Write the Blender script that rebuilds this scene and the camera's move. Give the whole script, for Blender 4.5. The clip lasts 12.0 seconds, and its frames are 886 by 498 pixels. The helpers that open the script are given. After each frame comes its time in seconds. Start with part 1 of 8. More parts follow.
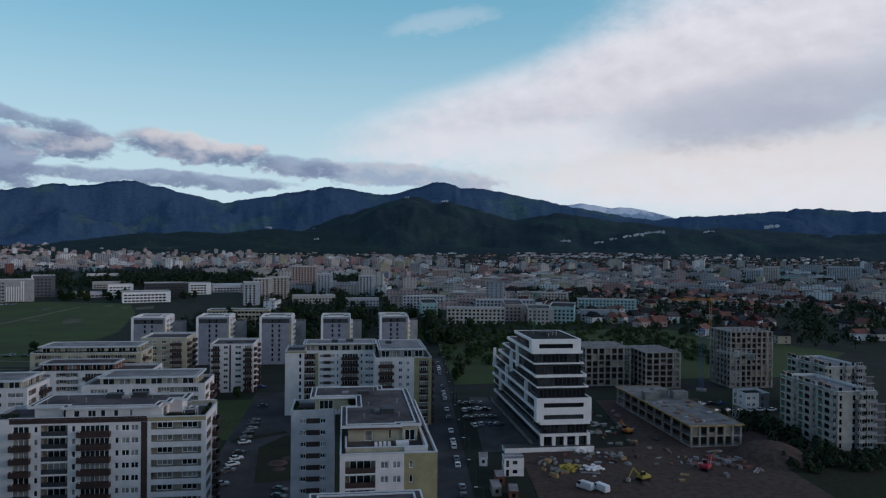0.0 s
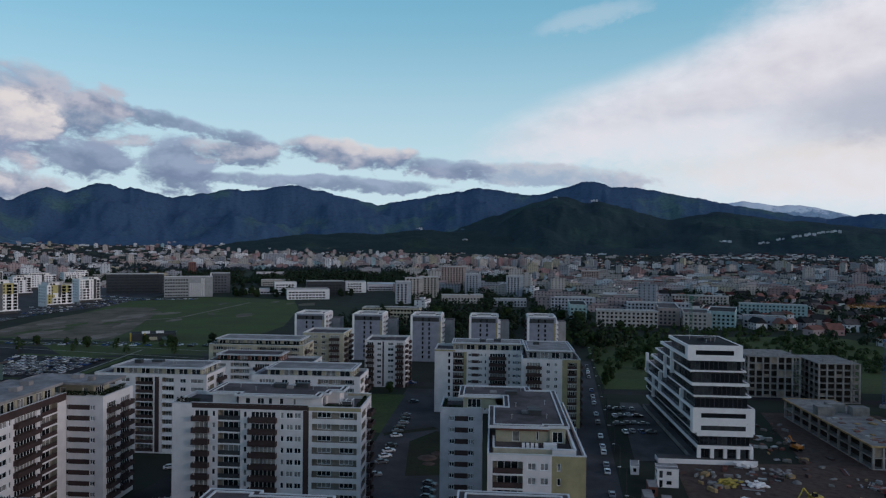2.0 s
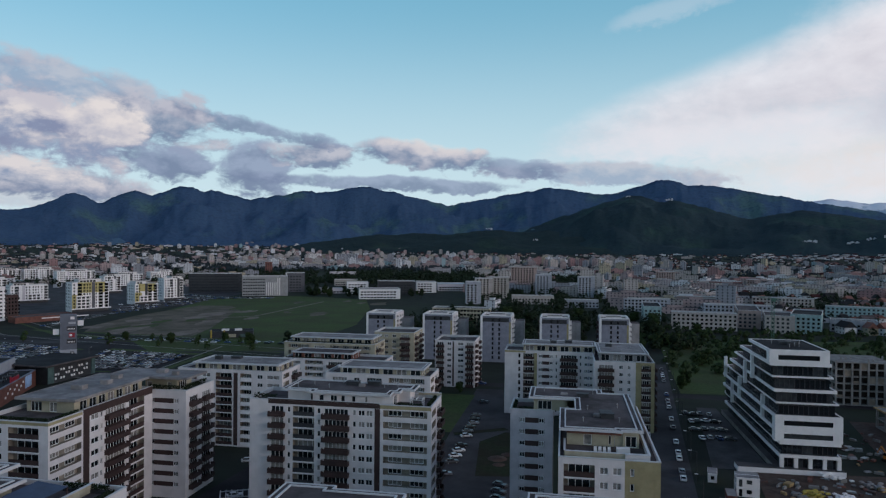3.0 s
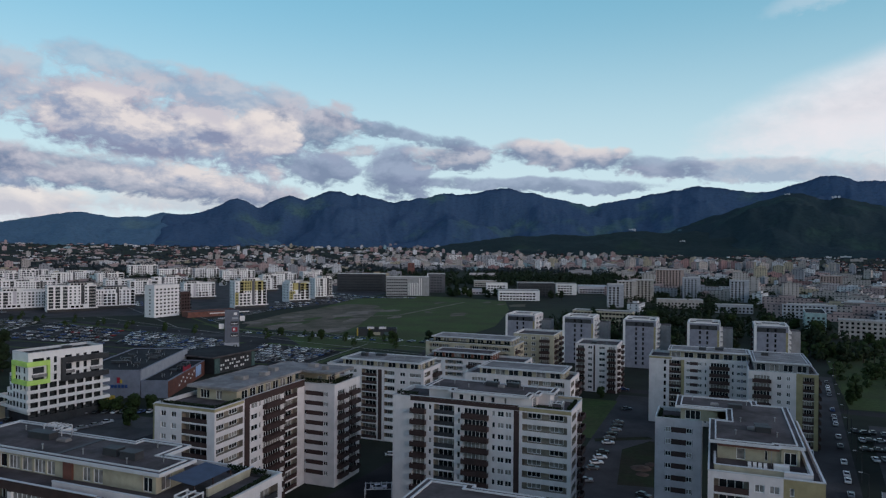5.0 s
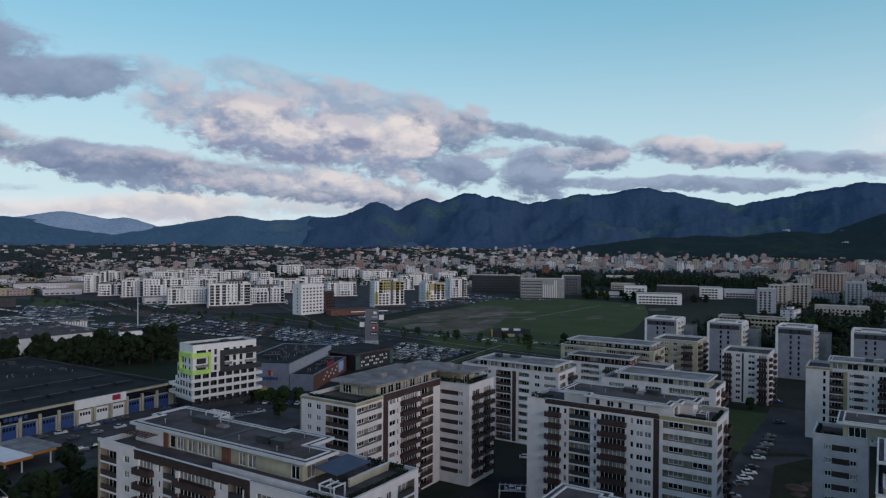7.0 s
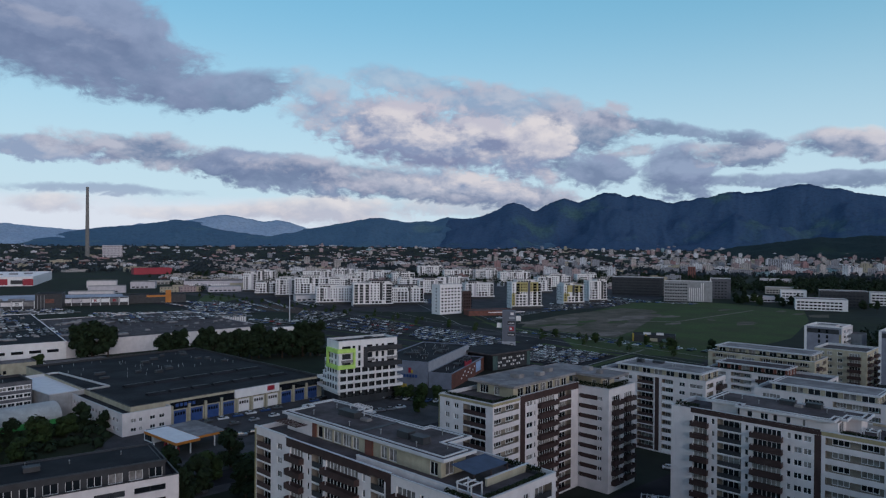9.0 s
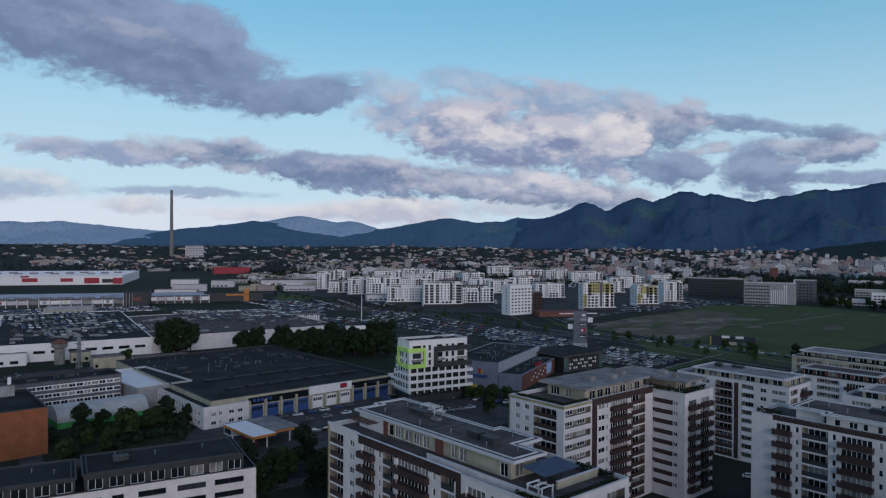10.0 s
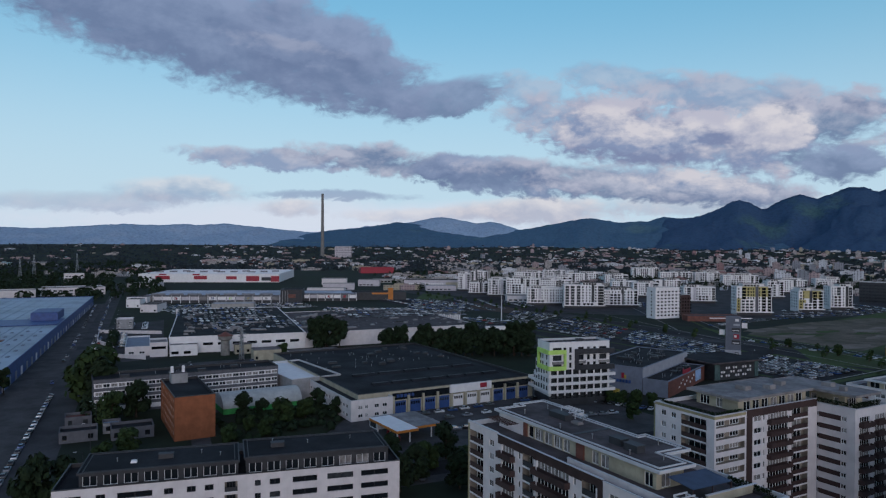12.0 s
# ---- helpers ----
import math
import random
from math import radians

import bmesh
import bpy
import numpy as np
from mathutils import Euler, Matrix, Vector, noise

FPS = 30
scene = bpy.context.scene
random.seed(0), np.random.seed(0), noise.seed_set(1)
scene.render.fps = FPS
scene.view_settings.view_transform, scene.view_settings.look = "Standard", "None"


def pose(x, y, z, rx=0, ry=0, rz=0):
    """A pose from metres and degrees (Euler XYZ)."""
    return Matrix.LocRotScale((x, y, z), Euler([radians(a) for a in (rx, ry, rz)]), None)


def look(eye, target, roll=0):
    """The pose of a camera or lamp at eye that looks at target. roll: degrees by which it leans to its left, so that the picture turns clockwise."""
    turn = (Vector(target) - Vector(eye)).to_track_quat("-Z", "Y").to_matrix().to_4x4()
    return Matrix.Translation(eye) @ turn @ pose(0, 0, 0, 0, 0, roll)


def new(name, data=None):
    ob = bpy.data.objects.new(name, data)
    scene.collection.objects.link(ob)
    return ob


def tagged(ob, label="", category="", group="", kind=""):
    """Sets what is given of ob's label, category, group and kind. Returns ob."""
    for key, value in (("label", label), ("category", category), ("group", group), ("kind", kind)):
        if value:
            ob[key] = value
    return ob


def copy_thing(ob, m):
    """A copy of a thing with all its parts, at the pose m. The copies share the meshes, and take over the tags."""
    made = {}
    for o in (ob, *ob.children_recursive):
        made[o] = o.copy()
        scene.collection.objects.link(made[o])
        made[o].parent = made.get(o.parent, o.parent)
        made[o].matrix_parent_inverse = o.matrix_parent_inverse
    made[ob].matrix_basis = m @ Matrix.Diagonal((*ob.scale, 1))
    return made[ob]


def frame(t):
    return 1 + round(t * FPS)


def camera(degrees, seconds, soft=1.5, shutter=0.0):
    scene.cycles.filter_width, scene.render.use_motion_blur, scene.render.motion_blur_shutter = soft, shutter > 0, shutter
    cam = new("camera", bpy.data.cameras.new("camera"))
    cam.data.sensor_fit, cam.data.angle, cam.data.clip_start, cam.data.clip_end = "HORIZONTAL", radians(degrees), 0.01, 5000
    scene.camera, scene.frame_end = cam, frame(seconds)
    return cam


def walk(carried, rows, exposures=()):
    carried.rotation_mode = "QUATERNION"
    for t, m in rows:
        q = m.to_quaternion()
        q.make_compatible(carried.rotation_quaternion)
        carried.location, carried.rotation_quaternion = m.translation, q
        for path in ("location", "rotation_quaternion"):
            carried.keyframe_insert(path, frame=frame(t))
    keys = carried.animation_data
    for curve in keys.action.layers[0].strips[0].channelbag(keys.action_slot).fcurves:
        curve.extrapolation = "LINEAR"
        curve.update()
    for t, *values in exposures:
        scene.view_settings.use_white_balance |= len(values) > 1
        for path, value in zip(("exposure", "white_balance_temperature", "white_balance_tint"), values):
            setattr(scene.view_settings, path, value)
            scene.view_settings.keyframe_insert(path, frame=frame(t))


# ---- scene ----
cam = camera(65.06, 12.0, 1.25)
EYE = (0.0, 0.0, 70.0)  # hovering in place, turning to the left
TURNS = [  # seconds, yaw, pitch, roll
    (0.0, -7.900, -0.443, -0.589),
    (0.5, -4.767, -0.464, -0.590),
    (1.0, -1.778, -0.487, -0.592),
    (1.5, 1.225, -0.509, -0.588),
    (2.0, 4.238, -0.519, -0.587),
    (2.5, 7.120, -0.542, -0.571),
    (3.0, 10.000, -0.550, -0.517),
    (5.0, 21.450, -0.523, -0.465),
    (5.5, 24.360, -0.509, -0.454),
    (6.0, 27.217, -0.500, -0.438),
    (6.5, 29.945, -0.494, -0.430),
    (7.0, 32.501, -0.481, -0.415),
    (9.0, 43.783, -0.481, -0.388),
    (9.5, 46.683, -0.478, -0.364),
    (10.0, 49.551, -0.489, -0.353),
    (10.5, 52.387, -0.499, -0.341),
    (11.0, 55.222, -0.499, -0.338),
    (11.5, 58.065, -0.498, -0.326),
    (12.0, 61.053, -0.504, -0.317),
]
EXPOSURES = [(0.0, 0.02, 6350, 10), (3.0, 0.1, 6500, 10), (5.5, 0.16, 6620, 10), (7.0, 0.1, 6550, 10), (9.5, 0.02, 6150, 11), (12.0, -0.04, 6050, 11)]
walk(cam, [(t, pose(*EYE, 90 + pitch, roll, yaw)) for t, yaw, pitch, roll in TURNS], EXPOSURES)

# ---- light ----
import collections

SUN_AZ, SUN_EL = 108.0, 7.0  # degrees clockwise from +y, and height


class Nodes:
    """Small helper round a node tree."""

    def __init__(self, tree):
        self.tree = tree

    def node(self, kind, **inputs):
        n = self.tree.nodes.new(kind)
        for key, value in inputs.items():
            self.put(n.inputs[key.replace("_", " ")], value)
        return n

    def put(self, socket, value):
        if isinstance(value, bpy.types.NodeSocket):
            self.tree.links.new(value, socket)
        else:
            socket.default_value = value

    def m(self, op, a, b=None, c=None, clamp=False):
        n = self.tree.nodes.new("ShaderNodeMath")
        n.operation, n.use_clamp = op, clamp
        for k, v in enumerate((a, b, c)):
            if v is not None:
                self.put(n.inputs[k], v)
        return n.outputs[0]

    def step(self, value, lo, hi, a=0.0, b=1.0):
        n = self.tree.nodes.new("ShaderNodeMapRange")
        n.interpolation_type = "SMOOTHSTEP"
        for k, v in enumerate((value, lo, hi, a, b)):
            self.put(n.inputs[k], v)
        return n.outputs[0]

    def mix(self, fac, a, b, blend="MIX"):
        n = self.tree.nodes.new("ShaderNodeMix")
        n.data_type, n.blend_type = "RGBA", blend
        self.put(n.inputs[0], fac)
        for k, v in ((6, a), (7, b)):
            self.put(n.inputs[k], (*v, 1.0) if isinstance(v, tuple) and len(v) == 3 else v)
        return n.outputs[2]

    def noise(self, vector, scale, detail=5.0, rough=0.55, dist=0.0):
        n = self.tree.nodes.new("ShaderNodeTexNoise")
        self.put(n.inputs["Vector"], vector)
        n.inputs["Scale"].default_value, n.inputs["Detail"].default_value = scale, detail
        n.inputs["Roughness"].default_value, n.inputs["Distortion"].default_value = rough, dist
        return n.outputs[0]


def build_world():
    world = bpy.data.worlds.new("evening_sky")
    scene.world = world
    world.use_nodes = True
    tree = world.node_tree
    tree.nodes.clear()
    g = Nodes(tree)
    sky = tree.nodes.new("ShaderNodeTexSky")
    sky.sky_type, sky.sun_disc = "NISHITA", False
    sky.sun_elevation, sky.sun_rotation = radians(SUN_EL), radians(SUN_AZ)
    sky.altitude, sky.air_density, sky.dust_density, sky.ozone_density = 600, 1.0, 1.2, 2.2
    way = tree.nodes.new("ShaderNodeTexCoord").outputs["Generated"]
    sep = tree.nodes.new("ShaderNodeSeparateXYZ")
    tree.links.new(way, sep.inputs[0])
    x, y, z = sep.outputs
    az = g.m("MULTIPLY", g.m("ARCTAN2", g.m("MULTIPLY", x, -1.0), y), 57.2958)  # degrees to the left of +y
    el = g.m("MULTIPLY", g.m("ARCSINE", z), 57.2958)
    flat = tree.nodes.new("ShaderNodeCombineXYZ")
    tree.links.new(az, flat.inputs[0])
    tree.links.new(g.m("MULTIPLY", el, 1.7), flat.inputs[1])
    v = flat.outputs[0]
    big = g.noise(v, 0.055, 3.0, 0.5)
    puff = g.noise(v, 0.24, 9.0, 0.56, 0.25)
    fine = g.noise(v, 0.75, 8.0, 0.62, 0.4)
    shifted = tree.nodes.new("ShaderNodeVectorMath")
    shifted.inputs[1].default_value = (-0.7, 1.5, 0.0)
    tree.links.new(v, shifted.inputs[0])
    beyond = g.noise(shifted.outputs[0], 0.24, 9.0, 0.56, 0.25)
    crest = g.noise(shifted.outputs[0], 0.75, 8.0, 0.62, 0.4)
    relief = g.m("ADD", g.m("MULTIPLY", g.m("SUBTRACT", puff, beyond), 2.4), g.m("MULTIPLY", g.m("SUBTRACT", fine, crest), 0.45))
    waz = g.m("MULTIPLY_ADD", g.m("SUBTRACT", puff, 0.5), 5.0, az)
    wel = g.m("MULTIPLY_ADD", g.m("SUBTRACT", fine, 0.5), 1.0, g.m("MULTIPLY_ADD", g.m("SUBTRACT", big, 0.5), 1.4, el))
    clear = g.mix(1.0, sky.outputs[0], SKY_TINT, "MULTIPLY")
    clear = g.mix(0.6, clear, ZENITH)
    glow = g.step(el, 21.0, 1.0)
    toward = g.m("MULTIPLY_ADD", x, math.sin(radians(SUN_AZ)), g.m("MULTIPLY", y, math.cos(radians(SUN_AZ))))
    rim = g.mix(g.step(toward, -0.1, 0.95), HORIZON, SUNSIDE)
    col = g.mix(g.m("MULTIPLY", glow, 0.92), clear, rim)
    # veils are smooth, heaps and bands have ragged, firm edges
    for rows, lo, hi, rag in ((VEILS, 0.1, 1.7, 0.5), (LOW, 0.2, 1.6, 0.9), (SHADED, 0.55, 1.35, 0.72), (BANDS, 0.5, 1.5, 1.4), (HEAP, 0.5, 1.6, 1.4), (LIT, 0.3, 1.4, 1.3)):
        for a, e, wa, we, tilt, amount, base, lit in rows:
            c, d = math.cos(radians(tilt)), math.sin(radians(tilt))
            da, de = g.m("SUBTRACT", waz, a), g.m("SUBTRACT", wel, e)
            u = g.m("MULTIPLY_ADD", da, c / wa, g.m("MULTIPLY", de, d / wa))
            w = g.m("MULTIPLY_ADD", de, c / we, g.m("MULTIPLY", da, -d / we))
            q = g.m("ADD", g.m("MULTIPLY", u, u), g.m("MULTIPLY", w, w))
            q = g.m("MULTIPLY_ADD", g.m("SUBTRACT", puff, 0.5), -2.6 * rag, q)
            q = g.m("MULTIPLY_ADD", g.m("SUBTRACT", fine, 0.5), -1.5 * rag, q)
            mask = g.m("MULTIPLY", g.step(q, hi, lo), amount)
            shade = g.m("ADD", g.step(w, -1.2, 1.4), g.m("MULTIPLY", relief, 1.15 * rag), clamp=True)
            col = g.mix(mask, col, g.mix(shade, base, lit))
    # unseen broken cloud added over the rest of the sky to dim the ground
    rest = g.m("MULTIPLY", g.step(puff, 0.3, 0.6), g.step(el, 20.0, 34.0))
    col = g.mix(g.m("MULTIPLY", rest, 0.95), col, (1.4, 1.2, 2.4))
    bg = tree.nodes.new("ShaderNodeBackground")
    tree.links.new(col, bg.inputs[0])
    bg.inputs[1].default_value = SKY_STRENGTH
    out = tree.nodes.new("ShaderNodeOutputWorld")
    tree.links.new(bg.outputs[0], out.inputs[0])


SKY_STRENGTH = 0.1
SKY_TINT = (1.75, 2.05, 1.95)
HORIZON = (5.8, 7.2, 7.9)
SUNSIDE = (9.4, 7.2, 6.9)  # warm glow round the low sun
ZENITH = (2.0, 5.0, 6.7)
DUSK, GREY, PINK, CREAM, VEIL, HAZE = (1.6, 2.1, 3.3), (2.65, 3.25, 4.6), (4.6, 4.65, 5.4), (7.2, 6.7, 6.6), (7.5, 7.4, 7.9), (6.1, 5.9, 6.5)
# azimuth, height, half-width, half-height, tilt, amount, colours of base and top
VEILS = [(-19.0, 12.4, 18.5, 3.0, -13, 0.9, HAZE, VEIL), (-33.0, 14.2, 15.0, 7.2, -10, 0.95, HAZE, VEIL), (-31.0, 5.6, 20.0, 3.0, 0, 0.92, VEIL, CREAM), (-14.0, 8.2, 13.0, 1.6, -4, 0.7, VEIL, VEIL), (-33.5, 10.4, 11.5, 2.5, -6, 0.8, (3.7, 4.1, 5.1), (4.5, 4.8, 5.7)), (-7.5, 17.6, 4.2, 0.8, -10, 0.25, VEIL, VEIL), (72.0, 1.4, 26.0, 2.0, 0, 0.7, VEIL, VEIL)]
LOW = [(81.3, 3.9, 5.2, 1.0, 0, 0.6, GREY, CREAM), (69.6, 3.8, 6.5, 0.4, 0, 0.7, GREY, GREY), (73.2, 2.7, 2.6, 0.7, 0, 0.7, PINK, CREAM), (53.5, 2.5, 7.5, 1.1, 0, 0.85, PINK, CREAM), (62.0, 2.3, 7.0, 0.6, 0, 0.6, PINK, CREAM), (88.0, 2.9, 7.0, 0.8, 0, 0.5, GREY, PINK), (40.0, 3.0, 9.0, 0.9, 0, 0.6, PINK, CREAM)]
SHADED = [(82.5, 16.9, 17.0, 4.2, 13, 0.98, DUSK, GREY), (70.2, 14.7, 8.4, 3.7, 17, 0.97, DUSK, GREY), (60.6, 11.9, 5.2, 1.4, -9, 0.9, DUSK, GREY)]
BANDS = [(75.4, 6.6, 6.6, 0.85, 3, 0.92, GREY, PINK), (65.5, 6.7, 7.0, 1.2, 6, 0.93, DUSK, PINK), (57.0, 5.6, 7.6, 1.4, 7, 0.95, DUSK, GREY),
         (25.1, 5.7, 2.7, 2.0, 0, 0.92, DUSK, GREY), (20.4, 7.0, 4.0, 1.1, 2, 0.92, DUSK, PINK), (11.8, 7.1, 5.2, 1.1, 8, 0.93, DUSK, PINK), (14.4, 4.7, 11.0, 0.6, 2, 0.85, DUSK, GREY), (-3.0, 5.5, 9.0, 0.9, 2, 0.75, GREY, PINK), (3.5, 6.0, 3.6, 0.8, 6, 0.8, DUSK, GREY)]
HEAP = [(53.6, 12.2, 3.4, 1.3, 8, 0.55, GREY, PINK), (46.5, 13.0, 5.2, 1.0, 5, 0.55, GREY, PINK), (38.5, 11.0, 8.5, 1.5, 6, 0.8, GREY, PINK), (49.6, 9.6, 6.6, 1.9, 10, 0.85, GREY, PINK), (25.5, 8.9, 7.5, 0.6, 8, 0.85, DUSK, GREY), (32.7, 8.9, 5.2, 2.0, 5, 0.9, DUSK, PINK),
        (43.0, 8.2, 9.6, 2.9, 8, 0.96, (2.1, 2.4, 3.7), (5.3, 5.1, 5.7)), (46.0, 4.9, 12.0, 1.3, 6, 0.93, DUSK, PINK), (32.0, 5.9, 2.9, 1.3, 10, 0.93, DUSK, GREY)]
LIT = [(36.0, 8.6, 3.0, 1.7, 15, 0.9, PINK, CREAM), (43.0, 5.2, 6.0, 1.0, 8, 0.75, GREY, CREAM), (46.5, 8.8, 6.6, 1.6, 8, 0.75, GREY, CREAM), (38.5, 6.6, 4.0, 0.9, 8, 0.6, GREY, CREAM), (74.0, 15.0, 6.0, 0.9, 14, 0.35, GREY, PINK), (11.4, 7.7, 3.8, 0.7, 8, 0.6, PINK, CREAM)]
build_world()
lamp = bpy.data.lights.new("sun", "SUN")
lamp.energy, lamp.angle, lamp.color = 0.86, radians(30), (1.0, 0.9, 0.9)
sun = new("sun", lamp)
sun.matrix_world = look((math.sin(radians(SUN_AZ)) * 900, math.cos(radians(SUN_AZ)) * 900, 900 * math.tan(radians(SUN_EL + 8))), (0, 0, 0))

# ---- materials ----


def mat(name, color, rough=0.85, metal=0.0, var=0.18, scale=0.35, fine=6.0, bump=0.0, second=None, spec=0.4, streak=0.0, island=0.0):
    """A surface with variation at two scales: broad stains and fine grain, and if asked for rain streaks and relief."""
    spec = min(spec, 0.1) if rough >= 0.85 else spec
    material = bpy.data.materials.new(name)
    material.use_nodes = True
    tree = material.node_tree
    tree.nodes.clear()
    g = Nodes(tree)
    place = tree.nodes.new("ShaderNodeNewGeometry").outputs["Position"]
    broad, grain = g.noise(place, scale, 4.0, 0.6), g.noise(place, fine, 3.0, 0.6)
    second = second or tuple(c * (1 - 1.6 * var) for c in color)
    light = tuple(min(1.0, c * (1 + 0.7 * var)) for c in color)
    col = g.mix(g.step(broad, 0.3, 0.7), light, second)
    col = g.mix(g.m("MULTIPLY", g.step(grain, 0.35, 0.75), min(0.9, var * 1.6)), col, tuple(c * 0.6 for c in color))
    if streak:
        tall = tree.nodes.new("ShaderNodeMapping")
        tree.links.new(place, tall.inputs[0])
        tall.inputs[3].default_value = (1.3, 1.3, 0.09)
        runs = g.noise(tall.outputs[0], 1.1, 4.0, 0.6)
        col = g.mix(g.m("MULTIPLY", g.step(runs, 0.5, 0.8), streak), col, tuple(c * 0.45 for c in color))
    if island:
        each = tree.nodes.new("ShaderNodeNewGeometry").outputs["Random Per Island"]
        col = g.mix(g.m("MULTIPLY", each, island), col, tuple(c * 0.35 for c in color))
    bsdf = tree.nodes.new("ShaderNodeBsdfPrincipled")
    tree.links.new(col, bsdf.inputs["Base Color"])
    bsdf.inputs["Roughness"].default_value, bsdf.inputs["Metallic"].default_value = rough, metal
    bsdf.inputs["Specular IOR Level"].default_value = spec
    if bump:
        b = tree.nodes.new("ShaderNodeBump")
        b.inputs["Strength"].default_value, b.inputs["Distance"].default_value = bump, 0.05
        tree.links.new(grain, b.inputs["Height"])
        tree.links.new(b.outputs[0], bsdf.inputs["Normal"])
    out = tree.nodes.new("ShaderNodeOutputMaterial")
    tree.links.new(bsdf.outputs[0], out.inputs[0])
    return material


def glazing(name, dark=(0.012, 0.016, 0.02), cloth=(0.3, 0.28, 0.27), share=0.34, rough=0.1):
    """Window glass over a dim room; some rooms have pale curtains drawn."""
    material = bpy.data.materials.new(name)
    material.use_nodes = True
    tree = material.node_tree
    tree.nodes.clear()
    g = Nodes(tree)
    chance = tree.nodes.new("ShaderNodeObjectInfo").outputs["Random"]
    place = tree.nodes.new("ShaderNodeNewGeometry").outputs["Position"]
    folds = g.noise(place, 0.7, 1.0)
    drawn = g.m("MULTIPLY", g.step(chance, 1.0 - share, 1.02 - share), g.step(folds, 0.2, 0.7, 0.35, 1.0))
    col = g.mix(drawn, dark, cloth)
    bsdf = tree.nodes.new("ShaderNodeBsdfPrincipled")
    tree.links.new(col, bsdf.inputs["Base Color"])
    bsdf.inputs["Roughness"].default_value = rough
    bsdf.inputs["Specular IOR Level"].default_value = 0.55
    out = tree.nodes.new("ShaderNodeOutputMaterial")
    tree.links.new(bsdf.outputs[0], out.inputs[0])
    return material


WHITE = mat("white_render", (0.66, 0.61, 0.61), 0.9, var=0.06, streak=0.14, bump=0.1)
CLEAN = mat("clean_white_cladding", (0.76, 0.73, 0.73), 0.6, var=0.05, streak=0.08)
BEIGE = mat("beige_render", (0.42, 0.38, 0.29), 0.9, var=0.12, streak=0.2, bump=0.1)
TAN = mat("tan_render", (0.34, 0.29, 0.17), 0.9, var=0.12, streak=0.2, bump=0.1)
BROWN = mat("dark_brown_panel", (0.05, 0.027, 0.025), 0.7, var=0.2)
RUST = mat("red_brown_panel", (0.16, 0.06, 0.045), 0.7, var=0.2)
BLUEGREY = mat("blue_grey_render", (0.53, 0.49, 0.52), 0.9, var=0.1, streak=0.2)
GREYWALL = mat("grey_render", (0.3, 0.3, 0.31), 0.9, var=0.12, streak=0.2)
CHARCOAL = mat("charcoal_cladding", (0.035, 0.036, 0.042), 0.6, var=0.2)
LIME = mat("lime_green_render", (0.5, 0.72, 0.17), 0.8, var=0.08)
ROOF = mat("grey_roof_membrane", (0.1, 0.085, 0.087), 0.9, var=0.3, scale=0.2, fine=1.5, bump=0.1)
PALEROOF = mat("pale_grey_roof_membrane", (0.25, 0.235, 0.235), 0.85, var=0.25, scale=0.2, fine=1.2)
DARKROOF = mat("black_bitumen_roof", (0.026, 0.027, 0.031), 0.85, var=0.35, scale=0.08, fine=0.9)
TRIM = mat("white_metal_trim", (0.52, 0.52, 0.54), 0.5, var=0.06)
FRAME = mat("white_window_frame", (0.72, 0.72, 0.73), 0.5, var=0.04)
DARKFRAME = mat("dark_window_frame", (0.03, 0.03, 0.034), 0.5, var=0.1)
GLASS = glazing("window_glass")
DARKGLASS = glazing("dark_office_glass", (0.01, 0.013, 0.017), (0.05, 0.055, 0.06), 0.3, 0.06)
FRONTGREY = mat("grey_blue_cladding", (0.25, 0.25, 0.3), 0.85, var=0.1, streak=0.15)
POURED = mat("pale_poured_concrete", (0.31, 0.285, 0.27), 0.95, var=0.2, streak=0.25, bump=0.2)
STREET = mat("worn_grey_asphalt", (0.06, 0.058, 0.062), 0.9, var=0.25, scale=0.06, fine=1.2)
# loggia backs and reveals, grey-brown darkened to paint the shade of the recess
LOGGIASHADE = mat("grey_brown_loggia_wall", (0.27, 0.235, 0.2), 0.9, var=0.2)
CONCRETE = mat("raw_concrete", (0.23, 0.22, 0.21), 0.95, var=0.22, streak=0.25, bump=0.2)
STEEL = mat("galvanised_steel", (0.35, 0.36, 0.37), 0.45, 0.7, var=0.15)
ASPHALT = mat("asphalt", (0.03, 0.028, 0.031), 0.88, var=0.3, scale=0.06, fine=1.6, spec=0.1)
PAVING = mat("concrete_paving", (0.075, 0.072, 0.074), 0.9, var=0.25, scale=0.1, fine=1.2)
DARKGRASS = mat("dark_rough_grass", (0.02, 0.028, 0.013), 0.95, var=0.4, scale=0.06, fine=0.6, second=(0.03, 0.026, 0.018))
GRASS = mat("grass", (0.05, 0.078, 0.026), 0.95, var=0.4, scale=0.03, fine=0.5, second=(0.058, 0.066, 0.032), spec=0.1)
SOIL = mat("bare_soil", (0.065, 0.042, 0.034), 0.95, var=0.45, scale=0.07, fine=0.5, second=(0.09, 0.07, 0.06), spec=0.15)
LEAF = mat("leaves", (0.04, 0.066, 0.021), 0.8, var=0.3, scale=0.4, fine=3.0, spec=0.15, island=0.7)
DARKLEAF = mat("dark_leaves", (0.022, 0.038, 0.017), 0.8, var=0.3, scale=0.4, fine=3.0, spec=0.15, island=0.7)
# leaf green lightened and blued to carry the haze of distance
HAZELEAF = mat("far_leaves", (0.052, 0.068, 0.08), 0.9, var=0.3, scale=0.05, fine=0.4, island=0.5)
BARK = mat("bark", (0.06, 0.045, 0.035), 0.95, var=0.3)
RUBBER = mat("tyre_rubber", (0.02, 0.02, 0.021), 0.85)
BRICK = mat("orange_brick_render", (0.27, 0.1, 0.05), 0.9, var=0.12, streak=0.2)
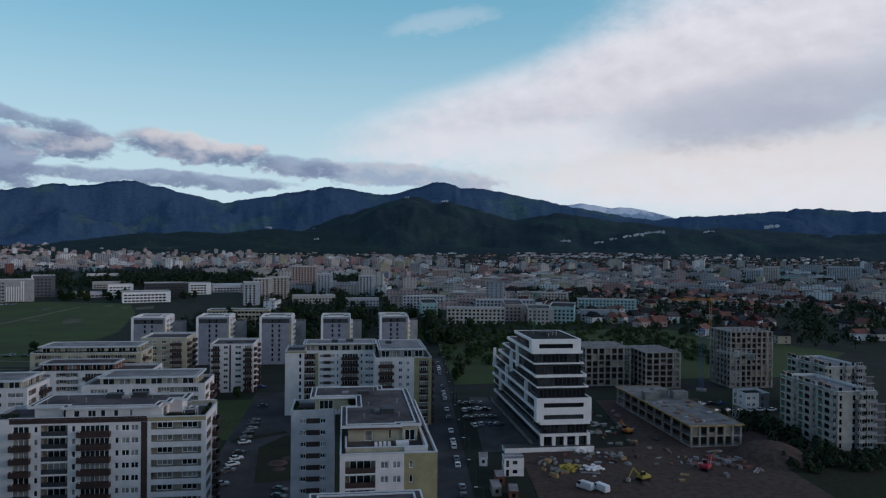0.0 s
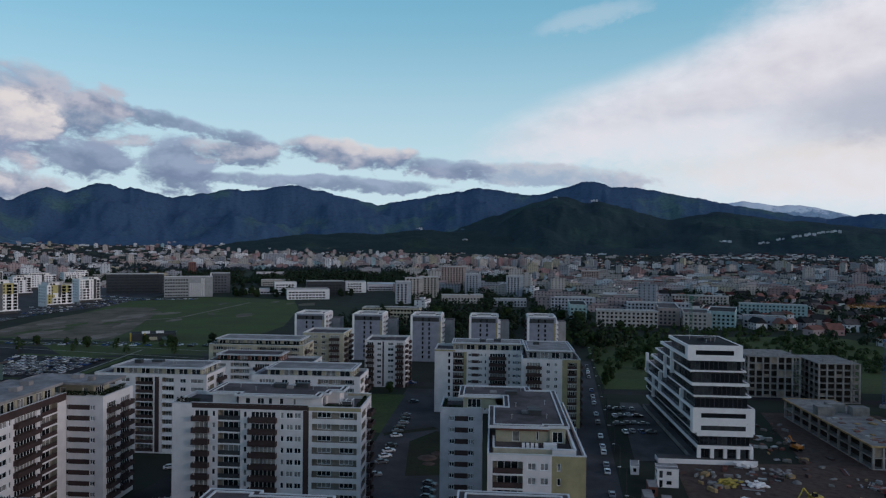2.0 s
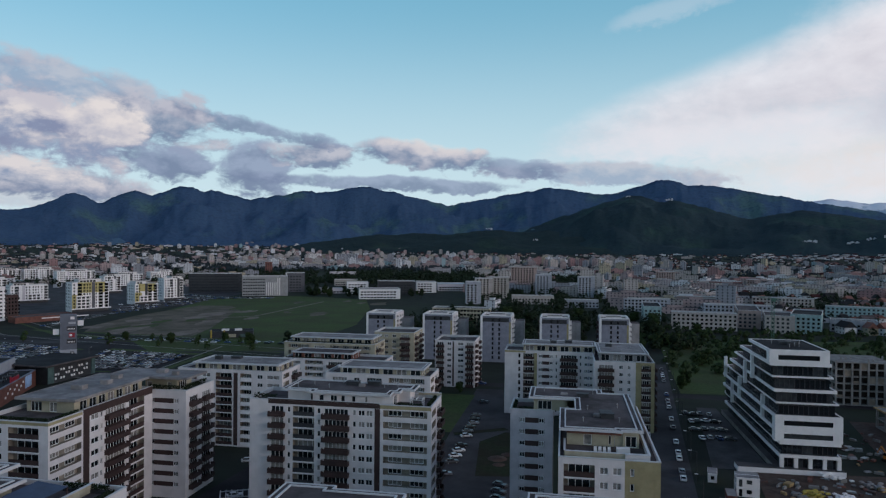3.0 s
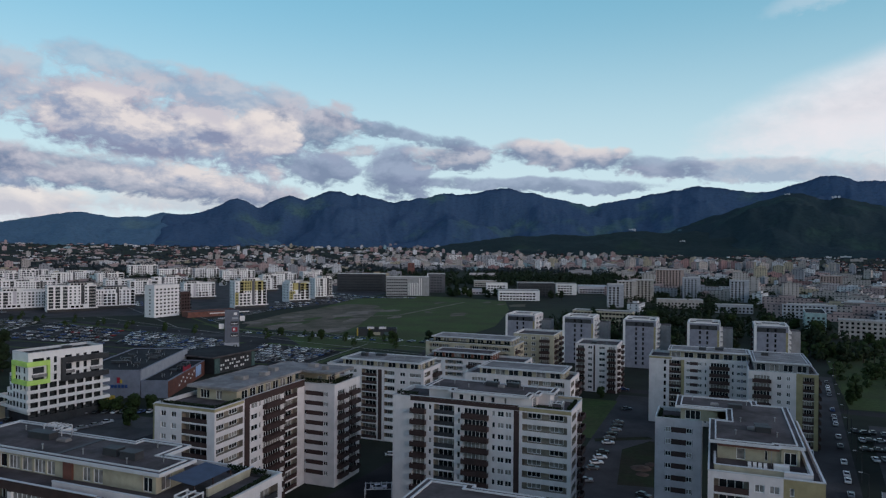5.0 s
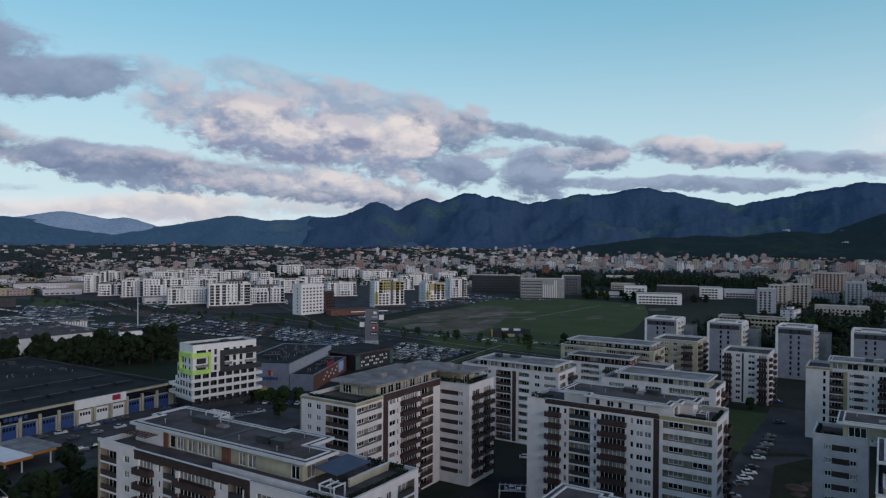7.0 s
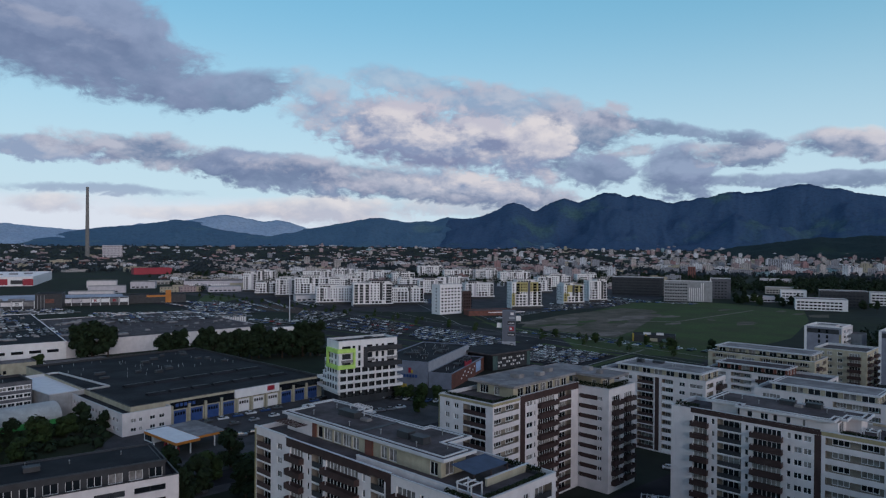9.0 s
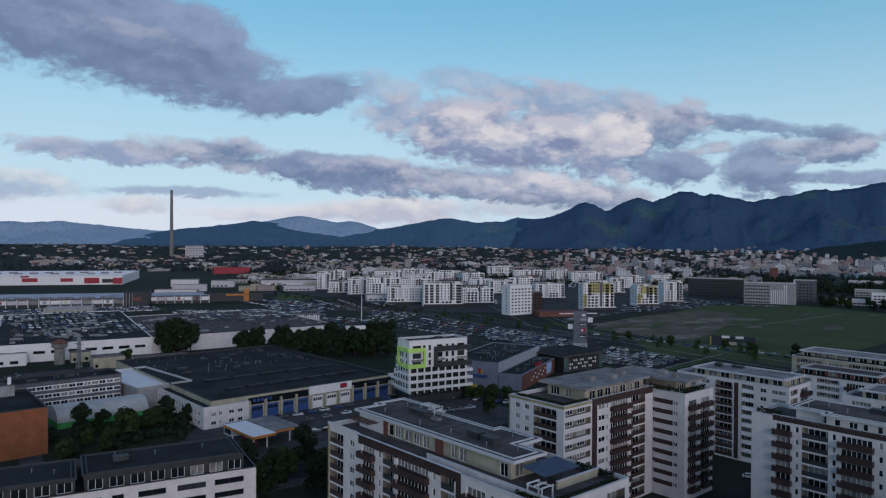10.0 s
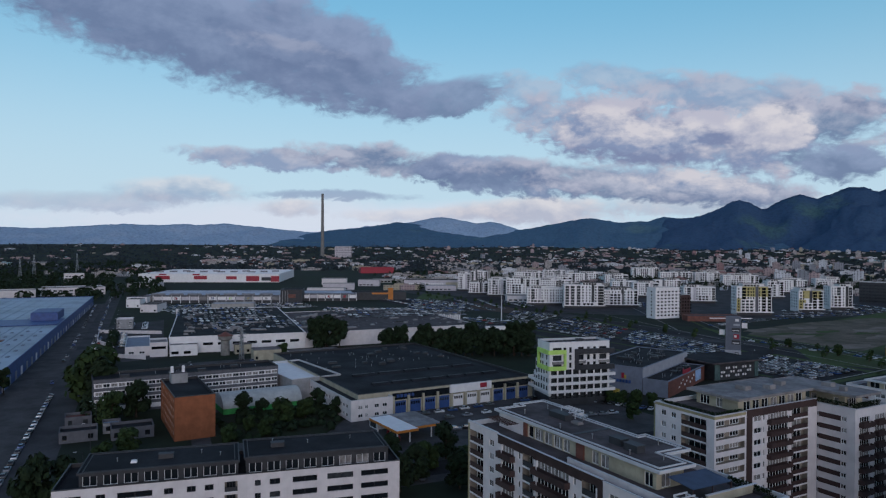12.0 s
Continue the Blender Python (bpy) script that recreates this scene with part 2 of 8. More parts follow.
ORANGE = mat("orange_panel", (0.5, 0.18, 0.03), 0.6, var=0.08)
RED = mat("red_panel", (0.3, 0.015, 0.035), 0.5, var=0.08)
BLUE = mat("blue_panel", (0.03, 0.07, 0.22), 0.5, var=0.15)
BLUEROOF = mat("pale_blue_metal_roof", (0.27, 0.33, 0.42), 0.5, var=0.2, scale=0.04, fine=0.8, streak=0.0)
YELLOW = mat("yellow_panel", (0.4, 0.3, 0.05), 0.6, var=0.1)
TILE = mat("red_roof_tiles", (0.085, 0.03, 0.03), 0.9, var=0.3, scale=0.02, fine=0.4, island=0.5)

# ---- mesh helpers ----


class Shape:
    """Vertices, faces and material slots of one mesh."""

    def __init__(self, *materials):
        self.v, self.f, self.k, self.materials = [], [], [], list(materials)

    def slot(self, material):
        if material not in self.materials:
            self.materials.append(material)
        return self.materials.index(material)

    def face(self, points, material):
        n = len(self.v)
        self.v.extend(points)
        self.f.append(tuple(range(n, n + len(points))))
        self.k.append(self.slot(material))

    def box(self, x0, x1, y0, y1, z0, z1, material, top=None, taper=0.0):
        n = len(self.v)
        t = taper
        self.v.extend([(x0, y0, z0), (x1, y0, z0), (x1, y1, z0), (x0, y1, z0),
                       (x0 + t, y0 + t, z1), (x1 - t, y0 + t, z1), (x1 - t, y1 - t, z1), (x0 + t, y1 - t, z1)])
        self.f.extend(tuple(n + i for i in q) for q in ((0, 3, 2, 1), (4, 5, 6, 7), (0, 1, 5, 4), (1, 2, 6, 5), (2, 3, 7, 6), (3, 0, 4, 7)))
        s = self.slot(material)
        self.k.extend([s, self.slot(top) if top else s, s, s, s, s])

    def ring(self, x0, x1, y0, y1, z0, z1, w, material):
        """A rectangular frame lying flat, w wide, inside the rectangle."""
        n = len(self.v)
        for z in (z0, z1):
            for d in (0.0, w):
                self.v.extend([(x0 + d, y0 + d, z), (x1 - d, y0 + d, z), (x1 - d, y1 - d, z), (x0 + d, y1 - d, z)])
        k = self.slot(material)
        for i in range(4):
            j = (i + 1) % 4
            for q in ((i, j, 8 + j, 8 + i), (4 + j, 4 + i, 12 + i, 12 + j), (8 + i, 8 + j, 12 + j, 12 + i), (j, i, 4 + i, 4 + j)):
                self.f.append(tuple(n + c for c in q))
                self.k.append(k)

    def tray(self, x0, x1, y0, y1, z0, z1, floor, w, rim, inside, under=None):
        """A slab with a raised rim: sides from z0 to z1, the floor inside at its own level."""
        n = len(self.v)
        for d, z in ((0.0, z0), (0.0, z1), (w, z1), (w, floor)):
            self.v.extend([(x0 + d, y0 + d, z), (x1 - d, y0 + d, z), (x1 - d, y1 - d, z), (x0 + d, y1 - d, z)])
        k = self.slot(rim)
        for level in range(3):
            for i in range(4):
                j = (i + 1) % 4
                a = n + level * 4
                self.f.append((a + i, a + j, a + 4 + j, a + 4 + i))
                self.k.append(k)
        self.f.append((n + 12, n + 13, n + 14, n + 15))
        self.k.append(self.slot(inside))
        if floor >= z0:
            self.f.append((n + 3, n + 2, n + 1, n))
            self.k.append(self.slot(under or rim))

    def lathe(self, x, y, profile, material, sides=8):
        """A turned shape about the upright line at x, y; profile: radius, height."""
        n, k = len(self.v), self.slot(material)
        for r, z in profile:
            for i in range(sides):
                t = 2 * math.pi * i / sides
                self.v.append((x + math.cos(t) * r, y + math.sin(t) * r, z))
        for level in range(len(profile) - 1):
            for i in range(sides):
                j = (i + 1) % sides
                a = n + level * sides
                self.f.append((a + i, a + j, a + sides + j, a + sides + i))
                self.k.append(k)
        a = n + (len(profile) - 1) * sides
        self.f.append(tuple(a + i for i in range(sides)))
        self.k.append(k)

    def loft(self, levels, material, top=None):
        """A solid through rectangles x0, x1, y0, y1, z from the lowest up."""
        n, k = len(self.v), self.slot(material)
        for x0, x1, y0, y1, z in levels:
            self.v.extend([(x0, y0, z), (x1, y0, z), (x1, y1, z), (x0, y1, z)])
        for level in range(len(levels) - 1):
            for i in range(4):
                j = (i + 1) % 4
                a = n + level * 4
                self.f.append((a + i, a + j, a + 4 + j, a + 4 + i))
                self.k.append(k)
        a = n + (len(levels) - 1) * 4
        self.f.append((a, a + 1, a + 2, a + 3))
        self.k.append(self.slot(top or material))
        self.f.append((n + 3, n + 2, n + 1, n))
        self.k.append(k)

    def tube(self, a, b, r0, r1, material, sides=8, caps=True):
        a, b = Vector(a), Vector(b)
        way = (b - a).normalized()
        side = way.orthogonal().normalized()
        up = way.cross(side)
        n = len(self.v)
        for c, r in ((a, r0), (b, r1)):
            for i in range(sides):
                t = 2 * math.pi * i / sides
                self.v.append(tuple(c + side * (math.cos(t) * r) + up * (math.sin(t) * r)))
        s = self.slot(material)
        for i in range(sides):
            j = (i + 1) % sides
            self.f.append((n + i, n + j, n + sides + j, n + sides + i))
            self.k.append(s)
        if caps:
            self.f.append(tuple(n + sides - 1 - i for i in range(sides)))
            self.f.append(tuple(n + sides + i for i in range(sides)))
            self.k.extend([s, s])

    def gable(self, x0, x1, y0, y1, z0, h, material, over=0.4):
        """A pitched roof with its ridge along x."""
        x0, x1, y0, y1 = x0 - over, x1 + over, y0 - over, y1 + over
        ym = (y0 + y1) / 2
        p = [(x0, y0, z0), (x1, y0, z0), (x1, y1, z0), (x0, y1, z0), (x0, ym, z0 + h), (x1, ym, z0 + h)]
        for q in ((0, 1, 5, 4), (2, 3, 4, 5), (1, 2, 5), (3, 0, 4), (3, 2, 1, 0)):
            self.face([p[i] for i in q], material)

    def facade(self, o, u, width, z0, z1, openings, material, zones=(), sides=None):
        """A wall from o along u, with openings (u0, u1, v0, v1, depth, back material or None) cut into it."""
        ux, uy = u
        nx, ny = uy, -ux
        def at(a, v, d=0.0):
            return (o[0] + ux * a - nx * d, o[1] + uy * a - ny * d, v)
        cuts_u = sorted({0.0, width, *(c for p in openings for c in p[:2]), *(c for p in zones for c in p[:2])})
        cuts_v = sorted({z0, z1, *(c for p in openings for c in p[2:4]), *(c for p in zones for c in p[2:4])})
        cuts_u = [c for c in cuts_u if -1e-6 <= c <= width + 1e-6]
        cuts_v = [c for c in cuts_v if z0 - 1e-6 <= c <= z1 + 1e-6]
        for v0, v1 in zip(cuts_v, cuts_v[1:]):
            run = None
            vm = (v0 + v1) / 2
            for u0, u1 in zip(cuts_u, cuts_u[1:]):
                um = (u0 + u1) / 2
                hole = any(p[0] < um < p[1] and p[2] < vm < p[3] for p in openings)
                m = None if hole else next((p[4] for p in zones if p[0] < um < p[1] and p[2] < vm < p[3]), material)
                if run and run[2] is m:
                    run[1] = u1
                    continue
                if run and run[2]:
                    self.face([at(run[0], v0), at(run[1], v0), at(run[1], v1), at(run[0], v1)], run[2])
                run = [u0, u1, m]
            if run and run[2]:
                self.face([at(run[0], v0), at(run[1], v0), at(run[1], v1), at(run[0], v1)], run[2])
        for u0, u1, v0, v1, d, back in openings:
            side = sides or back or material
            self.face([at(u0, v0), at(u1, v0), at(u1, v0, d), at(u0, v0, d)], side)
            self.face([at(u0, v1, d), at(u1, v1, d), at(u1, v1), at(u0, v1)], side)
            self.face([at(u0, v0), at(u0, v0, d), at(u0, v1, d), at(u0, v1)], side)
            self.face([at(u1, v0, d), at(u1, v0), at(u1, v1), at(u1, v1, d)], side)
            if back:
                self.face([at(u0, v0, d), at(u1, v0, d), at(u1, v1, d), at(u0, v1, d)], back)

    def loose(self, name):
        """The mesh as it is, with no corners joined: for leaves."""
        me = bpy.data.meshes.new(name)
        me.from_pydata(self.v, [], self.f)
        me.polygons.foreach_set("material_index", self.k)
        for m in self.materials:
            me.materials.append(m)
        me.update()
        return me

    def mesh(self, name):
        me = bpy.data.meshes.new(name)
        seen, order, points = {}, [], []
        for p in self.v:
            key = (round(p[0], 3), round(p[1], 3), round(p[2], 3))
            if key not in seen:
                seen[key] = len(points)
                points.append(p)
            order.append(seen[key])
        faces, slots = [], []
        for f, k in zip(self.f, self.k):
            g = tuple(order[i] for i in f)
            if len(set(g)) == len(g):
                faces.append(g)
                slots.append(k)
        me.from_pydata(points, [], faces)
        me.polygons.foreach_set("material_index", slots)
        for m in self.materials:
            me.materials.append(m)
        me.update()
        return me


def thing(name, label, category, at=(0, 0, 0), turn=0.0, group="", data=None, kind=""):
    ob = new(name, data)
    ob.matrix_basis = pose(*at, 0, 0, turn)
    return tagged(ob, label, category, group, kind)


def part(name, data, parent, at=(0, 0, 0), turn=0.0, label=""):
    ob = new(name, data.mesh(name) if isinstance(data, Shape) else data)
    ob.parent = parent
    ob.matrix_basis = pose(*at, 0, 0, turn)
    return tagged(ob, label) if label else ob


MESHES = {}


def shared(key, make):
    if key not in MESHES:
        MESHES[key] = make().mesh(key[0])
    return MESHES[key]


def window_mesh(w, h, frame=None, glass=None, panes=2):
    """A window centred on x, its foot at z 0, looking to -y: frame, mullions, sill and glass."""
    frame, glass = frame or FRAME, glass or GLASS
    w, h = round(w, 1), round(h, 1)

    def make():
        s = Shape(frame, glass)
        t = 0.12 if w > 1.0 else 0.09
        pane = (w - t * (panes + 1)) / panes
        holes = [(t + (pane + t) * i, t + (pane + t) * i + pane, t, h - t, 0.05, glass) for i in range(panes)]
        s.facade((-w / 2, -0.03), (1, 0), w, 0.0, h, holes, frame, sides=frame)
        for a, b, z0, z1 in ((-w / 2, w / 2, 0.0, 0.0), (-w / 2, w / 2, h, h), (-w / 2, -w / 2, 0.0, h), (w / 2, w / 2, 0.0, h)):
            s.face([(a, -0.03, z0), (b, -0.03, z1), (b, 0.06, z1), (a, 0.06, z0)], frame)
        return s
    return shared(("window", w, h, frame.name, glass.name, panes), make)


def balcony_mesh(w, d, material, rail=1.05, gap=0.0):
    """A balcony that stands out from z 0: slab and solid parapet with a capping."""
    w, d = round(w, 1), round(d, 2)

    def make():
        s = Shape(material)
        x0, x1 = -w / 2, w / 2
        s.tray(x0, x1, -d, 0.15, -0.16, rail, 0.0, 0.09, material, CONCRETE, CONCRETE)
        return s
    return shared(("balcony", w, d, material.name, rail, gap), make)


def rail_mesh(w, material, h=1.0):
    w = round(w, 1)

    def make():
        s = Shape(material)
        s.loft([(-w / 2, w / 2, -0.05, 0.03, 0.0), (-w / 2, w / 2, -0.05, 0.03, h), (-w / 2, w / 2, -0.08, 0.06, h), (-w / 2, w / 2, -0.08, 0.06, h + 0.06)], material)
        return s
    return shared(("parapet", w, material.name, h), make)


def dress(root, shape, o, u, width, z0, z1, columns, floors, fh, first, material, frame=None, zones=()):
    """One face of a building: cuts the openings that its columns ask for, floor by floor, and sets windows and balconies in them."""
    holes, turn = [], math.degrees(math.atan2(u[1], u[0]))
    nx, ny = u[1], -u[0]
    zones = list(zones)
    pane = DARKGLASS if frame is DARKFRAME else None

    def put(name, data, a, z, d, label=""):
        part(name, data, root, (o[0] + u[0] * a - nx * d, o[1] + u[1] * a - ny * d, z), turn, label)
    for column in columns:
        a, b, kind = column[:3]
        extra = column[3] if len(column) > 3 else None
        lo, hi = column[4] if len(column) > 4 else (0, floors)
        mid = (a + b) / 2
        if kind == "zone":
            zones.append((a, b, first + lo * fh, min(z1, first + hi * fh), extra))
            continue
        for i in range(lo, hi):
            z = first + i * fh
            if kind == "win":
                holes.append((a, b, z + 0.9, z + 2.3, 0.2, None))
                put("window", window_mesh(b - a, 1.4, frame, pane, 2 if b - a > 0.9 else 1), mid, z + 0.9, 0.2)
            elif kind == "tall":
                holes.append((a, b, z + 0.3, z + 2.45, 0.35, extra or DARKGLASS))
            elif kind == "hole":
                holes.append((a, b, z + 0.7, z + 2.4, 0.35, extra or DARKGLASS))
            elif kind == "deep":
                holes.append((a, b, z + 0.2, z + 2.7, 1.4, extra or DARKGLASS))
            elif kind == "strip":
                # a long dark panel with a window at both ends
                zones.append((a, b, z + 0.95, z + 2.2, extra or BROWN))
                for c in (a + 0.75, b - 0.75):
                    holes.append((c - 0.65, c + 0.65, z + 0.95, z + 2.2, 0.18, None))
                    put("window", window_mesh(1.3, 1.25, frame), c, z + 0.95, 0.18)
            elif kind == "balc":
                holes.append((a + 0.4, b - 0.4, z + 0.05, z + 2.35, 0.25, None))
                put("window", window_mesh(b - a - 0.8, 2.3, frame, None, max(2, int((b - a) / 1.1))), mid, z + 0.05, 0.25)
                put("balcony", balcony_mesh(b - a, 1.25, extra or BROWN), mid, z, 0.0)
            elif kind == "log":
                holes.append((a, b, z + 0.02, z + 2.55, 1.5, LOGGIASHADE))
                put("window", window_mesh((b - a) * 0.7, 2.2, frame, None, 3), mid, z + 0.05, 1.42)
                put("parapet", rail_mesh(b - a - 0.06, extra or CHARCOAL), mid, z + 0.12, 0.1)
                put("slab_edge", rail_mesh(b - a - 0.02, CLEAN, 0.16), mid, z - 0.1, -0.03)
            elif kind == "band":
                holes.append((a, b, z + 1.05, z + 2.62, 1.2, LOGGIASHADE))
                n = max(1, int((b - a) / 4.0))
                for k in range(n):
                    c = a + (b - a) * (k + 0.5) / n
                    put("window", window_mesh((b - a) / n * 0.62, 1.5, frame, None, 3), c, z + 1.07, 1.12)
            elif kind == "slab":
                # a glazed floor behind a white balcony that runs along it
                holes.append((a, b, z + 0.05, z + 2.4, 0.3, None))
                put("window", window_mesh(b - a, 2.35, frame, pane, max(2, int((b - a) / 1.2))), mid, z + 0.05, 0.3)
    shape.facade(o, u, width, z0, z1, holes, material, zones)


def roof_unit(root, x, y, z, w=2.4, d=1.6, h=1.0, material=None):
    s = Shape(material or CHARCOAL)
    m = material or CHARCOAL
    a, b = w / 2, d / 2
    s.loft([(x - a, x + a, y - b, y + b, z), (x - a + 0.06, x + a - 0.06, y - b + 0.06, y + b - 0.06, z + h), (x - a - 0.1, x + a + 0.1, y - b - 0.1, y + b + 0.1, z + h), (x - a - 0.06, x + a + 0.06, y - b - 0.06, y + b + 0.06, z + h + 0.14)], m)
    return part("roof_unit", s, root)


def roof_pipe(root, x, y, z, h=0.9):
    def make():
        s = Shape(STEEL)
        s.lathe(0, 0, [(0.09, 0), (0.09, 0.8), (0.2, 0.85), (0.2, 0.95), (0.04, 1.05)], STEEL)
        return s
    return part("vent_pipe", shared(("vent_pipe",), make), root, (x, y, z))

# ---- ground, hills ----


def lift(r):
    """The plain rises gently towards the hills."""
    t = min(1.0, max(0.0, (r - 2400.0) / 2500.0))
    return 58.0 * t * t * (3 - 2 * t)


def polar(radius, left):
    """A plan point: metres from the centre, degrees to the left of +y."""
    return -math.sin(radians(left)) * radius, math.cos(radians(left)) * radius


def build_ground():
    s = Shape()
    earth = mat("town_ground", (0.022, 0.025, 0.022), 0.95, var=0.35, scale=0.008, fine=0.06, second=(0.024, 0.034, 0.018), spec=0.15)
    radii = [0, 60, 140, 260, 420, 640, 900, 1250, 1650, 2100, 2400, 2700, 3000, 3300, 3600, 3900, 4200, 4500, 4800, 4990]
    n = 96
    for r in radii[1:]:
        for i in range(n):
            x, y = polar(r, 360 * i / n)
            s.v.append((x, y, lift(r)))
    c = len(s.v)
    s.v.append((0, 0, 0))
    k = s.slot(earth)
    for i in range(n):
        s.f.append((c, (i + 1) % n, i))
        s.k.append(k)
    for j in range(len(radii) - 2):
        for i in range(n):
            a, b = j * n + i, j * n + (i + 1) % n
            s.f.append((a, b, b + n, a + n))
            s.k.append(k)
    tagged(new("ground", s.mesh("ground")), "dark town ground reaching to the hills", "ground", kind="structure")


build_ground()


def patch(name, label, points, material, z, category="ground"):
    """A flat sheet on the ground, of corner points given in plan."""
    s = Shape(material)
    s.face([(x, y, z) for x, y in points], material)
    n = len(points)
    area = sum(points[i][0] * points[(i + 1) % n][1] - points[(i + 1) % n][0] * points[i][1] for i in range(n))
    if area < 0:
        s.f = [tuple(reversed(f)) for f in s.f]
    return tagged(new(name, s.mesh(name)), label, category, kind="structure")


def lane(name, label, a, b, width, material, z, category="road"):
    a, b = Vector(a), Vector(b)
    side = (b - a).normalized().orthogonal() * width / 2
    return patch(name, label, [tuple(a + side), tuple(b + side), tuple(b - side), tuple(a - side)], material, z, category)


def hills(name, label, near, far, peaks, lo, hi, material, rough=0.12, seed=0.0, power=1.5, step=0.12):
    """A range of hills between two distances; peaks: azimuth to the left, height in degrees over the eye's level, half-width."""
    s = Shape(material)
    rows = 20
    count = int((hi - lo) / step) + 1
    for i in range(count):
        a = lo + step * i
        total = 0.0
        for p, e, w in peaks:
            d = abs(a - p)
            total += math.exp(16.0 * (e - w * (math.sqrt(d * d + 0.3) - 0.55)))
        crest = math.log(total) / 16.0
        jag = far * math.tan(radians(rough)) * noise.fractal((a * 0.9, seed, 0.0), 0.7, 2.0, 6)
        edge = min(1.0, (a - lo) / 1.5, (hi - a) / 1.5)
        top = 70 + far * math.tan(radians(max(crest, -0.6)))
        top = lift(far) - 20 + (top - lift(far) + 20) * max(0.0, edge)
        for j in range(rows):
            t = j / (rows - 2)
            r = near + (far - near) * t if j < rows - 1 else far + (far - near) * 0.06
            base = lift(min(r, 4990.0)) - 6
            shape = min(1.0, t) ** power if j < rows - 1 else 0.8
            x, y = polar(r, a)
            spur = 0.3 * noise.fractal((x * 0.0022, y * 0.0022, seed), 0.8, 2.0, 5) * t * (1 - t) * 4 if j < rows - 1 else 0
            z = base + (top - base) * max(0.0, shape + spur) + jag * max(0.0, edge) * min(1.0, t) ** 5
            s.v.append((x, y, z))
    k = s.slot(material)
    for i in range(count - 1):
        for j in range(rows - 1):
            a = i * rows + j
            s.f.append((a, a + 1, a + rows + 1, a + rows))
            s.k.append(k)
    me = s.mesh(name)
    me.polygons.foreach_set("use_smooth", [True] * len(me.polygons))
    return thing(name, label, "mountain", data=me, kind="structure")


def forest(name, deep, pale_patch, scale=0.004, bump=1.0, snow=0.0):
    """Wooded slopes with paler patches, distance haze included in the tones given; above a height, patches of snow."""
    material = bpy.data.materials.new(name)
    material.use_nodes = True
    tree = material.node_tree
    tree.nodes.clear()
    g = Nodes(tree)
    place = tree.nodes.new("ShaderNodeNewGeometry").outputs["Position"]
    broad, crowns = g.noise(place, scale, 5.0, 0.6), g.noise(place, 0.05, 4.0, 0.7)
    col = g.mix(g.step(broad, 0.52, 0.68), deep, pale_patch)
    col = g.mix(g.m("MULTIPLY", g.step(crowns, 0.4, 0.7), 0.5), col, tuple(c * 0.5 for c in deep))
    if snow:
        sep = tree.nodes.new("ShaderNodeSeparateXYZ")
        tree.links.new(place, sep.inputs[0])
        high = g.m("MULTIPLY_ADD", g.m("SUBTRACT", g.noise(place, 0.012, 6.0, 0.7), 0.5), 260.0, sep.outputs[2])
        col = g.mix(g.step(high, snow, snow + 40.0), col, (0.75, 0.78, 0.85))
    bsdf = tree.nodes.new("ShaderNodeBsdfPrincipled")
    tree.links.new(col, bsdf.inputs["Base Color"])
    bsdf.inputs["Roughness"].default_value, bsdf.inputs["Specular IOR Level"].default_value = 0.95, 0.1
    b = tree.nodes.new("ShaderNodeBump")
    b.inputs["Strength"].default_value, b.inputs["Distance"].default_value = bump, 6.0
    tree.links.new(crowns, b.inputs["Height"])
    tree.links.new(b.outputs[0], bsdf.inputs["Normal"])
    out = tree.nodes.new("ShaderNodeOutputMaterial")
    tree.links.new(bsdf.outputs[0], out.inputs[0])
    return material


# peaks: azimuth to the left of +y, height over the eye's level, fall per degree
RANGE = [(-35.8, 2.8, 0.08), (-28.0, 2.3, 0.1), (-20.0, 2.5, 0.12), (-10.4, 4.6, 0.2), (-7.6, 5.05, 0.32), (-3.0, 4.0, 0.2), (-0.5, 4.1, 0.2),
         (1.1, 4.5, 0.185), (14.5, 3.95, 0.22), (16.6, 4.5, 0.23), (20.9, 4.05, 0.2), (28.2, 3.85, 0.3), (30.4, 4.15, 0.42), (33.9, 3.65, 0.5), (38.0, 3.32, 0.55), (36.0, 2.6, 0.1)]
LOWRANGE = [(36.0, 2.0, 0.05), (43.1, 2.15, 0.4), (45.0, 1.8, 0.1), (49.2, 2.05, 0.2), (64.5, 1.65, 0.16), (69.0, 1.1, 0.17)]
FARRANGE = [(-19.0, 3.35, 0.2), (-22.5, 3.05, 0.25), (-24.6, 2.4, 0.35), (-40.0, 1.5, 0.05), (61.2, 2.1, 0.2), (57.2, 1.75, 0.33), (66.0, 1.4, 0.12), (78.5, 1.4, 0.1), (81.5, 1.35, 0.1), (85.5, 1.3, 0.08), (93.5, 0.95, 0.06), (101.0, 1.1, 0.07), (108.0, 0.9, 0.1)]
SPUR = [(-5.3, 3.85, 0.33), (-8.3, 3.4, 0.3), (-17.5, 2.55, 0.18), (-23.0, 1.85, 0.14), (-30.0, 1.4, 0.08), (-40.0, 1.0, 0.05)]
FOOT = [(5.8, 1.05, 0.12), (12.0, 0.75, 0.12), (15.2, 0.6, 0.15), (1.5, 1.0, 0.1)]
# distance haze is mixed into these slope colours, paler and bluer farther off
hills("mountain", "distant mountains with snowy tops, coloured blue-grey for haze", 4300, 4930, FARRANGE, -46, 116, forest("far_slopes", (0.33, 0.43, 0.55), (0.37, 0.45, 0.55), snow=275.0), 0.06, 9.0)
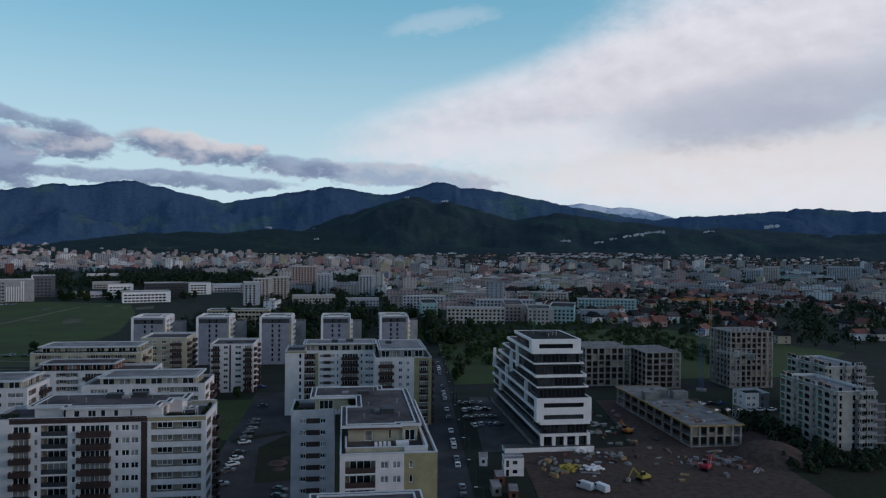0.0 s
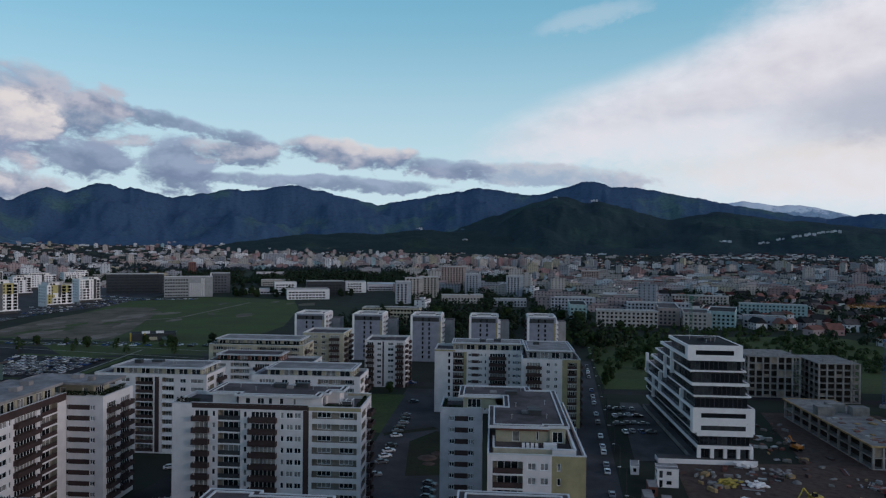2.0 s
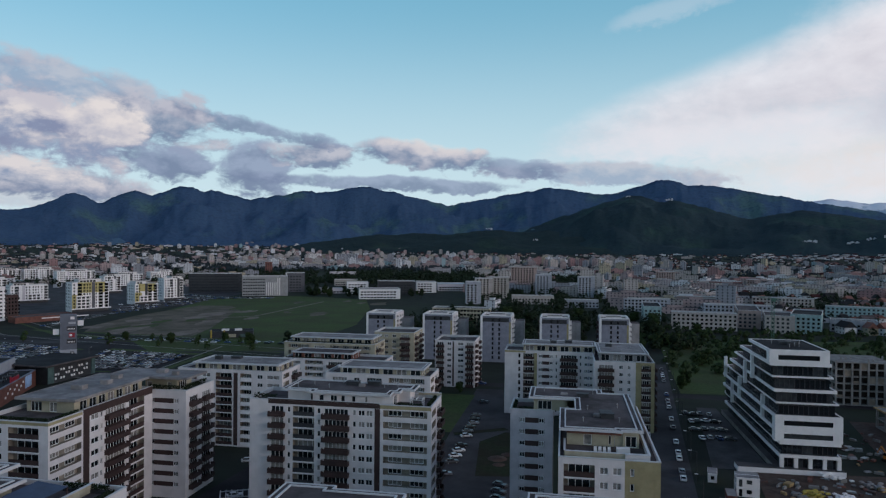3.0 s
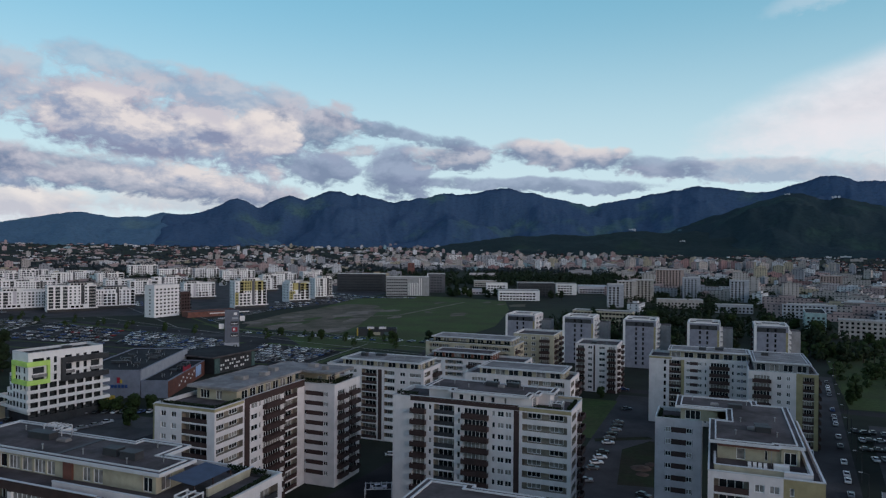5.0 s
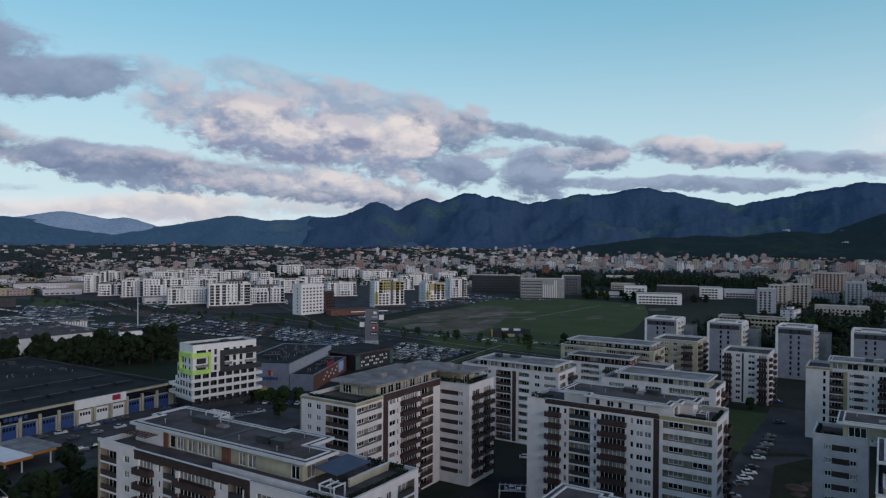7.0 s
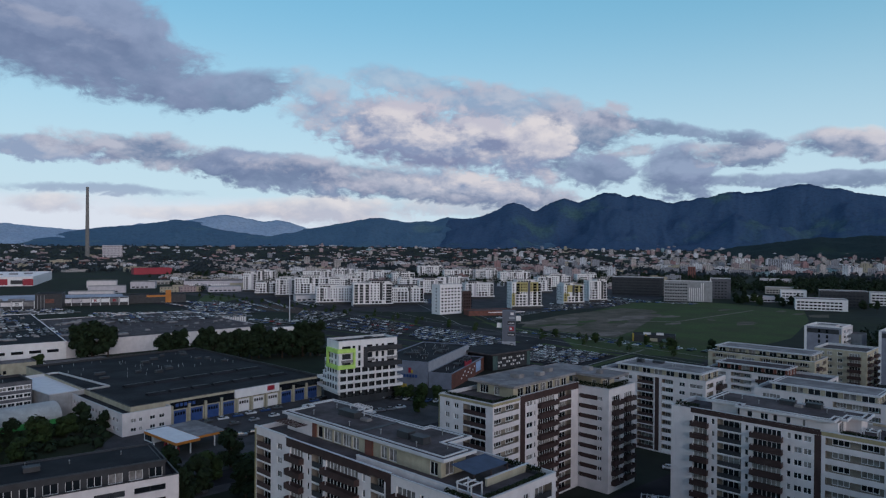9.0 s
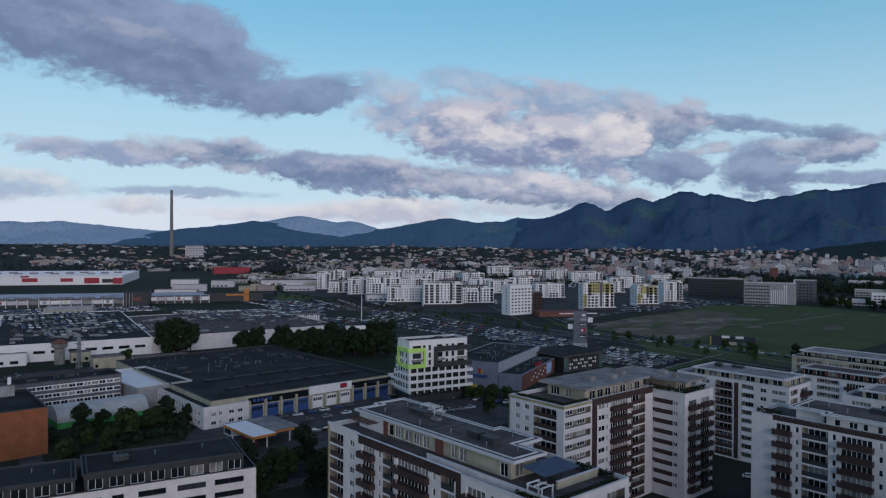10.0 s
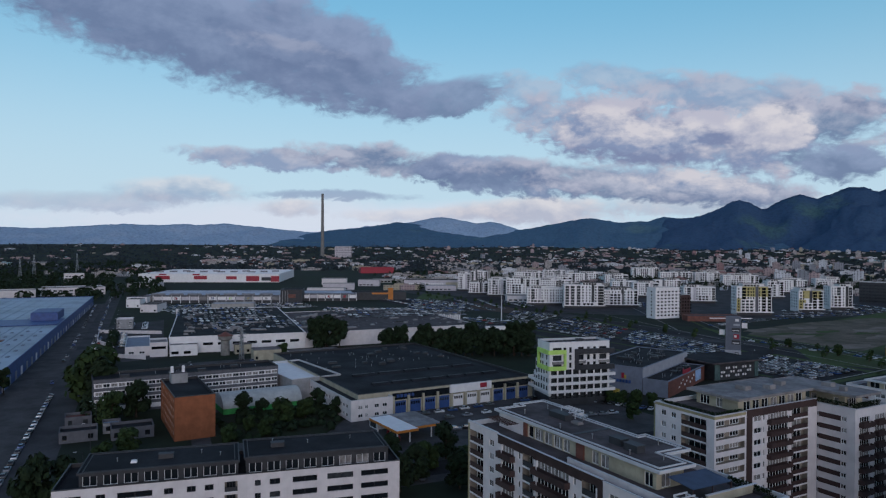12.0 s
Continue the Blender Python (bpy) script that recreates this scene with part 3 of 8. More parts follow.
# the greener pale patches here stand in for lit slopes
hills("mountain", "long forested mountain range with blue haze in its colour", 3900, 4760, RANGE, -46, 45, forest("wooded_mountain", (0.048, 0.092, 0.165), (0.075, 0.14, 0.145), 0.003), 0.13, 2.0)
hills("mountain", "low wooded hills with fields below", 4000, 4820, LOWRANGE, 29, 76, forest("wooded_hills", (0.08, 0.15, 0.225), (0.11, 0.185, 0.215), 0.003), 0.08, 5.0)
hills("mountain", "dark green wooded hill over the town", 3300, 4250, SPUR, -46, 8, forest("dark_wood", (0.022, 0.042, 0.05), (0.03, 0.06, 0.056)), 0.09, 12.0, 1.2)
hills("mountain", "low dark wooded foothill", 3250, 3800, FOOT, -5, 24, forest("foothill_wood", (0.018, 0.034, 0.036), (0.026, 0.048, 0.038)), 0.08, 17.0, 1.0)

# ---- roads and open ground ----
SANDY = mat("sandy_rough_ground", (0.13, 0.105, 0.085), 0.95, var=0.4, scale=0.05, fine=0.5, second=(0.07, 0.07, 0.045))
DUSTY = mat("pale_dusty_ground", (0.19, 0.155, 0.135), 0.95, var=0.35, scale=0.06, fine=0.5, second=(0.12, 0.1, 0.08))
lane("road", "dark asphalt street with cars parked along it", (20.5, 110), (50.5, 420), 15.0, STREET, 0.05)
lane("road", "asphalt cross street", (-180, 352), (210, 322), 9.0, ASPHALT, 0.04)
lane("road", "asphalt street beside the blue warehouse", (-160, -17), (-1250, 90), 14.0, STREET, 0.05)
lane("road", "wide boulevard along the field", (-150, 420), (-900, 440), 24.0, STREET, 0.04)
lane("road", "asphalt road beside the blocks", (-190, 95), (-165, 430), 12.0, ASPHALT, 0.05)
lane("road", "main road past the shopping centre", (-420, 395), (-150, 480), 16.0, STREET, 0.06)
KERB = mat("pale_kerb_stone", (0.3, 0.29, 0.28), 0.9, var=0.2)
for (ax, ay), (bx, by) in (((-170, 398), (-350, 428)), ((-170, 424), (-350, 452)), ((-350, 428), (-520, 470)), ((-350, 452), (-560, 590)), ((-200, 452), (-330, 462)), ((-225, 316), (-300, 298)), ((-215, 330), (-222, 425)), ((-500, 300), (-520, 440)), ((-400, 440), (-640, 600))):
    lane("kerb", "pale kerb along the shopping centre road", (ax, ay), (bx, by), 0.9, KERB, 0.16, "kerb")
for (ax, ay), (bx, by) in (((-175, 410), (-345, 440)), ((-352, 440), (-550, 578)), ((-236, 330), (-490, 312)), ((-236, 352), (-495, 334)), ((-236, 374), (-500, 358))):
    lane("verge", "narrow grass verge between the lanes", (ax, ay), (bx, by), 2.6, GRASS, 0.13, "verge")
patch("ground", "rough olive meadow with a worn path", [(-355, 464), (-249, 457), (-176, 440), (-172, 560), (-200, 700), (-235, 805), (-300, 830), (-345, 833), (-413, 759), (-383, 608)], GRASS, 0.08)
patch("ground", "bare sandy corner of the meadow", [(-358, 470), (-266, 462), (-277, 512), (-300, 580), (-322, 653), (-350, 690), (-385, 686), (-388, 576), (-377, 510)], SANDY, 0.11)
patchy = random.Random(12)
for n in range(26):
    cx, cy, r = (patchy.uniform(-375, -275), patchy.uniform(480, 680), patchy.uniform(6, 18)) if n < 17 else (patchy.uniform(-330, -200), patchy.uniform(560, 780), patchy.uniform(6, 14))
    patch("ground", ("worn bare patch in the meadow", "rough tuft-grown patch on the bare ground", "pale dusty patch on the bare ground")[n % 3], [(cx + 0.8 * r * patchy.uniform(0.6, 1.3) * math.cos(k * 0.45), cy + 1.9 * r * patchy.uniform(0.6, 1.3) * math.sin(k * 0.45)) for k in range(14)], (DUSTY if n < 17 else SANDY, GRASS, SANDY if n >= 17 else DUSTY)[n % 3], 0.12 + 0.005 * n)
lane("path", "worn sandy footpath across the meadow", (-282, 600), (-274, 765), 3.0, DUSTY, 0.27, "path")
lane("path", "worn sandy footpath across the meadow", (-282, 600), (-330, 560), 3.0, DUSTY, 0.28, "path")
lane("kerb", "white kerb of the restaurant car park", (-404, 486), (-416, 577), 1.6, KERB, 0.3, "kerb")
patch("ground", "brown soil plot beside the boulevard", [(-642, 388), (-567, 393), (-603, 430), (-696, 428)], SOIL, 0.09)
patch("ground", "green plot beside the stores", [(-768, 386), (-736, 403), (-777, 448), (-853, 441)], GRASS, 0.09)
patch("pavement", "asphalt yards round the white houses", [(-930, 470), (-560, 440), (-430, 560), (-395, 700), (-420, 860), (-640, 1060), (-1060, 1000), (-1100, 640)], STREET, 0.03)
for (ax, ay), (bx, by), w in (((-300, 392), (-410, 410), 5), ((-215, 392), (-285, 398), 6), ((-212, 335), (-216, 400), 4), ((-190, 420), (-330, 446), 7), ((-330, 446), (-400, 470), 6), ((-420, 412), (-520, 430), 5)):
    lane("verge", "grass verge between the car parks and the road", (ax, ay), (bx, by), w, GRASS, 0.15, "verge")
patch("ground", "muddy building site", [(47, 130), (58, 228), (100, 230), (112, 300), (160, 300), (160, 230), (260, 190), (220, 90), (60, 80)], SOIL, 0.07)
patch("pavement", "grey paved yard beside the office building", [(46, 228), (56, 312), (64, 312), (64, 229)], PAVING, 0.1)
patch("ground", "overgrown green plot", [(54, 340), (66, 520), (260, 560), (330, 420), (240, 345), (120, 345)], GRASS, 0.06)
patch("ground", "grass lawn between the blocks", [(-58, 252), (-56, 316), (-40, 316), (-41, 252)], GRASS, 0.08)
patch("pavement", "asphalt parking court between the blocks", [(-41, 175), (-41, 330), (-8, 330), (-10, 185), (-22, 180)], STREET, 0.07)
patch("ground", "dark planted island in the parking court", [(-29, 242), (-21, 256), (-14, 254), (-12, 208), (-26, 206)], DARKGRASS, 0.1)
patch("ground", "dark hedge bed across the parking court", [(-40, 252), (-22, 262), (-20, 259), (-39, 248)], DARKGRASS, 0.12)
patch("pavement", "asphalt yard between the blocks", [(-100, 150), (-92, 250), (-80, 250), (-80, 182), (-82, 150)], ASPHALT, 0.06)
patch("pavement", "large car park of the shopping centre", [(-500, 300), (-520, 440), (-225, 425), (-215, 320), (-300, 300)], ASPHALT, 0.05)
patch("pavement", "car park behind the mall", [(-640, 330), (-800, 340), (-760, 500), (-560, 440)], ASPHALT, 0.05)
patch("pavement", "concrete yard round the workshops", [(-420, 60), (-420, 200), (-170, 215), (-180, 70), (-250, 40)], PAVING, 0.04)
patch("ground", "grass strip in the roundabout", [(-255, 395), (-300, 440), (-180, 470), (-165, 420)], GRASS, 0.09)
patch("ground", "dark grass along the estate edge", [(130, 120), (140, 215), (240, 215), (260, 110)], DARKGRASS, 0.1)

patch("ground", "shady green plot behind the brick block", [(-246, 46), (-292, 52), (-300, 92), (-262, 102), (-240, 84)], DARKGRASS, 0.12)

# ---- apartment blocks ----


def block(name, label, x, y, w, d, top, floors, fh, first, front=(), right=(), left=(), back=(), walls=None, frame=None, turn=0.0, group="", cap=None, roof=None, zones=(), rzones=()):
    """A flat-roofed block; x, y is its front left corner. Its roof level is top, its parapet reaches 0.9 m above."""
    root = thing(name, label, "building", (x, y, 0), turn, group)
    walls, cap = walls or WHITE, cap or TRIM
    s = Shape(walls)
    z1 = top + 0.9
    dress(root, s, (0, 0), (1, 0), w, 0, z1, front, floors, fh, first, walls, frame, zones)
    dress(root, s, (w, 0), (0, 1), d, 0, z1, right, floors, fh, first, walls, frame, rzones)
    dress(root, s, (w, d), (-1, 0), w, 0, z1, back, floors, fh, first, walls, frame)
    dress(root, s, (0, d), (0, -1), d, 0, z1, left, floors, fh, first, walls, frame)
    part("wall", s, root)
    r = Shape(roof or ROOF)
    r.tray(-0.06, w + 0.06, -0.06, d + 0.06, z1 - 0.12, z1 + 0.08, top, 0.34, cap, roof or ROOF)
    part("roof", r, root)
    return root


def penthouse(root, x0, x1, y0, y1, z, h, columns=(), over=(0.6, 0.6, 0.6, 0.6), walls=None, under=None, roof=None, glassy=True, rim=None):
    """A set-back top storey with an overhanging white-rimmed roof; over: front, right, back, left."""
    walls = walls or BEIGE
    s = Shape(walls)
    w, d = x1 - x0, y1 - y0
    auto = []
    if glassy:
        n = max(1, int(w / 4.2))
        for i in range(n):
            a = w * i / n + 0.7
            auto.append((a, w * (i + 1) / n - 0.6, "slab"))
    side = [(d * i / 3 + 0.8, d * (i + 1) / 3 - 0.8, "slab") for i in range(3)] if d > 8 else [(1, d - 1, "slab")]
    dress(root, s, (x0, y0), (1, 0), w, z, z + h, columns or auto, 1, h, z + 0.1, walls)
    dress(root, s, (x1, y0), (0, 1), d, z, z + h, side, 1, h, z + 0.1, walls)
    dress(root, s, (x1, y1), (-1, 0), w, z, z + h, (), 1, h, z, walls)
    dress(root, s, (x0, y1), (0, -1), d, z, z + h, side, 1, h, z + 0.1, walls)
    part("penthouse_wall", s, root)
    f, r, b, l = over
    t = Shape(roof or ROOF)
    t.tray(x0 - l, x1 + r, y0 - f, y1 + b, z + h, z + h + 0.5, z + h + 0.3, 0.3, rim or TRIM, roof or ROOF, under or RUST)
    g = Shape(TRIM)
    g.ring(x0 - l + 1.0, x1 + r - 1.0, y0 - f + 1.0, y1 + b - 1.0, z + h + 0.28, z + h + 0.44, 0.22, rim or TRIM)
    deck = part("roof", t, root, label="flat roof with a metal rim")
    part("roof_edging", g, deck)
    return z + h + 0.3


def rooftop(root, x0, x1, y0, y1, z, seed, units=2):
    rnd = random.Random(seed)
    for i in range(units):
        roof_unit(root, rnd.uniform(x0 + 3, x1 - 3), rnd.uniform(y0 + 2, y1 - 2), z, rnd.uniform(2.2, 4.5), rnd.uniform(1.4, 2.2), rnd.uniform(0.7, 1.1))
    for i in range(units * 3):
        roof_pipe(root, rnd.uniform(x0 + 1, x1 - 1), rnd.uniform(y0 + 1, y1 - 1), z)


def inset(points, d):
    """The outline of a square-cornered plan, counter-clockwise, moved inwards by d."""
    out, n = [], len(points)
    for i in range(n):
        (ax, ay), (bx, by), (cx, cy) = points[i - 1], points[i], points[(i + 1) % n]
        k, m = math.hypot(bx - ax, by - ay), math.hypot(cx - bx, cy - by)
        out.append((bx - d * (by - ay) / k - d * (cy - by) / m, by + d * (bx - ax) / k + d * (cx - bx) / m))
    return out


def belt(s, outer, inner, z0, z1, material):
    """A raised rim between two outlines."""
    n = len(outer)
    for i in range(n):
        j = (i + 1) % n
        (a, b), (c, d), (e, f), (g, h) = outer[i], outer[j], inner[j], inner[i]
        s.face([(a, b, z0), (c, d, z0), (c, d, z1), (a, b, z1)], material)
        s.face([(a, b, z1), (c, d, z1), (e, f, z1), (g, h, z1)], material)
        s.face([(e, f, z0), (g, h, z0), (g, h, z1), (e, f, z1)], material)


def roof_deck(root, points, z, thick=0.42, roof=None, rim=None, under=None, line=1.1):
    """A flat roof slab of angular outline: pale fascia, raised rim, membrane and a second pale kerb set in from the edge."""
    rim, roof = rim or TRIM, roof or ROOF
    s = Shape(rim)
    edge = inset(points, 0.28)
    belt(s, points, edge, z, z + thick + 0.12, rim)
    s.face([(x, y, z) for x, y in reversed(points)], under or RUST)
    s.face([(x, y, z + thick) for x, y in edge], roof)
    deck = part("roof", s, root, label="flat roof with a pale metal rim")
    if line:
        k = Shape(rim)
        a = inset(points, line)
        belt(k, a, inset(a, 0.3), z + thick - 0.02, z + thick + 0.2, rim)
        part("roof_edging", k, deck)
    return z + thick


def upper_wall(root, points, z, h, material, openings=()):
    """The walls of a set-back storey under a roof deck; openings: edge index, from, to along it, foot, head."""
    s = Shape(material)
    n = len(points)
    for i in range(n):
        (a, b), (c, d) = points[i], points[(i + 1) % n]
        k = math.hypot(c - a, d - b)
        u = ((c - a) / k, (d - b) / k)
        holes = []
        for e, u0, u1, v0, v1 in openings:
            if e == i:
                holes.append((u0, u1, z + v0, z + v1, 0.2, None))
                m = (u0 + u1) / 2
                part("window", window_mesh(u1 - u0, v1 - v0, None, None, max(1, int((u1 - u0) / 0.9))), root, (a + u[0] * m - u[1] * 0.2, b + u[1] * m + u[0] * 0.2, z + v0), math.degrees(math.atan2(u[1], u[0])))
        s.facade((a, b), u, k, z, z + h, holes, material)
    return part("penthouse_wall", s, root)


def terrace_parapet(root, x0, x1, y0, y1, z, h, material, thick=0.25):
    s = Shape(material)
    s.loft([(x0, x1, y0, y1, z), (x0, x1, y0, y1, z + h)], material)
    s.loft([(x0 - 0.06, x1 + 0.06, y0 - 0.06, y1 + 0.06, z + h), (x0 - 0.06, x1 + 0.06, y0 - 0.06, y1 + 0.06, z + h + 0.1)], TRIM)
    return part("parapet", s, root)


def roof_hatch(root, x, y, z, w=1.6, d=1.2, h=0.5):
    s = Shape(CLEAN)
    s.loft([(x - w / 2, x + w / 2, y - d / 2, y + d / 2, z), (x - w / 2, x + w / 2, y - d / 2, y + d / 2, z + h), (x - w / 2 + 0.2, x + w / 2 - 0.2, y - d / 2 + 0.2, y + d / 2 - 0.2, z + h + 0.25)], PALEROOF)
    return part("roof_hatch", s, root)


ESTATE = "apartment blocks of the estate"

# the long block with brown balconies
a = block("apartment_block", "white ten-storey apartment block with dark brown balconies", -78.6, 165, 47, 14, 29.1, 10, 2.85, 0.4,
          [(5.3, 9.5, "balc"), (10.1, 10.9, "win"), (11.6, 17.2, "log"), (18.0, 18.8, "win"), (19.4, 26.4, "balc"), (27.2, 28.0, "win"),
           (28.6, 30.3, "win"), (30.6, 32.3, "win"), (32.8, 34.2, "zone", BROWN), (35.0, 46.0, "band")],
          [(1.0, 6.0, "band"), (7.6, 12.6, "balc")], group=ESTATE,
          zones=[(5.0, 34.2, 28.95, 29.95, BROWN), (34.2, 47, 29.0, 30.2, TAN)])
upper_wall(a, [(9.0, 3.2), (16.2, 3.2), (16.2, 1.6), (37.0, 1.6), (37.0, 8.0), (40.0, 8.0), (40.0, 13.2), (9.0, 13.2)], 29.1, 2.75, WHITE,
           [(0, 6.0, 6.7, 0.1, 2.3), (2, 1.6, 2.9, 0.1, 2.3), (2, 4.6, 6.4, 0.1, 2.3), (2, 7.4, 8.4, 0.1, 2.3), (2, 10.2, 11.2, 0.1, 2.3), (2, 13.6, 14.3, 0.1, 2.3), (3, 1.0, 4.6, 0.1, 2.4)])
roof_deck(a, [(7.6, 2.2), (15.4, 2.2), (15.4, 0.5), (36.6, 0.5), (36.6, 4.2), (38.2, 4.2), (38.2, 7.4), (41.2, 7.4), (41.2, 14.2), (24.0, 14.2), (24.0, 15.4), (7.6, 15.4)], 31.85)
roof_unit(a, 24.0, 10.8, 32.27, 3.4, 1.8, 0.9)
roof_unit(a, 29.6, 11.4, 32.27, 3.4, 1.8, 1.0)
roof_hatch(a, 26.8, 9.4, 32.27)
for x, y in ((11, 5), (14, 9), (19, 6), (33, 8.5), (36, 11), (21, 12)):
    roof_pipe(a, x, y, 32.27)
terrace_parapet(a, 5.0, 34.0, -0.1, 0.2, 29.9, 0.35, BROWN)
terrace_parapet(a, 41.0, 47.0, 13.4, 13.8, 29.9, 0.6, BEIGE)
# the block with the long terrace roof
f = block("apartment_block", "cream apartment block with brown balconies and a large roof terrace", -133, 80.3, 63.5, 21.2, 29.1, 10, 2.85, 0.4,
          [(0.8, 6.3, "log", BROWN), (8.6, 10.4, "win"), (13.0, 18.2, "balc"), (19.2, 20.0, "win"), (20.8, 24.4, "log"), (25.0, 35.4, "balc"), (36.2, 37.0, "win"),
           (38.6, 42.2, "log"), (42.6, 44.0, "zone", BROWN), (45.0, 50.4, "balc"), (51.2, 52.0, "win"), (52.8, 54.6, "win"), (55.6, 62.6, "band")],
          [(1.5, 7.5, "balc"), (9, 10.5, "win"), (12, 13.5, "win"), (15, 20, "log")], group=ESTATE, zones=[(0, 0.7, 0, 30, TAN), (12.0, 44, 28.3, 29.9, BROWN)])
F_WALL = [(3.2, 6.6), (49.6, 6.6), (49.6, 13.0), (33.0, 13.0), (33.0, 17.6), (14.0, 17.6), (14.0, 19.6), (3.2, 19.6)]
upper_wall(f, F_WALL, 29.1, 3.2, BEIGE, [(0, a, b, 0.1, 2.5) for a, b in ((1.0, 3.2), (10.4, 12.2), (12.6, 15.4), (15.9, 18.4), (18.9, 21.6), (22.0, 24.0), (30.4, 32.2), (32.8, 35.0), (43.6, 45.6))] + [(1, 1.2, 3.4, 0.1, 2.4)])
for x0, x1, m in ((3.2, 12.2, WHITE), (12.3, 13.4, RUST), (29.5, 31.6, RUST)):
    s = Shape(m)
    s.loft([(x0, x1, 6.2, 6.58, 29.1), (x0, x1, 6.2, 6.58, 32.3)], m)
    part("wall_panel", s, f)
z = roof_deck(f, [(2.0, 5.6), (51.2, 5.6), (51.2, 14.2), (44.6, 14.2), (44.6, 20.4), (33.4, 20.4), (33.4, 18.4), (14.6, 18.4), (14.6, 20.9), (0.2, 20.9), (0.2, 12.0), (2.0, 12.0)], 32.3)
s = Shape(CHARCOAL)
s.loft([(26.4, 27.4, 6.9, 17.2, z), (26.4, 27.4, 6.9, 17.2, z + 0.1)], CHARCOAL)
part("roof_seam", s, f, label="dark joint across the roof")
for q in range(9):
    s = Shape(BROWN)
    s.loft([(3.6 + q * 0.95, 3.8 + q * 0.95, 2.6, 5.6, 31.4), (3.6 + q * 0.95, 3.8 + q * 0.95, 2.6, 5.6, 31.6)], BROWN)
    part("pergola_slat", s, f)
terrace_parapet(f, 0.2, 12.0, -0.15, 0.2, 29.9, 0.5, WHITE)
terrace_parapet(f, 12.0, 44.0, -0.15, 0.2, 29.9, 0.3, BROWN)
terrace_parapet(f, 31.6, 63.3, 2.4, 2.7, 29.1, 1.1, WHITE)
terrace_parapet(f, 57.6, 58.0, 9.0, 20.9, 29.1, 1.3, BEIGE)
for x, y in ((9, 9), (22, 8.4), (31, 9), (42, 8), (47, 11), (20, 16), (40, 17), (8, 16)):
    roof_pipe(f, x, y, z)
roof_hatch(f, 21.0, 13.6, z, 2.4, 1.4, 0.3)
s = Shape(TAN)
s.loft([(25.5, 33.5, 15.0, 20.6, 29.1), (25.5, 33.5, 15.0, 20.6, 31.6)], TAN, ROOF)
part("stair_head", s, f)
s = Shape(TRIM)
for q in range(6):
    s.loft([(13.2 + q * 0.9, 13.35 + q * 0.9, 15.6, 18.0, z + 1.6), (13.2 + q * 0.9, 13.35 + q * 0.9, 15.6, 18.0, z + 1.75)], TRIM)
for x, y in ((13.2, 15.6), (17.8, 15.6), (13.2, 17.9), (17.8, 17.9)):
    s.loft([(x, x + 0.15, y, y + 0.15, z), (x, x + 0.15, y, y + 0.15, z + 1.6)], TRIM)
part("roof_frame", s, f, label="white steel frame on the roof")
roof_unit(f, 15.6, 13.6, z, 5.5, 2.0, 1.1)
roof_unit(f, 36, 11, z, 3.2, 2.0, 1.2)
roof_unit(f, 40.5, 10.5, z, 3.4, 2.0, 1.2)
# the angled block with a white end tower
e = block("apartment_block", "white apartment block with brown balconies and a planted roof terrace", -128.5, 133.3, 18.3, 38.7, 29.1, 10, 2.85, 0.4,
          [(1.9, 3.5, "win"), (5.1, 6.7, "win"), (8.4, 16.0, "log", BROWN)],
          [(0.6, 10.6, "band"), (11.2, 13.4, "zone", BROWN), (14.0, 16.8, "win"), (17.4, 18.1, "win"), (18.8, 27.4, "balc"), (28.4, 35.0, "log", BROWN)],
          group=ESTATE, zones=[(0, 18.3, 29.2, 30.2, TAN)], rzones=[(0, 11, 29.2, 30.2, TAN), (11.2, 38.7, 28.3, 30, BROWN)])
upper_wall(e, [(3.0, 11.6), (15.6, 11.6), (15.6, 38.0), (3.0, 38.0)], 29.1, 3.1, BEIGE, [(0, 1.0, 4.0, 0.1, 2.4), (0, 6.0, 8.0, 0.1, 2.4)] + [(1, 2.0 + 3.4 * q, 4.6 + 3.4 * q, 0.1, 2.4) for q in range(7)])
z = roof_deck(e, [(1.4, 9.6), (17.4, 9.6), (17.4, 38.6), (28.4, 38.6), (28.4, 49.6), (4.4, 49.6), (4.4, 40.4), (1.4, 40.4)], 32.2, 0.5, PALEROOF, PALEROOF, RUST, 0)
for x, y, w, d in ((8, 20, 3.2, 2.2), (11, 27, 2.2, 2.2), (9, 34, 2.4, 1.8), (16, 44, 2.6, 2.0), (22, 42, 1.6, 1.2)):
    s = Shape(PALEROOF)
    s.loft([(x, x + w, y, y + d, z), (x, x + w, y, y + d, z + 1.0), (x + 0.1, x + w - 0.1, y + 0.1, y + d - 0.1, z + 1.1)], PALEROOF)
    part("roof_box", s, e)
terrace_parapet(e, 18.2, 18.5, 11.2, 38.4, 29.9, 0.4, BROWN)
t = block("apartment_block", "white end tower with dark window strips and brown balconies", -113.4, 172.2, 13.0, 15.0, 28.4, 9, 2.83, 2.2,
          [(2.2, 10.8, "strip")], [(1.6, 6.6, "balc"), (8.2, 13.6, "balc")], group=ESTATE)
upper_wall(t, [(-1.0, 3.0), (8.6, 3.0), (8.6, 10.5), (-1.0, 10.5)], 28.4, 3.8, BEIGE, [(0, 0.4, 2.0, 0.1, 2.4), (0, 6.6, 8.0, 0.1, 2.4), (1, 1.0, 5.0, 0.1, 2.4)])
terrace_parapet(t, 8.6, 13.0, -0.1, 0.2, 29.3, 0.15, WHITE)
side = block("apartment_block", "tan side wing of the apartment block", -134.5, 139.0, 5.9, 26.0, 27.0, 9, 2.85, 0.4, [(1.5, 3.0, "win", None, (0, 9))], walls=TAN, group=ESTATE)
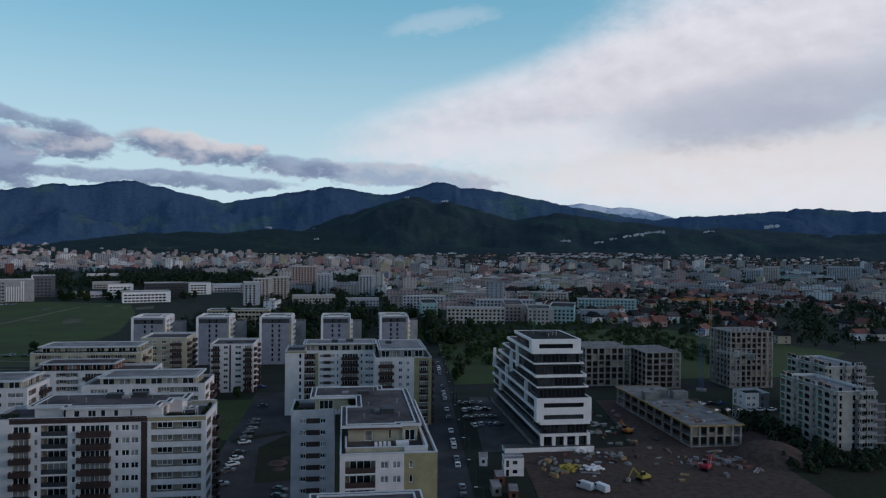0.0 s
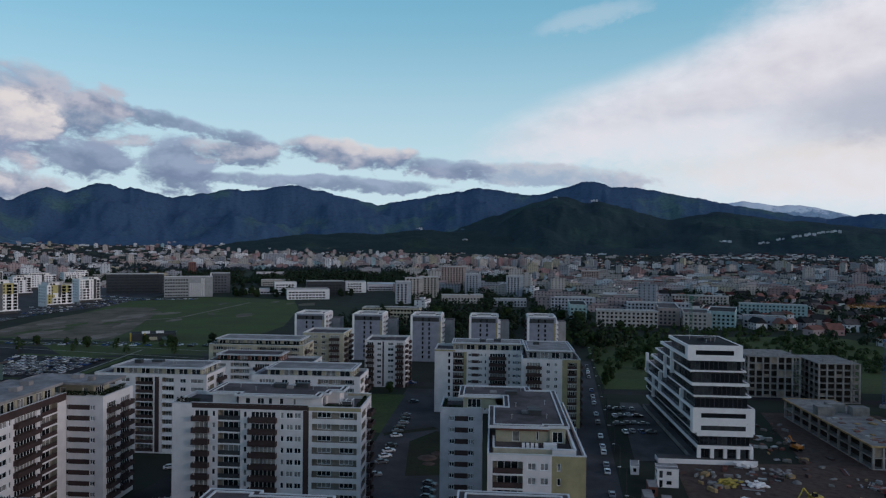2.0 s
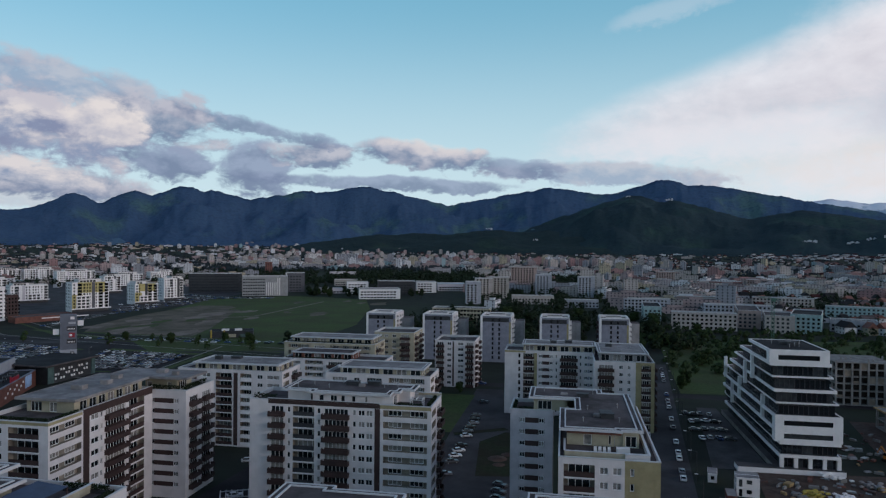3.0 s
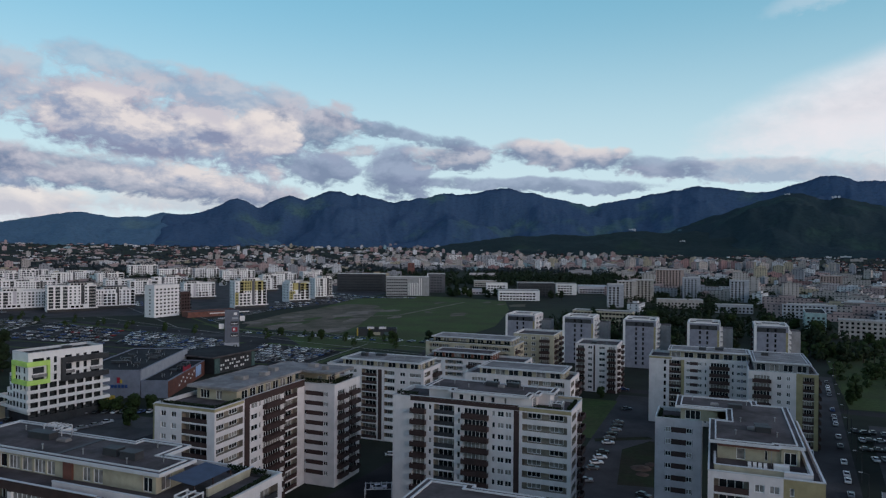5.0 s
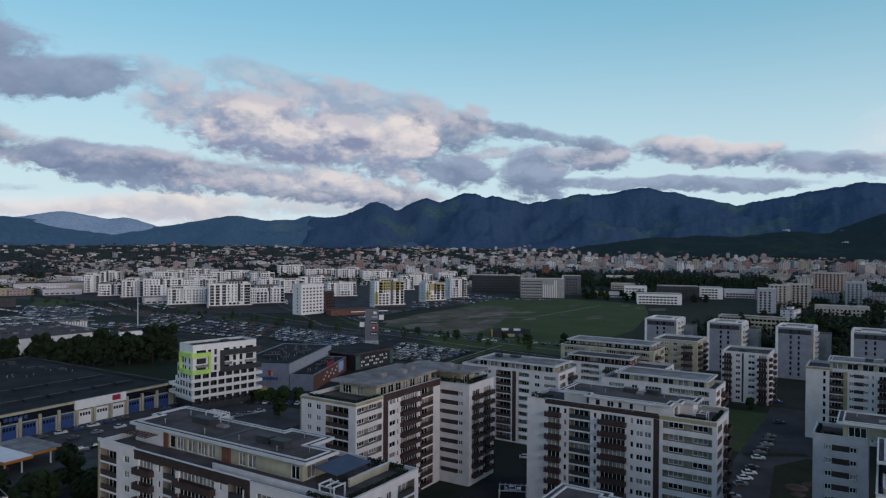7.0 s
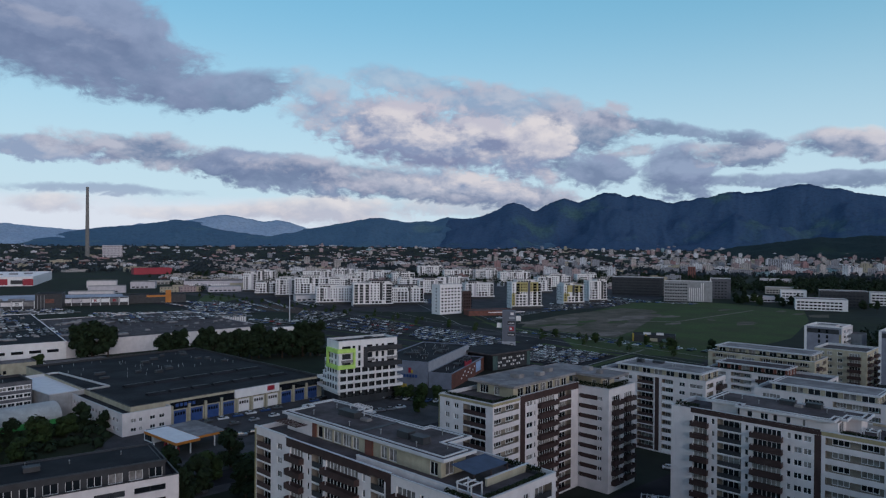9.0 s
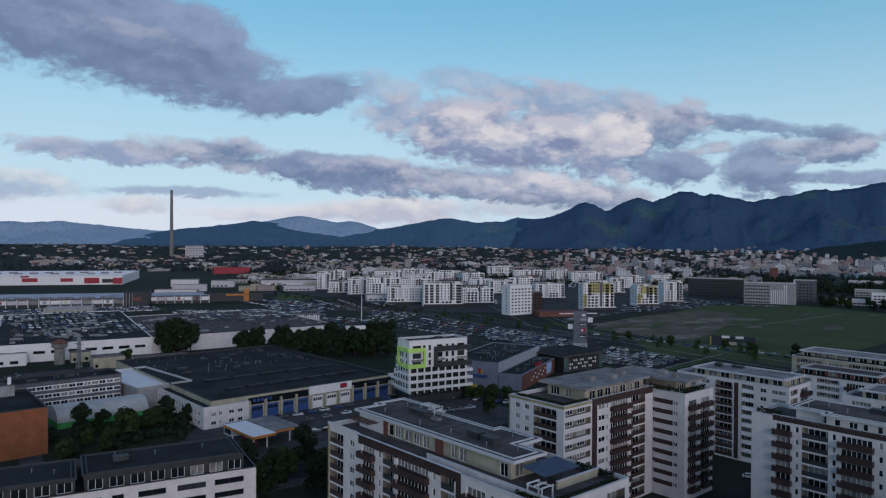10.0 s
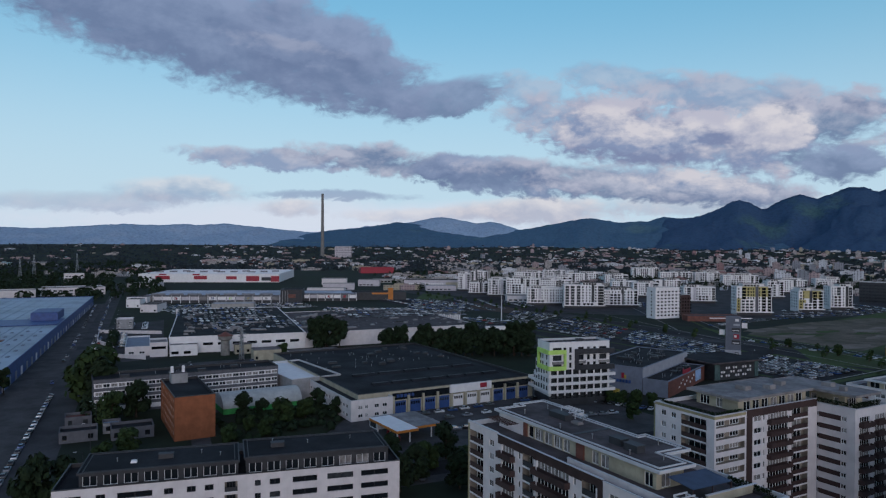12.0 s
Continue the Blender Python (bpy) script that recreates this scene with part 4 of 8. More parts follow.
# the block beside the street
b = block("apartment_block", "white and tan apartment block with a grey roof terrace", -0.9, 133.7, 18.8, 45.0, 28.6, 10, 2.8, 0.4,
          [(1.0, 6.8, "log", BROWN), (7.7, 9.3, "win"), (10.1, 11.7, "win"), (13.3, 14.0, "win")],
          [(2, 2.8, "win"), (6, 7.4, "win"), (10, 15, "balc"), (17, 18.4, "win"), (21, 26, "balc"), (29, 30.4, "win"), (33, 38, "balc")],
          group=ESTATE, zones=[(12.3, 18.8, 0, 29.5, TAN)], rzones=[(0, 45, 0, 29.5, TAN)])
upper_wall(b, [(1.6, 11.6), (12.8, 11.6), (12.8, 11.2), (16.0, 11.2), (16.0, 44.0), (1.6, 44.0)], 28.6, 3.3, BEIGE, [(0, 3.4, 5.0, 0.1, 2.3), (0, 8.4, 8.9, 0.4, 2.3), (2, 0.5, 2.7, 0.1, 2.4), (3, 4, 6, 0.2, 2.3), (3, 12, 14, 0.2, 2.3), (5, 8, 11, 0.2, 2.3)])
z = roof_deck(b, [(0.0, 9.6), (12.6, 9.6), (12.6, 10.4), (16.8, 10.4), (16.8, 45.6), (10.4, 45.6), (10.4, 49.6), (-7.6, 49.6), (-7.6, 37.2), (3.4, 37.2), (3.4, 27.4), (0.0, 27.4)], 31.9)
upper_wall(b, [(-6.4, 38.6), (1.6, 38.6), (1.6, 48.4), (-6.4, 48.4)], 29.0, 2.9, BEIGE, [(0, 1.0, 4.4, 0.1, 2.3)])
roof_unit(b, 10.0, 23.0, z, 2.6, 1.6, 0.8)
roof_unit(b, 10.2, 20.2, z, 2.8, 1.8, 1.0)
roof_unit(b, 5.4, 40.0, z, 3.0, 1.6, 0.8)
roof_hatch(b, 8.0, 21.2, z, 1.4, 1.4, 0.4)
roof_hatch(b, 1.0, 41.6, z, 1.8, 1.0, 0.3)
for x, y in ((6.2, 27), (13, 30), (5, 16), (12.5, 17), (8, 44), (-4, 45)):
    roof_pipe(b, x, y, z)
s = Shape(RUST)
s.loft([(1.6, 12.4, 9.9, 11.5, 31.4), (1.6, 12.4, 9.9, 11.5, 31.7)], RUST)
part("soffit", s, b, label="red-brown soffit over the terrace")
s = Shape(STEEL)
s.loft([(11.0, 11.1, 9.9, 10.0, 28.6), (11.0, 11.1, 9.9, 10.0, 31.4)], STEEL)
part("post", s, b)
terrace_parapet(b, 1.2, 12.6, 3.0, 3.4, 28.6, 1.15, BEIGE)
terrace_parapet(b, 12.6, 17.2, 2.6, 3.4, 28.6, 1.15, WHITE)
terrace_parapet(b, 16.9, 17.3, 3.4, 40.0, 28.6, 1.15, WHITE)
terrace_parapet(b, 1.0, 1.3, 3.4, 11.4, 28.6, 1.15, BEIGE)
block("apartment_block", "blue-grey wing with window strips and a roof garden", -13.0, 172.0, 10.4, 12.0, 28.1, 9, 2.85, 2.0, [(2.2, 8.4, "strip")], walls=BLUEGREY, group=ESTATE)
# the two roofs close below
c1 = block("apartment_block", "apartment block seen from above, grey roof with a white rim", -5.5, 74, 19.5, 30.8, 29.1, 10, 2.85, 0.4, group=ESTATE)
z = roof_deck(c1, [(0.4, 0.6), (14.0, 0.6), (14.0, 22.0), (17.0, 22.0), (17.0, 30.4), (0.4, 30.4)], 32.2)
upper_wall(c1, [(1.2, 1.5), (13.2, 1.5), (13.2, 29.6), (1.2, 29.6)], 29.1, 3.1, BEIGE)
roof_unit(c1, 6.0, 12.0, z, 2.4, 1.6, 0.8)
roof_pipe(c1, 9, 20, z)
c2 = block("apartment_block", "apartment block seen from above, grey roof with a white rim", -43, 70, 22, 31, 29.1, 10, 2.85, 0.4, group=ESTATE)
z = roof_deck(c2, [(0.8, 0.6), (20.2, 0.6), (20.2, 30.2), (9.0, 30.2), (9.0, 31.4), (0.8, 31.4)], 32.2)
upper_wall(c2, [(1.8, 1.5), (19.2, 1.5), (19.2, 29.4), (1.8, 29.4)], 29.1, 3.1, BEIGE)
roof_unit(c2, 8.0, 12.0, z, 2.4, 1.6, 0.8)
roof_pipe(c2, 14, 22, z)
# the long block farther up the court
c = block("apartment_block", "white apartment block with brown and glazed balconies", -24.1, 285.4, 36.3, 16, 25.2, 9, 2.75, 0.4,
          [(5.6, 6.4, "hole"), (7.6, 12.0, "log", BROWN), (12.0, 13.2, "zone", TAN), (13.8, 19.6, "strip"), (20.6, 21.3, "win"), (22.3, 29.5, "balc"), (30.2, 31.0, "win"), (32.0, 35.6, "strip", FRONTGREY)],
          group=ESTATE, zones=[(0, 8.5, 25.2, 26.1, TAN)])
z = penthouse(c, 7.5, 36.0, 3.0, 14.5, 25.2, 3.0, over=(1.0, 0.6, 0.8, 0.6), roof=PALEROOF)
rooftop(c, 9, 35, 4, 13, z, 41, 2)
cw = block("apartment_block", "white and tan apartment wing with brown balconies", 11.2, 266.0, 21.8, 33, 25.2, 9, 2.75, 0.4,
           [(1.2, 7.2, "balc"), (9.0, 10.4, "win"), (12.0, 13.2, "win"), (17.0, 20.5, "log", BROWN)], [(2, 6, "balc"), (9, 13, "balc"), (17, 21, "balc"), (25, 29, "balc")],
           group=ESTATE, zones=[(15.0, 21.8, 0, 26.1, TAN)], rzones=[(0, 33, 0, 26.1, TAN)])
z = penthouse(cw, 2.0, 19.5, 6.0, 31.0, 25.2, 3.0, over=(1.0, 0.8, 0.8, 0.6), roof=PALEROOF, walls=GREYWALL)
rooftop(cw, 3, 18, 8, 29, z, 43, 1)


def point_block(x, y, w=18.4):
    # walls greyed to paint their shade; the lit right side stays white
    root = block("apartment_tower", "nine-storey tower with walls greyed for shade, a white frame and dark top floor", x, y, w, 20, 26.1, 9, 2.75, 1.2,
                 [(w / 2 - 2.4, w / 2 - 1.4, "hole"), (w / 2 + 1.4, w / 2 + 2.4, "hole")], [(2.0, 7.0, "balc", CLEAN), (9.0, 14.0, "balc", CLEAN), (16, 17.2, "win")],
                 [(8, 12, "balc")], walls=FRONTGREY, group="towers at the end of the court", roof=DARKROOF,
                 zones=[(0, 1.3, 0, 27, CLEAN), (1.3, w - 1.6, 23.6, 26.0, CHARCOAL), (w - 1.6, w - 0.5, 0, 23.6, TAN), (w - 0.5, w, 0, 27, CLEAN)], rzones=[(0, 20, 0, 27, WHITE)])
    s = Shape(GREYWALL)
    s.loft([(w + 0.05, w + 6.5, 11, 21, 0), (w + 0.05, w + 6.5, 11, 21, 23.5)], GREYWALL, ROOF)
    part("side_wing", s, root, label="plain grey side wing")
    s = Shape(CLEAN)
    s.ring(0.6, w - 0.6, 0.8, 19.4, 26.1, 27.5, 0.35, CLEAN)
    part("roof_edging", s, root)
    s = Shape(PALEROOF)
    s.box(w * 0.25, w * 0.75, 5, 13, 26.1, 27.6, WHITE, PALEROOF)
    part("stair_head", s, root)
    return root


for x, y, w in ((-118.0, 405, 18.4), (-83.7, 407, 18.4), (-48.8, 406, 18.4), (-14.2, 405, 17.0), (19.6, 408, 17.0)):
    point_block(x, y, w)
j = block("apartment_block", "white eight-storey block with brown corner balconies", -62.0, 332, 19.5, 20, 21.6, 8, 2.7, 0.4,
          [(0.6, 4.6, "balc"), (6.0, 8.0, "win"), (8.6, 9.4, "zone", BROWN), (11.2, 14.0, "win"), (15.0, 19.0, "balc")], [(1, 5, "balc"), (7, 9, "win"), (11, 13, "win"), (15, 19, "balc")], group=ESTATE)
rooftop(j, 2, 18, 2, 18, 21.6, 51, 1)
# stepped blocks
h = block("apartment_block", "stepped beige block with long planted terraces", -127, 302, 43, 18, 22.8, 8, 2.8, 0.4,
          [(2, 12, "band"), (14, 20, "balc"), (22, 41, "band")], [(2, 7, "balc"), (10, 16, "band")], group=ESTATE, walls=BEIGE)
penthouse(h, 3, 41, 2.5, 16, 22.8, 2.8, over=(1.2, 0.8, 0.6, 0.6), roof=PALEROOF)
h2 = block("apartment_block", "low front wing with white terrace parapets", -120, 284, 45, 16, 18.6, 7, 2.65, 0.2,
           [(2, 8, "win"), (10, 18, "band"), (20, 27, "balc"), (29, 43, "band")], [(2, 7, "balc"), (9, 14, "win")], group=ESTATE)
penthouse(h2, 3, 30, 4, 15, 18.6, 2.7, over=(0.8, 0.6, 0.4, 0.6), walls=RUST)
block("apartment_block", "pale pink apartment tower with brown balconies", -92, 330, 20, 20, 25.0, 9, 2.75, 0.4, [(2, 4, "win"), (5, 7, "win"), (9, 11, "win"), (13, 18, "balc")],
           [(1, 6, "balc"), (8, 9.5, "win"), (12, 18, "balc")], walls=BEIGE, group=ESTATE)
i = block("apartment_block", "beige block with a glazed top floor and white parapets", -79, 222.5, 36, 15, 25.2, 9, 2.75, 0.4,
          [(2, 8, "balc"), (10, 12, "win"), (14, 20, "balc"), (22, 34, "band")], [(1, 6, "band"), (8, 13.5, "balc")], group=ESTATE)
penthouse(i, 5, 33, 1.0, 13.5, 25.2, 2.6, over=(0.8, 0.8, 0.6, 0.6), roof=PALEROOF)
k = block("apartment_block", "white block with recessed brown balconies and glazed stair", -131, 219.5, 38, 16, 25.2, 9, 2.75, 0.4,
          [(1, 7, "balc"), (9, 12, "win"), (14, 20, "log", BROWN), (20.5, 22, "zone", BROWN), (23, 27, "log", CLEAN), (29, 31, "win"), (32.5, 37, "win")],
          [(1, 6, "band"), (8, 14.5, "balc")], group=ESTATE)
penthouse(k, 6, 36, 1.0, 14.5, 25.2, 2.6, over=(0.8, 0.8, 0.6, 0.6), roof=PALEROOF)
rooftop(k, 7, 35, 2, 13, 28.1, 57, 2)

# ---- office building ----


def office():
    root = thing("office_building", "white terraced office building with dark ribbon glazing", "building")
    base = Shape(CLEAN)
    base.loft([(53.2, 84.2, 226.8, 231.5, 0.0), (53.2, 84.2, 226.8, 231.5, 1.6)], CLEAN, PAVING)
    base.loft([(64.5, 84.2, 231.5, 304, 0.0), (64.5, 84.2, 231.5, 304, 1.6)], CONCRETE, PAVING)
    part("plinth", base, root, label="white podium with grey paving")
    levels = [(65.6, 83.2, 303), (65.6, 83.2, 303), (64.2, 83.6, 300), (64.2, 83.6, 300), (64.4, 82.4, 296), (63.8, 81.8, 287), (63.2, 80.8, 277), (62.6, 80.2, 266), (62.3, 79.6, 253)]
    for i, (x0, x1, y1) in enumerate(levels):
        z = 1.6 + (0 if i == 0 else 4.1 + 4.03 * (i - 1))
        h = 4.1 if i == 0 else 4.03
        y0 = 228.2
        framed = i in (2, 3, 8)
        inner = 1.2 if i in (0,) else 0.9
        core = Shape(DARKGLASS)
        core.loft([(x0 + inner, x1 - inner, y0 + inner, y1 - inner, z), (x0 + inner, x1 - inner, y0 + inner, y1 - inner, z + h - 0.95)], DARKGLASS, ROOF)
        part("glazing", core, root)
        slab = Shape(CLEAN)
        edge = 0.95 if i not in (4, 6) else 0.5
        slab.tray(x0, x1, y0, y1, z + h - edge, z + h, z + h - 0.12, 0.5, CLEAN, DARKROOF if i == 8 else ROOF, CLEAN)
        part("spandrel", slab, root)
        if framed:
            front = Shape(CLEAN)
            front.facade((x0, y0 - 0.02), (1, 0), x1 - x0, z - 0.02, z + h - edge, [(2.6, x1 - x0 - 2.8, z + 0.9, z + 2.4, 0.5, DARKGLASS)], CLEAN)
            front.facade((x1 + 0.02, y0), (0, 1), 3.0, z - 0.02, z + h - edge, [], CLEAN)
            front.facade((x0 - 0.02, y0 + 3.0), (0, -1), 3.0, z - 0.02, z + h - edge, [], CLEAN)
            part("wall", front, root)
        for n in range(int((x1 - x0 - 2 * inner) / 2.9)):
            if not framed:
                part("window", window_mesh(2.9, h - 1.0, DARKFRAME, DARKGLASS), root, (x0 + inner + 1.5 + 2.9 * n, y0 + inner - 0.08, z))
        for n in range(int((y1 - y0 - 4) / 4.1)):
            part("window", window_mesh(4.0, h - 1.0, DARKFRAME, DARKGLASS, 3), root, (x0 + inner - 0.08, y0 + inner + 2.4 + 4.1 * n, z), -90)
        if i == 0:
            for n in range(5):
                p = Shape(CLEAN)
                p.loft([(x0 + 0.3 + n * 4.1, x0 + 1.4 + n * 4.1, y0 + 0.3, y0 + 1.3, z), (x0 + 0.3 + n * 4.1, x0 + 1.4 + n * 4.1, y0 + 0.3, y0 + 1.3, z + h - 0.95)], CLEAN)
                part("pillar", p, root)
    # white upright blades that break up the long side
    for y, lo, hi in ((262, 4, 6), (250, 5, 7), (274, 2, 4), (285, 1, 3), (243, 2, 4), (295, 3, 5)):
        p = Shape(CLEAN)
        z0, z1 = 5.7 + 4.03 * (lo - 1), 5.7 + 4.03 * (hi - 1)
        x = min(levels[lo][0], levels[hi][0])
        p.loft([(x - 0.1, x + 1.0, y, y + 1.4, z0 + 3.1), (x - 0.1, x + 1.0, y, y + 1.4, z1 + 3.1)], CLEAN)
        part("fin", p, root)
    rooftop(root, 64, 78, 232, 250, 37.85, 61, 2)


office()

# ---- building site ----


def frame_building(name, label, x, y, w, d, floors, fh, nx, ny, base=0.0, wallish=0.0, seed=1):
    """A raw concrete skeleton: each storey's slab and its columns."""
    root = thing(name, label, "building", (x, y, 0), group="unfinished concrete buildings")
    rnd = random.Random(seed)
    col = shared(("column", fh), lambda: column_shape(fh))
    for i in range(floors + 1):
        s = Shape(POURED)
        s.loft([(-0.4, w + 0.4, -0.4, d + 0.4, base + fh * i), (-0.4, w + 0.4, -0.4, d + 0.4, base + fh * i + 0.4)], POURED, CONCRETE)
        part("slab", s, root)
        if i == floors:
            break
        for a in range(nx + 1):
            for b in (range(ny + 1) if a in (0, nx) else (0, ny)):
                part("column", col, root, (w * a / nx, d * b / ny, base + fh * i + 0.35))
        # inner walls as one box, its dark colour standing for the shade inside
        core = Shape(INNERSHADE)
        core.loft([(2.2, w - 2.2, 2.2, d - 2.2, base + fh * i + 0.35), (2.2, w - 2.2, 2.2, d - 2.2, base + fh * i + fh)], INNERSHADE)
        part("core_wall", core, root, label="inner block walls darkened for the shade between slabs")
        for a in range(nx):
            if rnd.random() < wallish:
                p = Shape(BRICKISH)
                p.loft([(w * a / nx + 0.3, w * (a + 1) / nx - 0.3, 0.1, 0.35, base + fh * i + 0.35), (w * a / nx + 0.3, w * (a + 1) / nx - 0.3, 0.1, 0.35, base + fh * i + rnd.choice((1.4, fh)))], BRICKISH)
                part("infill_wall", p, root)
    return root


def column_shape(fh):
    s = Shape(POURED)
    s.loft([(-0.34, 0.34, -0.34, 0.34, 0), (-0.34, 0.34, -0.34, 0.34, fh - 0.35)], POURED)
    return s


# block wall tone darkened to paint the shade of the open storeys
INNERSHADE = mat("hollow_block_partition", (0.05, 0.04, 0.035), 0.95, var=0.3, fine=2.0)
BRICKISH = mat("bare_block_wall", (0.3, 0.24, 0.19), 0.95, var=0.2, fine=3.0)
frame_building("unfinished_building", "unfinished concrete block of six open storeys", 118, 331, 23, 22, 6, 3.1, 7, 5, seed=2, wallish=0.2)
frame_building("unfinished_building", "unfinished concrete block of six open storeys", 145.5, 322, 17.5, 24, 6, 2.9, 5, 5, seed=3, wallish=0.15)
tw = frame_building("unfinished_building", "unfinished concrete tower with scaffolding", 188.5, 320, 22, 19, 10, 2.75, 8, 6, seed=4, wallish=0.3)
for n in range(9):
    s = Shape(CONCRETE)
    s.loft([(1 + 2.4 * n, 1.7 + 2.4 * n, 0, 0.5, 27.8), (1 + 2.4 * n, 1.7 + 2.4 * n, 0, 0.5, 29.4 + (n % 3) * 0.3)], CONCRETE)
    part("starter_column", s, tw)
frame_building("unfinished_building", "concrete podium slab under construction", 119.4, 227, 18.4, 66, 2, 3.6, 6, 9, seed=5, wallish=0.5)
PLANK = mat("yellow_formwork_plank", (0.36, 0.25, 0.13), 0.85, var=0.3, fine=2.0)
s = Shape(PLANK)
s.ring(118.4, 138.8, 226.0, 294.0, 7.2, 7.75, 0.5, PLANK)
thing("formwork_edge", "yellow plank formwork along the slab edge", "formwork", data=s.mesh("formwork_edge"))


for x, y, w, z, m in ((118, 331, 23, 18.95, 8), (145.5, 322, 17.5, 17.75, 6)):
    for n in range(m):
        s = Shape(POURED)
        a, h = w * n / (m - 1), (0.7, 1.6, 1.1)[n % 3]
        s.loft([(a - 0.3, a + 0.3, 0, 0.6, 0), (a - 0.25, a + 0.25, 0.05, 0.55, h)], POURED)
        thing("column_stub", "raw concrete column stub on the open roof slab", "column", (x, y + 3.5 * (n % 4), z), 0, "column stubs", s.mesh("column_stub"))


def excavator(x, y, turn, m):
    root = thing("excavator", "small tracked excavator on the building site", "excavator", (x, y, 0.07), turn, "excavators")
    for side in (-1, 1):
        s = Shape(RUBBER)
        s.loft([(-1.6, 1.6, side * 1.0 - 0.3, side * 1.0 + 0.3, 0), (-1.9, 1.9, side * 1.0 - 0.3, side * 1.0 + 0.3, 0.45), (-1.6, 1.6, side * 1.0 - 0.3, side * 1.0 + 0.3, 0.85)], RUBBER)
        part("track", s, root)
    s = Shape(m)
    s.loft([(-1.9, 1.3, -1.2, 1.2, 0.95), (-2.0, 1.3, -1.2, 1.2, 1.6), (-1.7, 1.2, -1.1, 1.1, 2.0)], m)
    body = part("body", s, root)
    s = Shape(CLEAN)
    s.loft([(0.0, 1.3, 0.1, 1.15, 1.95), (0.1, 1.1, 0.15, 1.1, 3.0)], DARKGLASS, m)
    part("cab", s, body)
    s = Shape(m)
    s.tube((1.2, -0.3, 1.6), (3.6, -0.3, 4.2), 0.28, 0.22, m, 6)
    s.tube((3.6, -0.3, 4.2), (5.4, -0.3, 1.4), 0.2, 0.16, m, 6)
    s.loft([(5.0, 5.9, -0.8, 0.2, 0.5), (4.8, 5.8, -0.8, 0.2, 1.4)], STEEL)
    part("arm", s, root)


def rebar_and_forms():
    rnd = random.Random(5)
    for n in range(26):
        s = Shape(PLANK)
        w, d, h = rnd.uniform(0.8, 2.6), rnd.uniform(0.8, 3.4), rnd.uniform(0.15, 0.6)
        s.loft([(-w / 2, w / 2, -d / 2, d / 2, 0), (-w / 2 + 0.05, w / 2 - 0.05, -d / 2 + 0.05, d / 2 - 0.05, h)], rnd.choice((PLANK, STEEL, CONCRETE, RUST)))
        thing("plank_stack", "weathered stack of formwork planks on the concrete slab", "building material", (rnd.uniform(121, 136), rnd.uniform(229, 262), 7.55), rnd.uniform(0, 90), "formwork stacks", s.mesh("plank_stack"))
    for n in range(3):
        s = Shape(CONCRETE)
        s.loft([(0, 6.0, 0, 4.0, 0), (0, 6.0, 0, 4.0, 3.2)], CONCRETE)
        thing("concrete_core", "raw concrete stair core on the podium", "building", (120 + n * 6.2, 266 + 5 * (n % 2), 7.55), 0, "stair cores", s.mesh("concrete_core"))
    for n in range(46):
        # what lies about on the mud
        s = Shape(PLANK)
        kind = rnd.random()
        x, y = rnd.choice(((rnd.uniform(60, 112), rnd.uniform(188, 224)), (rnd.uniform(88, 112), rnd.uniform(226, 262)), (rnd.uniform(110, 136), rnd.uniform(196, 222))))
        if kind < 0.4:
            m = rnd.choice((PLANK, RUST, STEEL, CONCRETE, BROWN))
            w, d, h = rnd.uniform(1.0, 3.5), rnd.uniform(0.8, 2.0), rnd.uniform(0.4, 1.2)
            s.loft([(-w / 2, w / 2, -d / 2, d / 2, 0), (-w / 2 + 0.1, w / 2, -d / 2, d / 2 - 0.1, h)], m)
            thing("material_bale", "wrapped bale of building material on the mud", "building material", (x, y, 0.07), rnd.uniform(0, 180), "building material", s.mesh("material_bale"))
        elif kind < 0.7:
            for q in range(5):
                s.tube((-3, q * 0.35, 0.18), (3, q * 0.35, 0.18), 0.17, 0.17, rnd.choice((STEEL, RUST)), 6)
            thing("pipe_bundle", "bundle of steel pipes lying on the mud", "pipes", (x, y, 0.07), rnd.uniform(0, 180), "pipe bundles", s.mesh("pipe_bundle"), "stuff")
        else:
            k = rnd.uniform(0.8, 2.0)
            s.lathe(0, 0, [(k, 0), (k * 0.8, k * 0.3), (k * 0.45, k * 0.52), (k * 0.1, k * 0.62)], rnd.choice((SOIL, CONCRETE, SOIL)), 9)
            thing("heap", "heap of sand and rubble", "heap", (x, y, 0.06), 0, "rubble heaps", s.mesh("heap"))


rebar_and_forms()


def sack_pile(x, y, material, tone, seed, n=26, spread=2.6):
    rr = random.Random(seed)
    s = Shape(material)
    for k in range(n):
        a, b, z = rr.gauss(0, spread * 0.6), rr.gauss(0, spread * 0.4), rr.choice((0, 0, 0.5, 0.9))
        s.loft([(a - 0.5, a + 0.5, b - 0.35, b + 0.35, z), (a - 0.6, a + 0.6, b - 0.42, b + 0.42, z + 0.25), (a - 0.42, a + 0.42, b - 0.28, b + 0.28, z + 0.5)], material)
    thing("sack_pile", tone + " sacks piled on the muddy site", "sacks", (x, y, 0.07), 10, "sack piles", s.mesh("sack_pile"), "stuff")


for x, y, k in ((-21, 224, 2.6), (-18, 229, 1.8), (-20, 218, 1.6)):
    s = Shape(SOIL)
    s.lathe(0, 0, [(k * 1.3, 0), (k, k * 0.12), (k * 0.5, k * 0.2), (k * 0.1, k * 0.24)], SOIL, 9)
    thing("heap", "low heap of soil in the parking court", "heap", (x, y, 0.09), 20 * k, "rubble heaps", s.mesh("heap"))
sack_pile(69, 208, YELLOW, "yellow", 1)
sack_pile(76, 207, CLEAN, "white", 2)
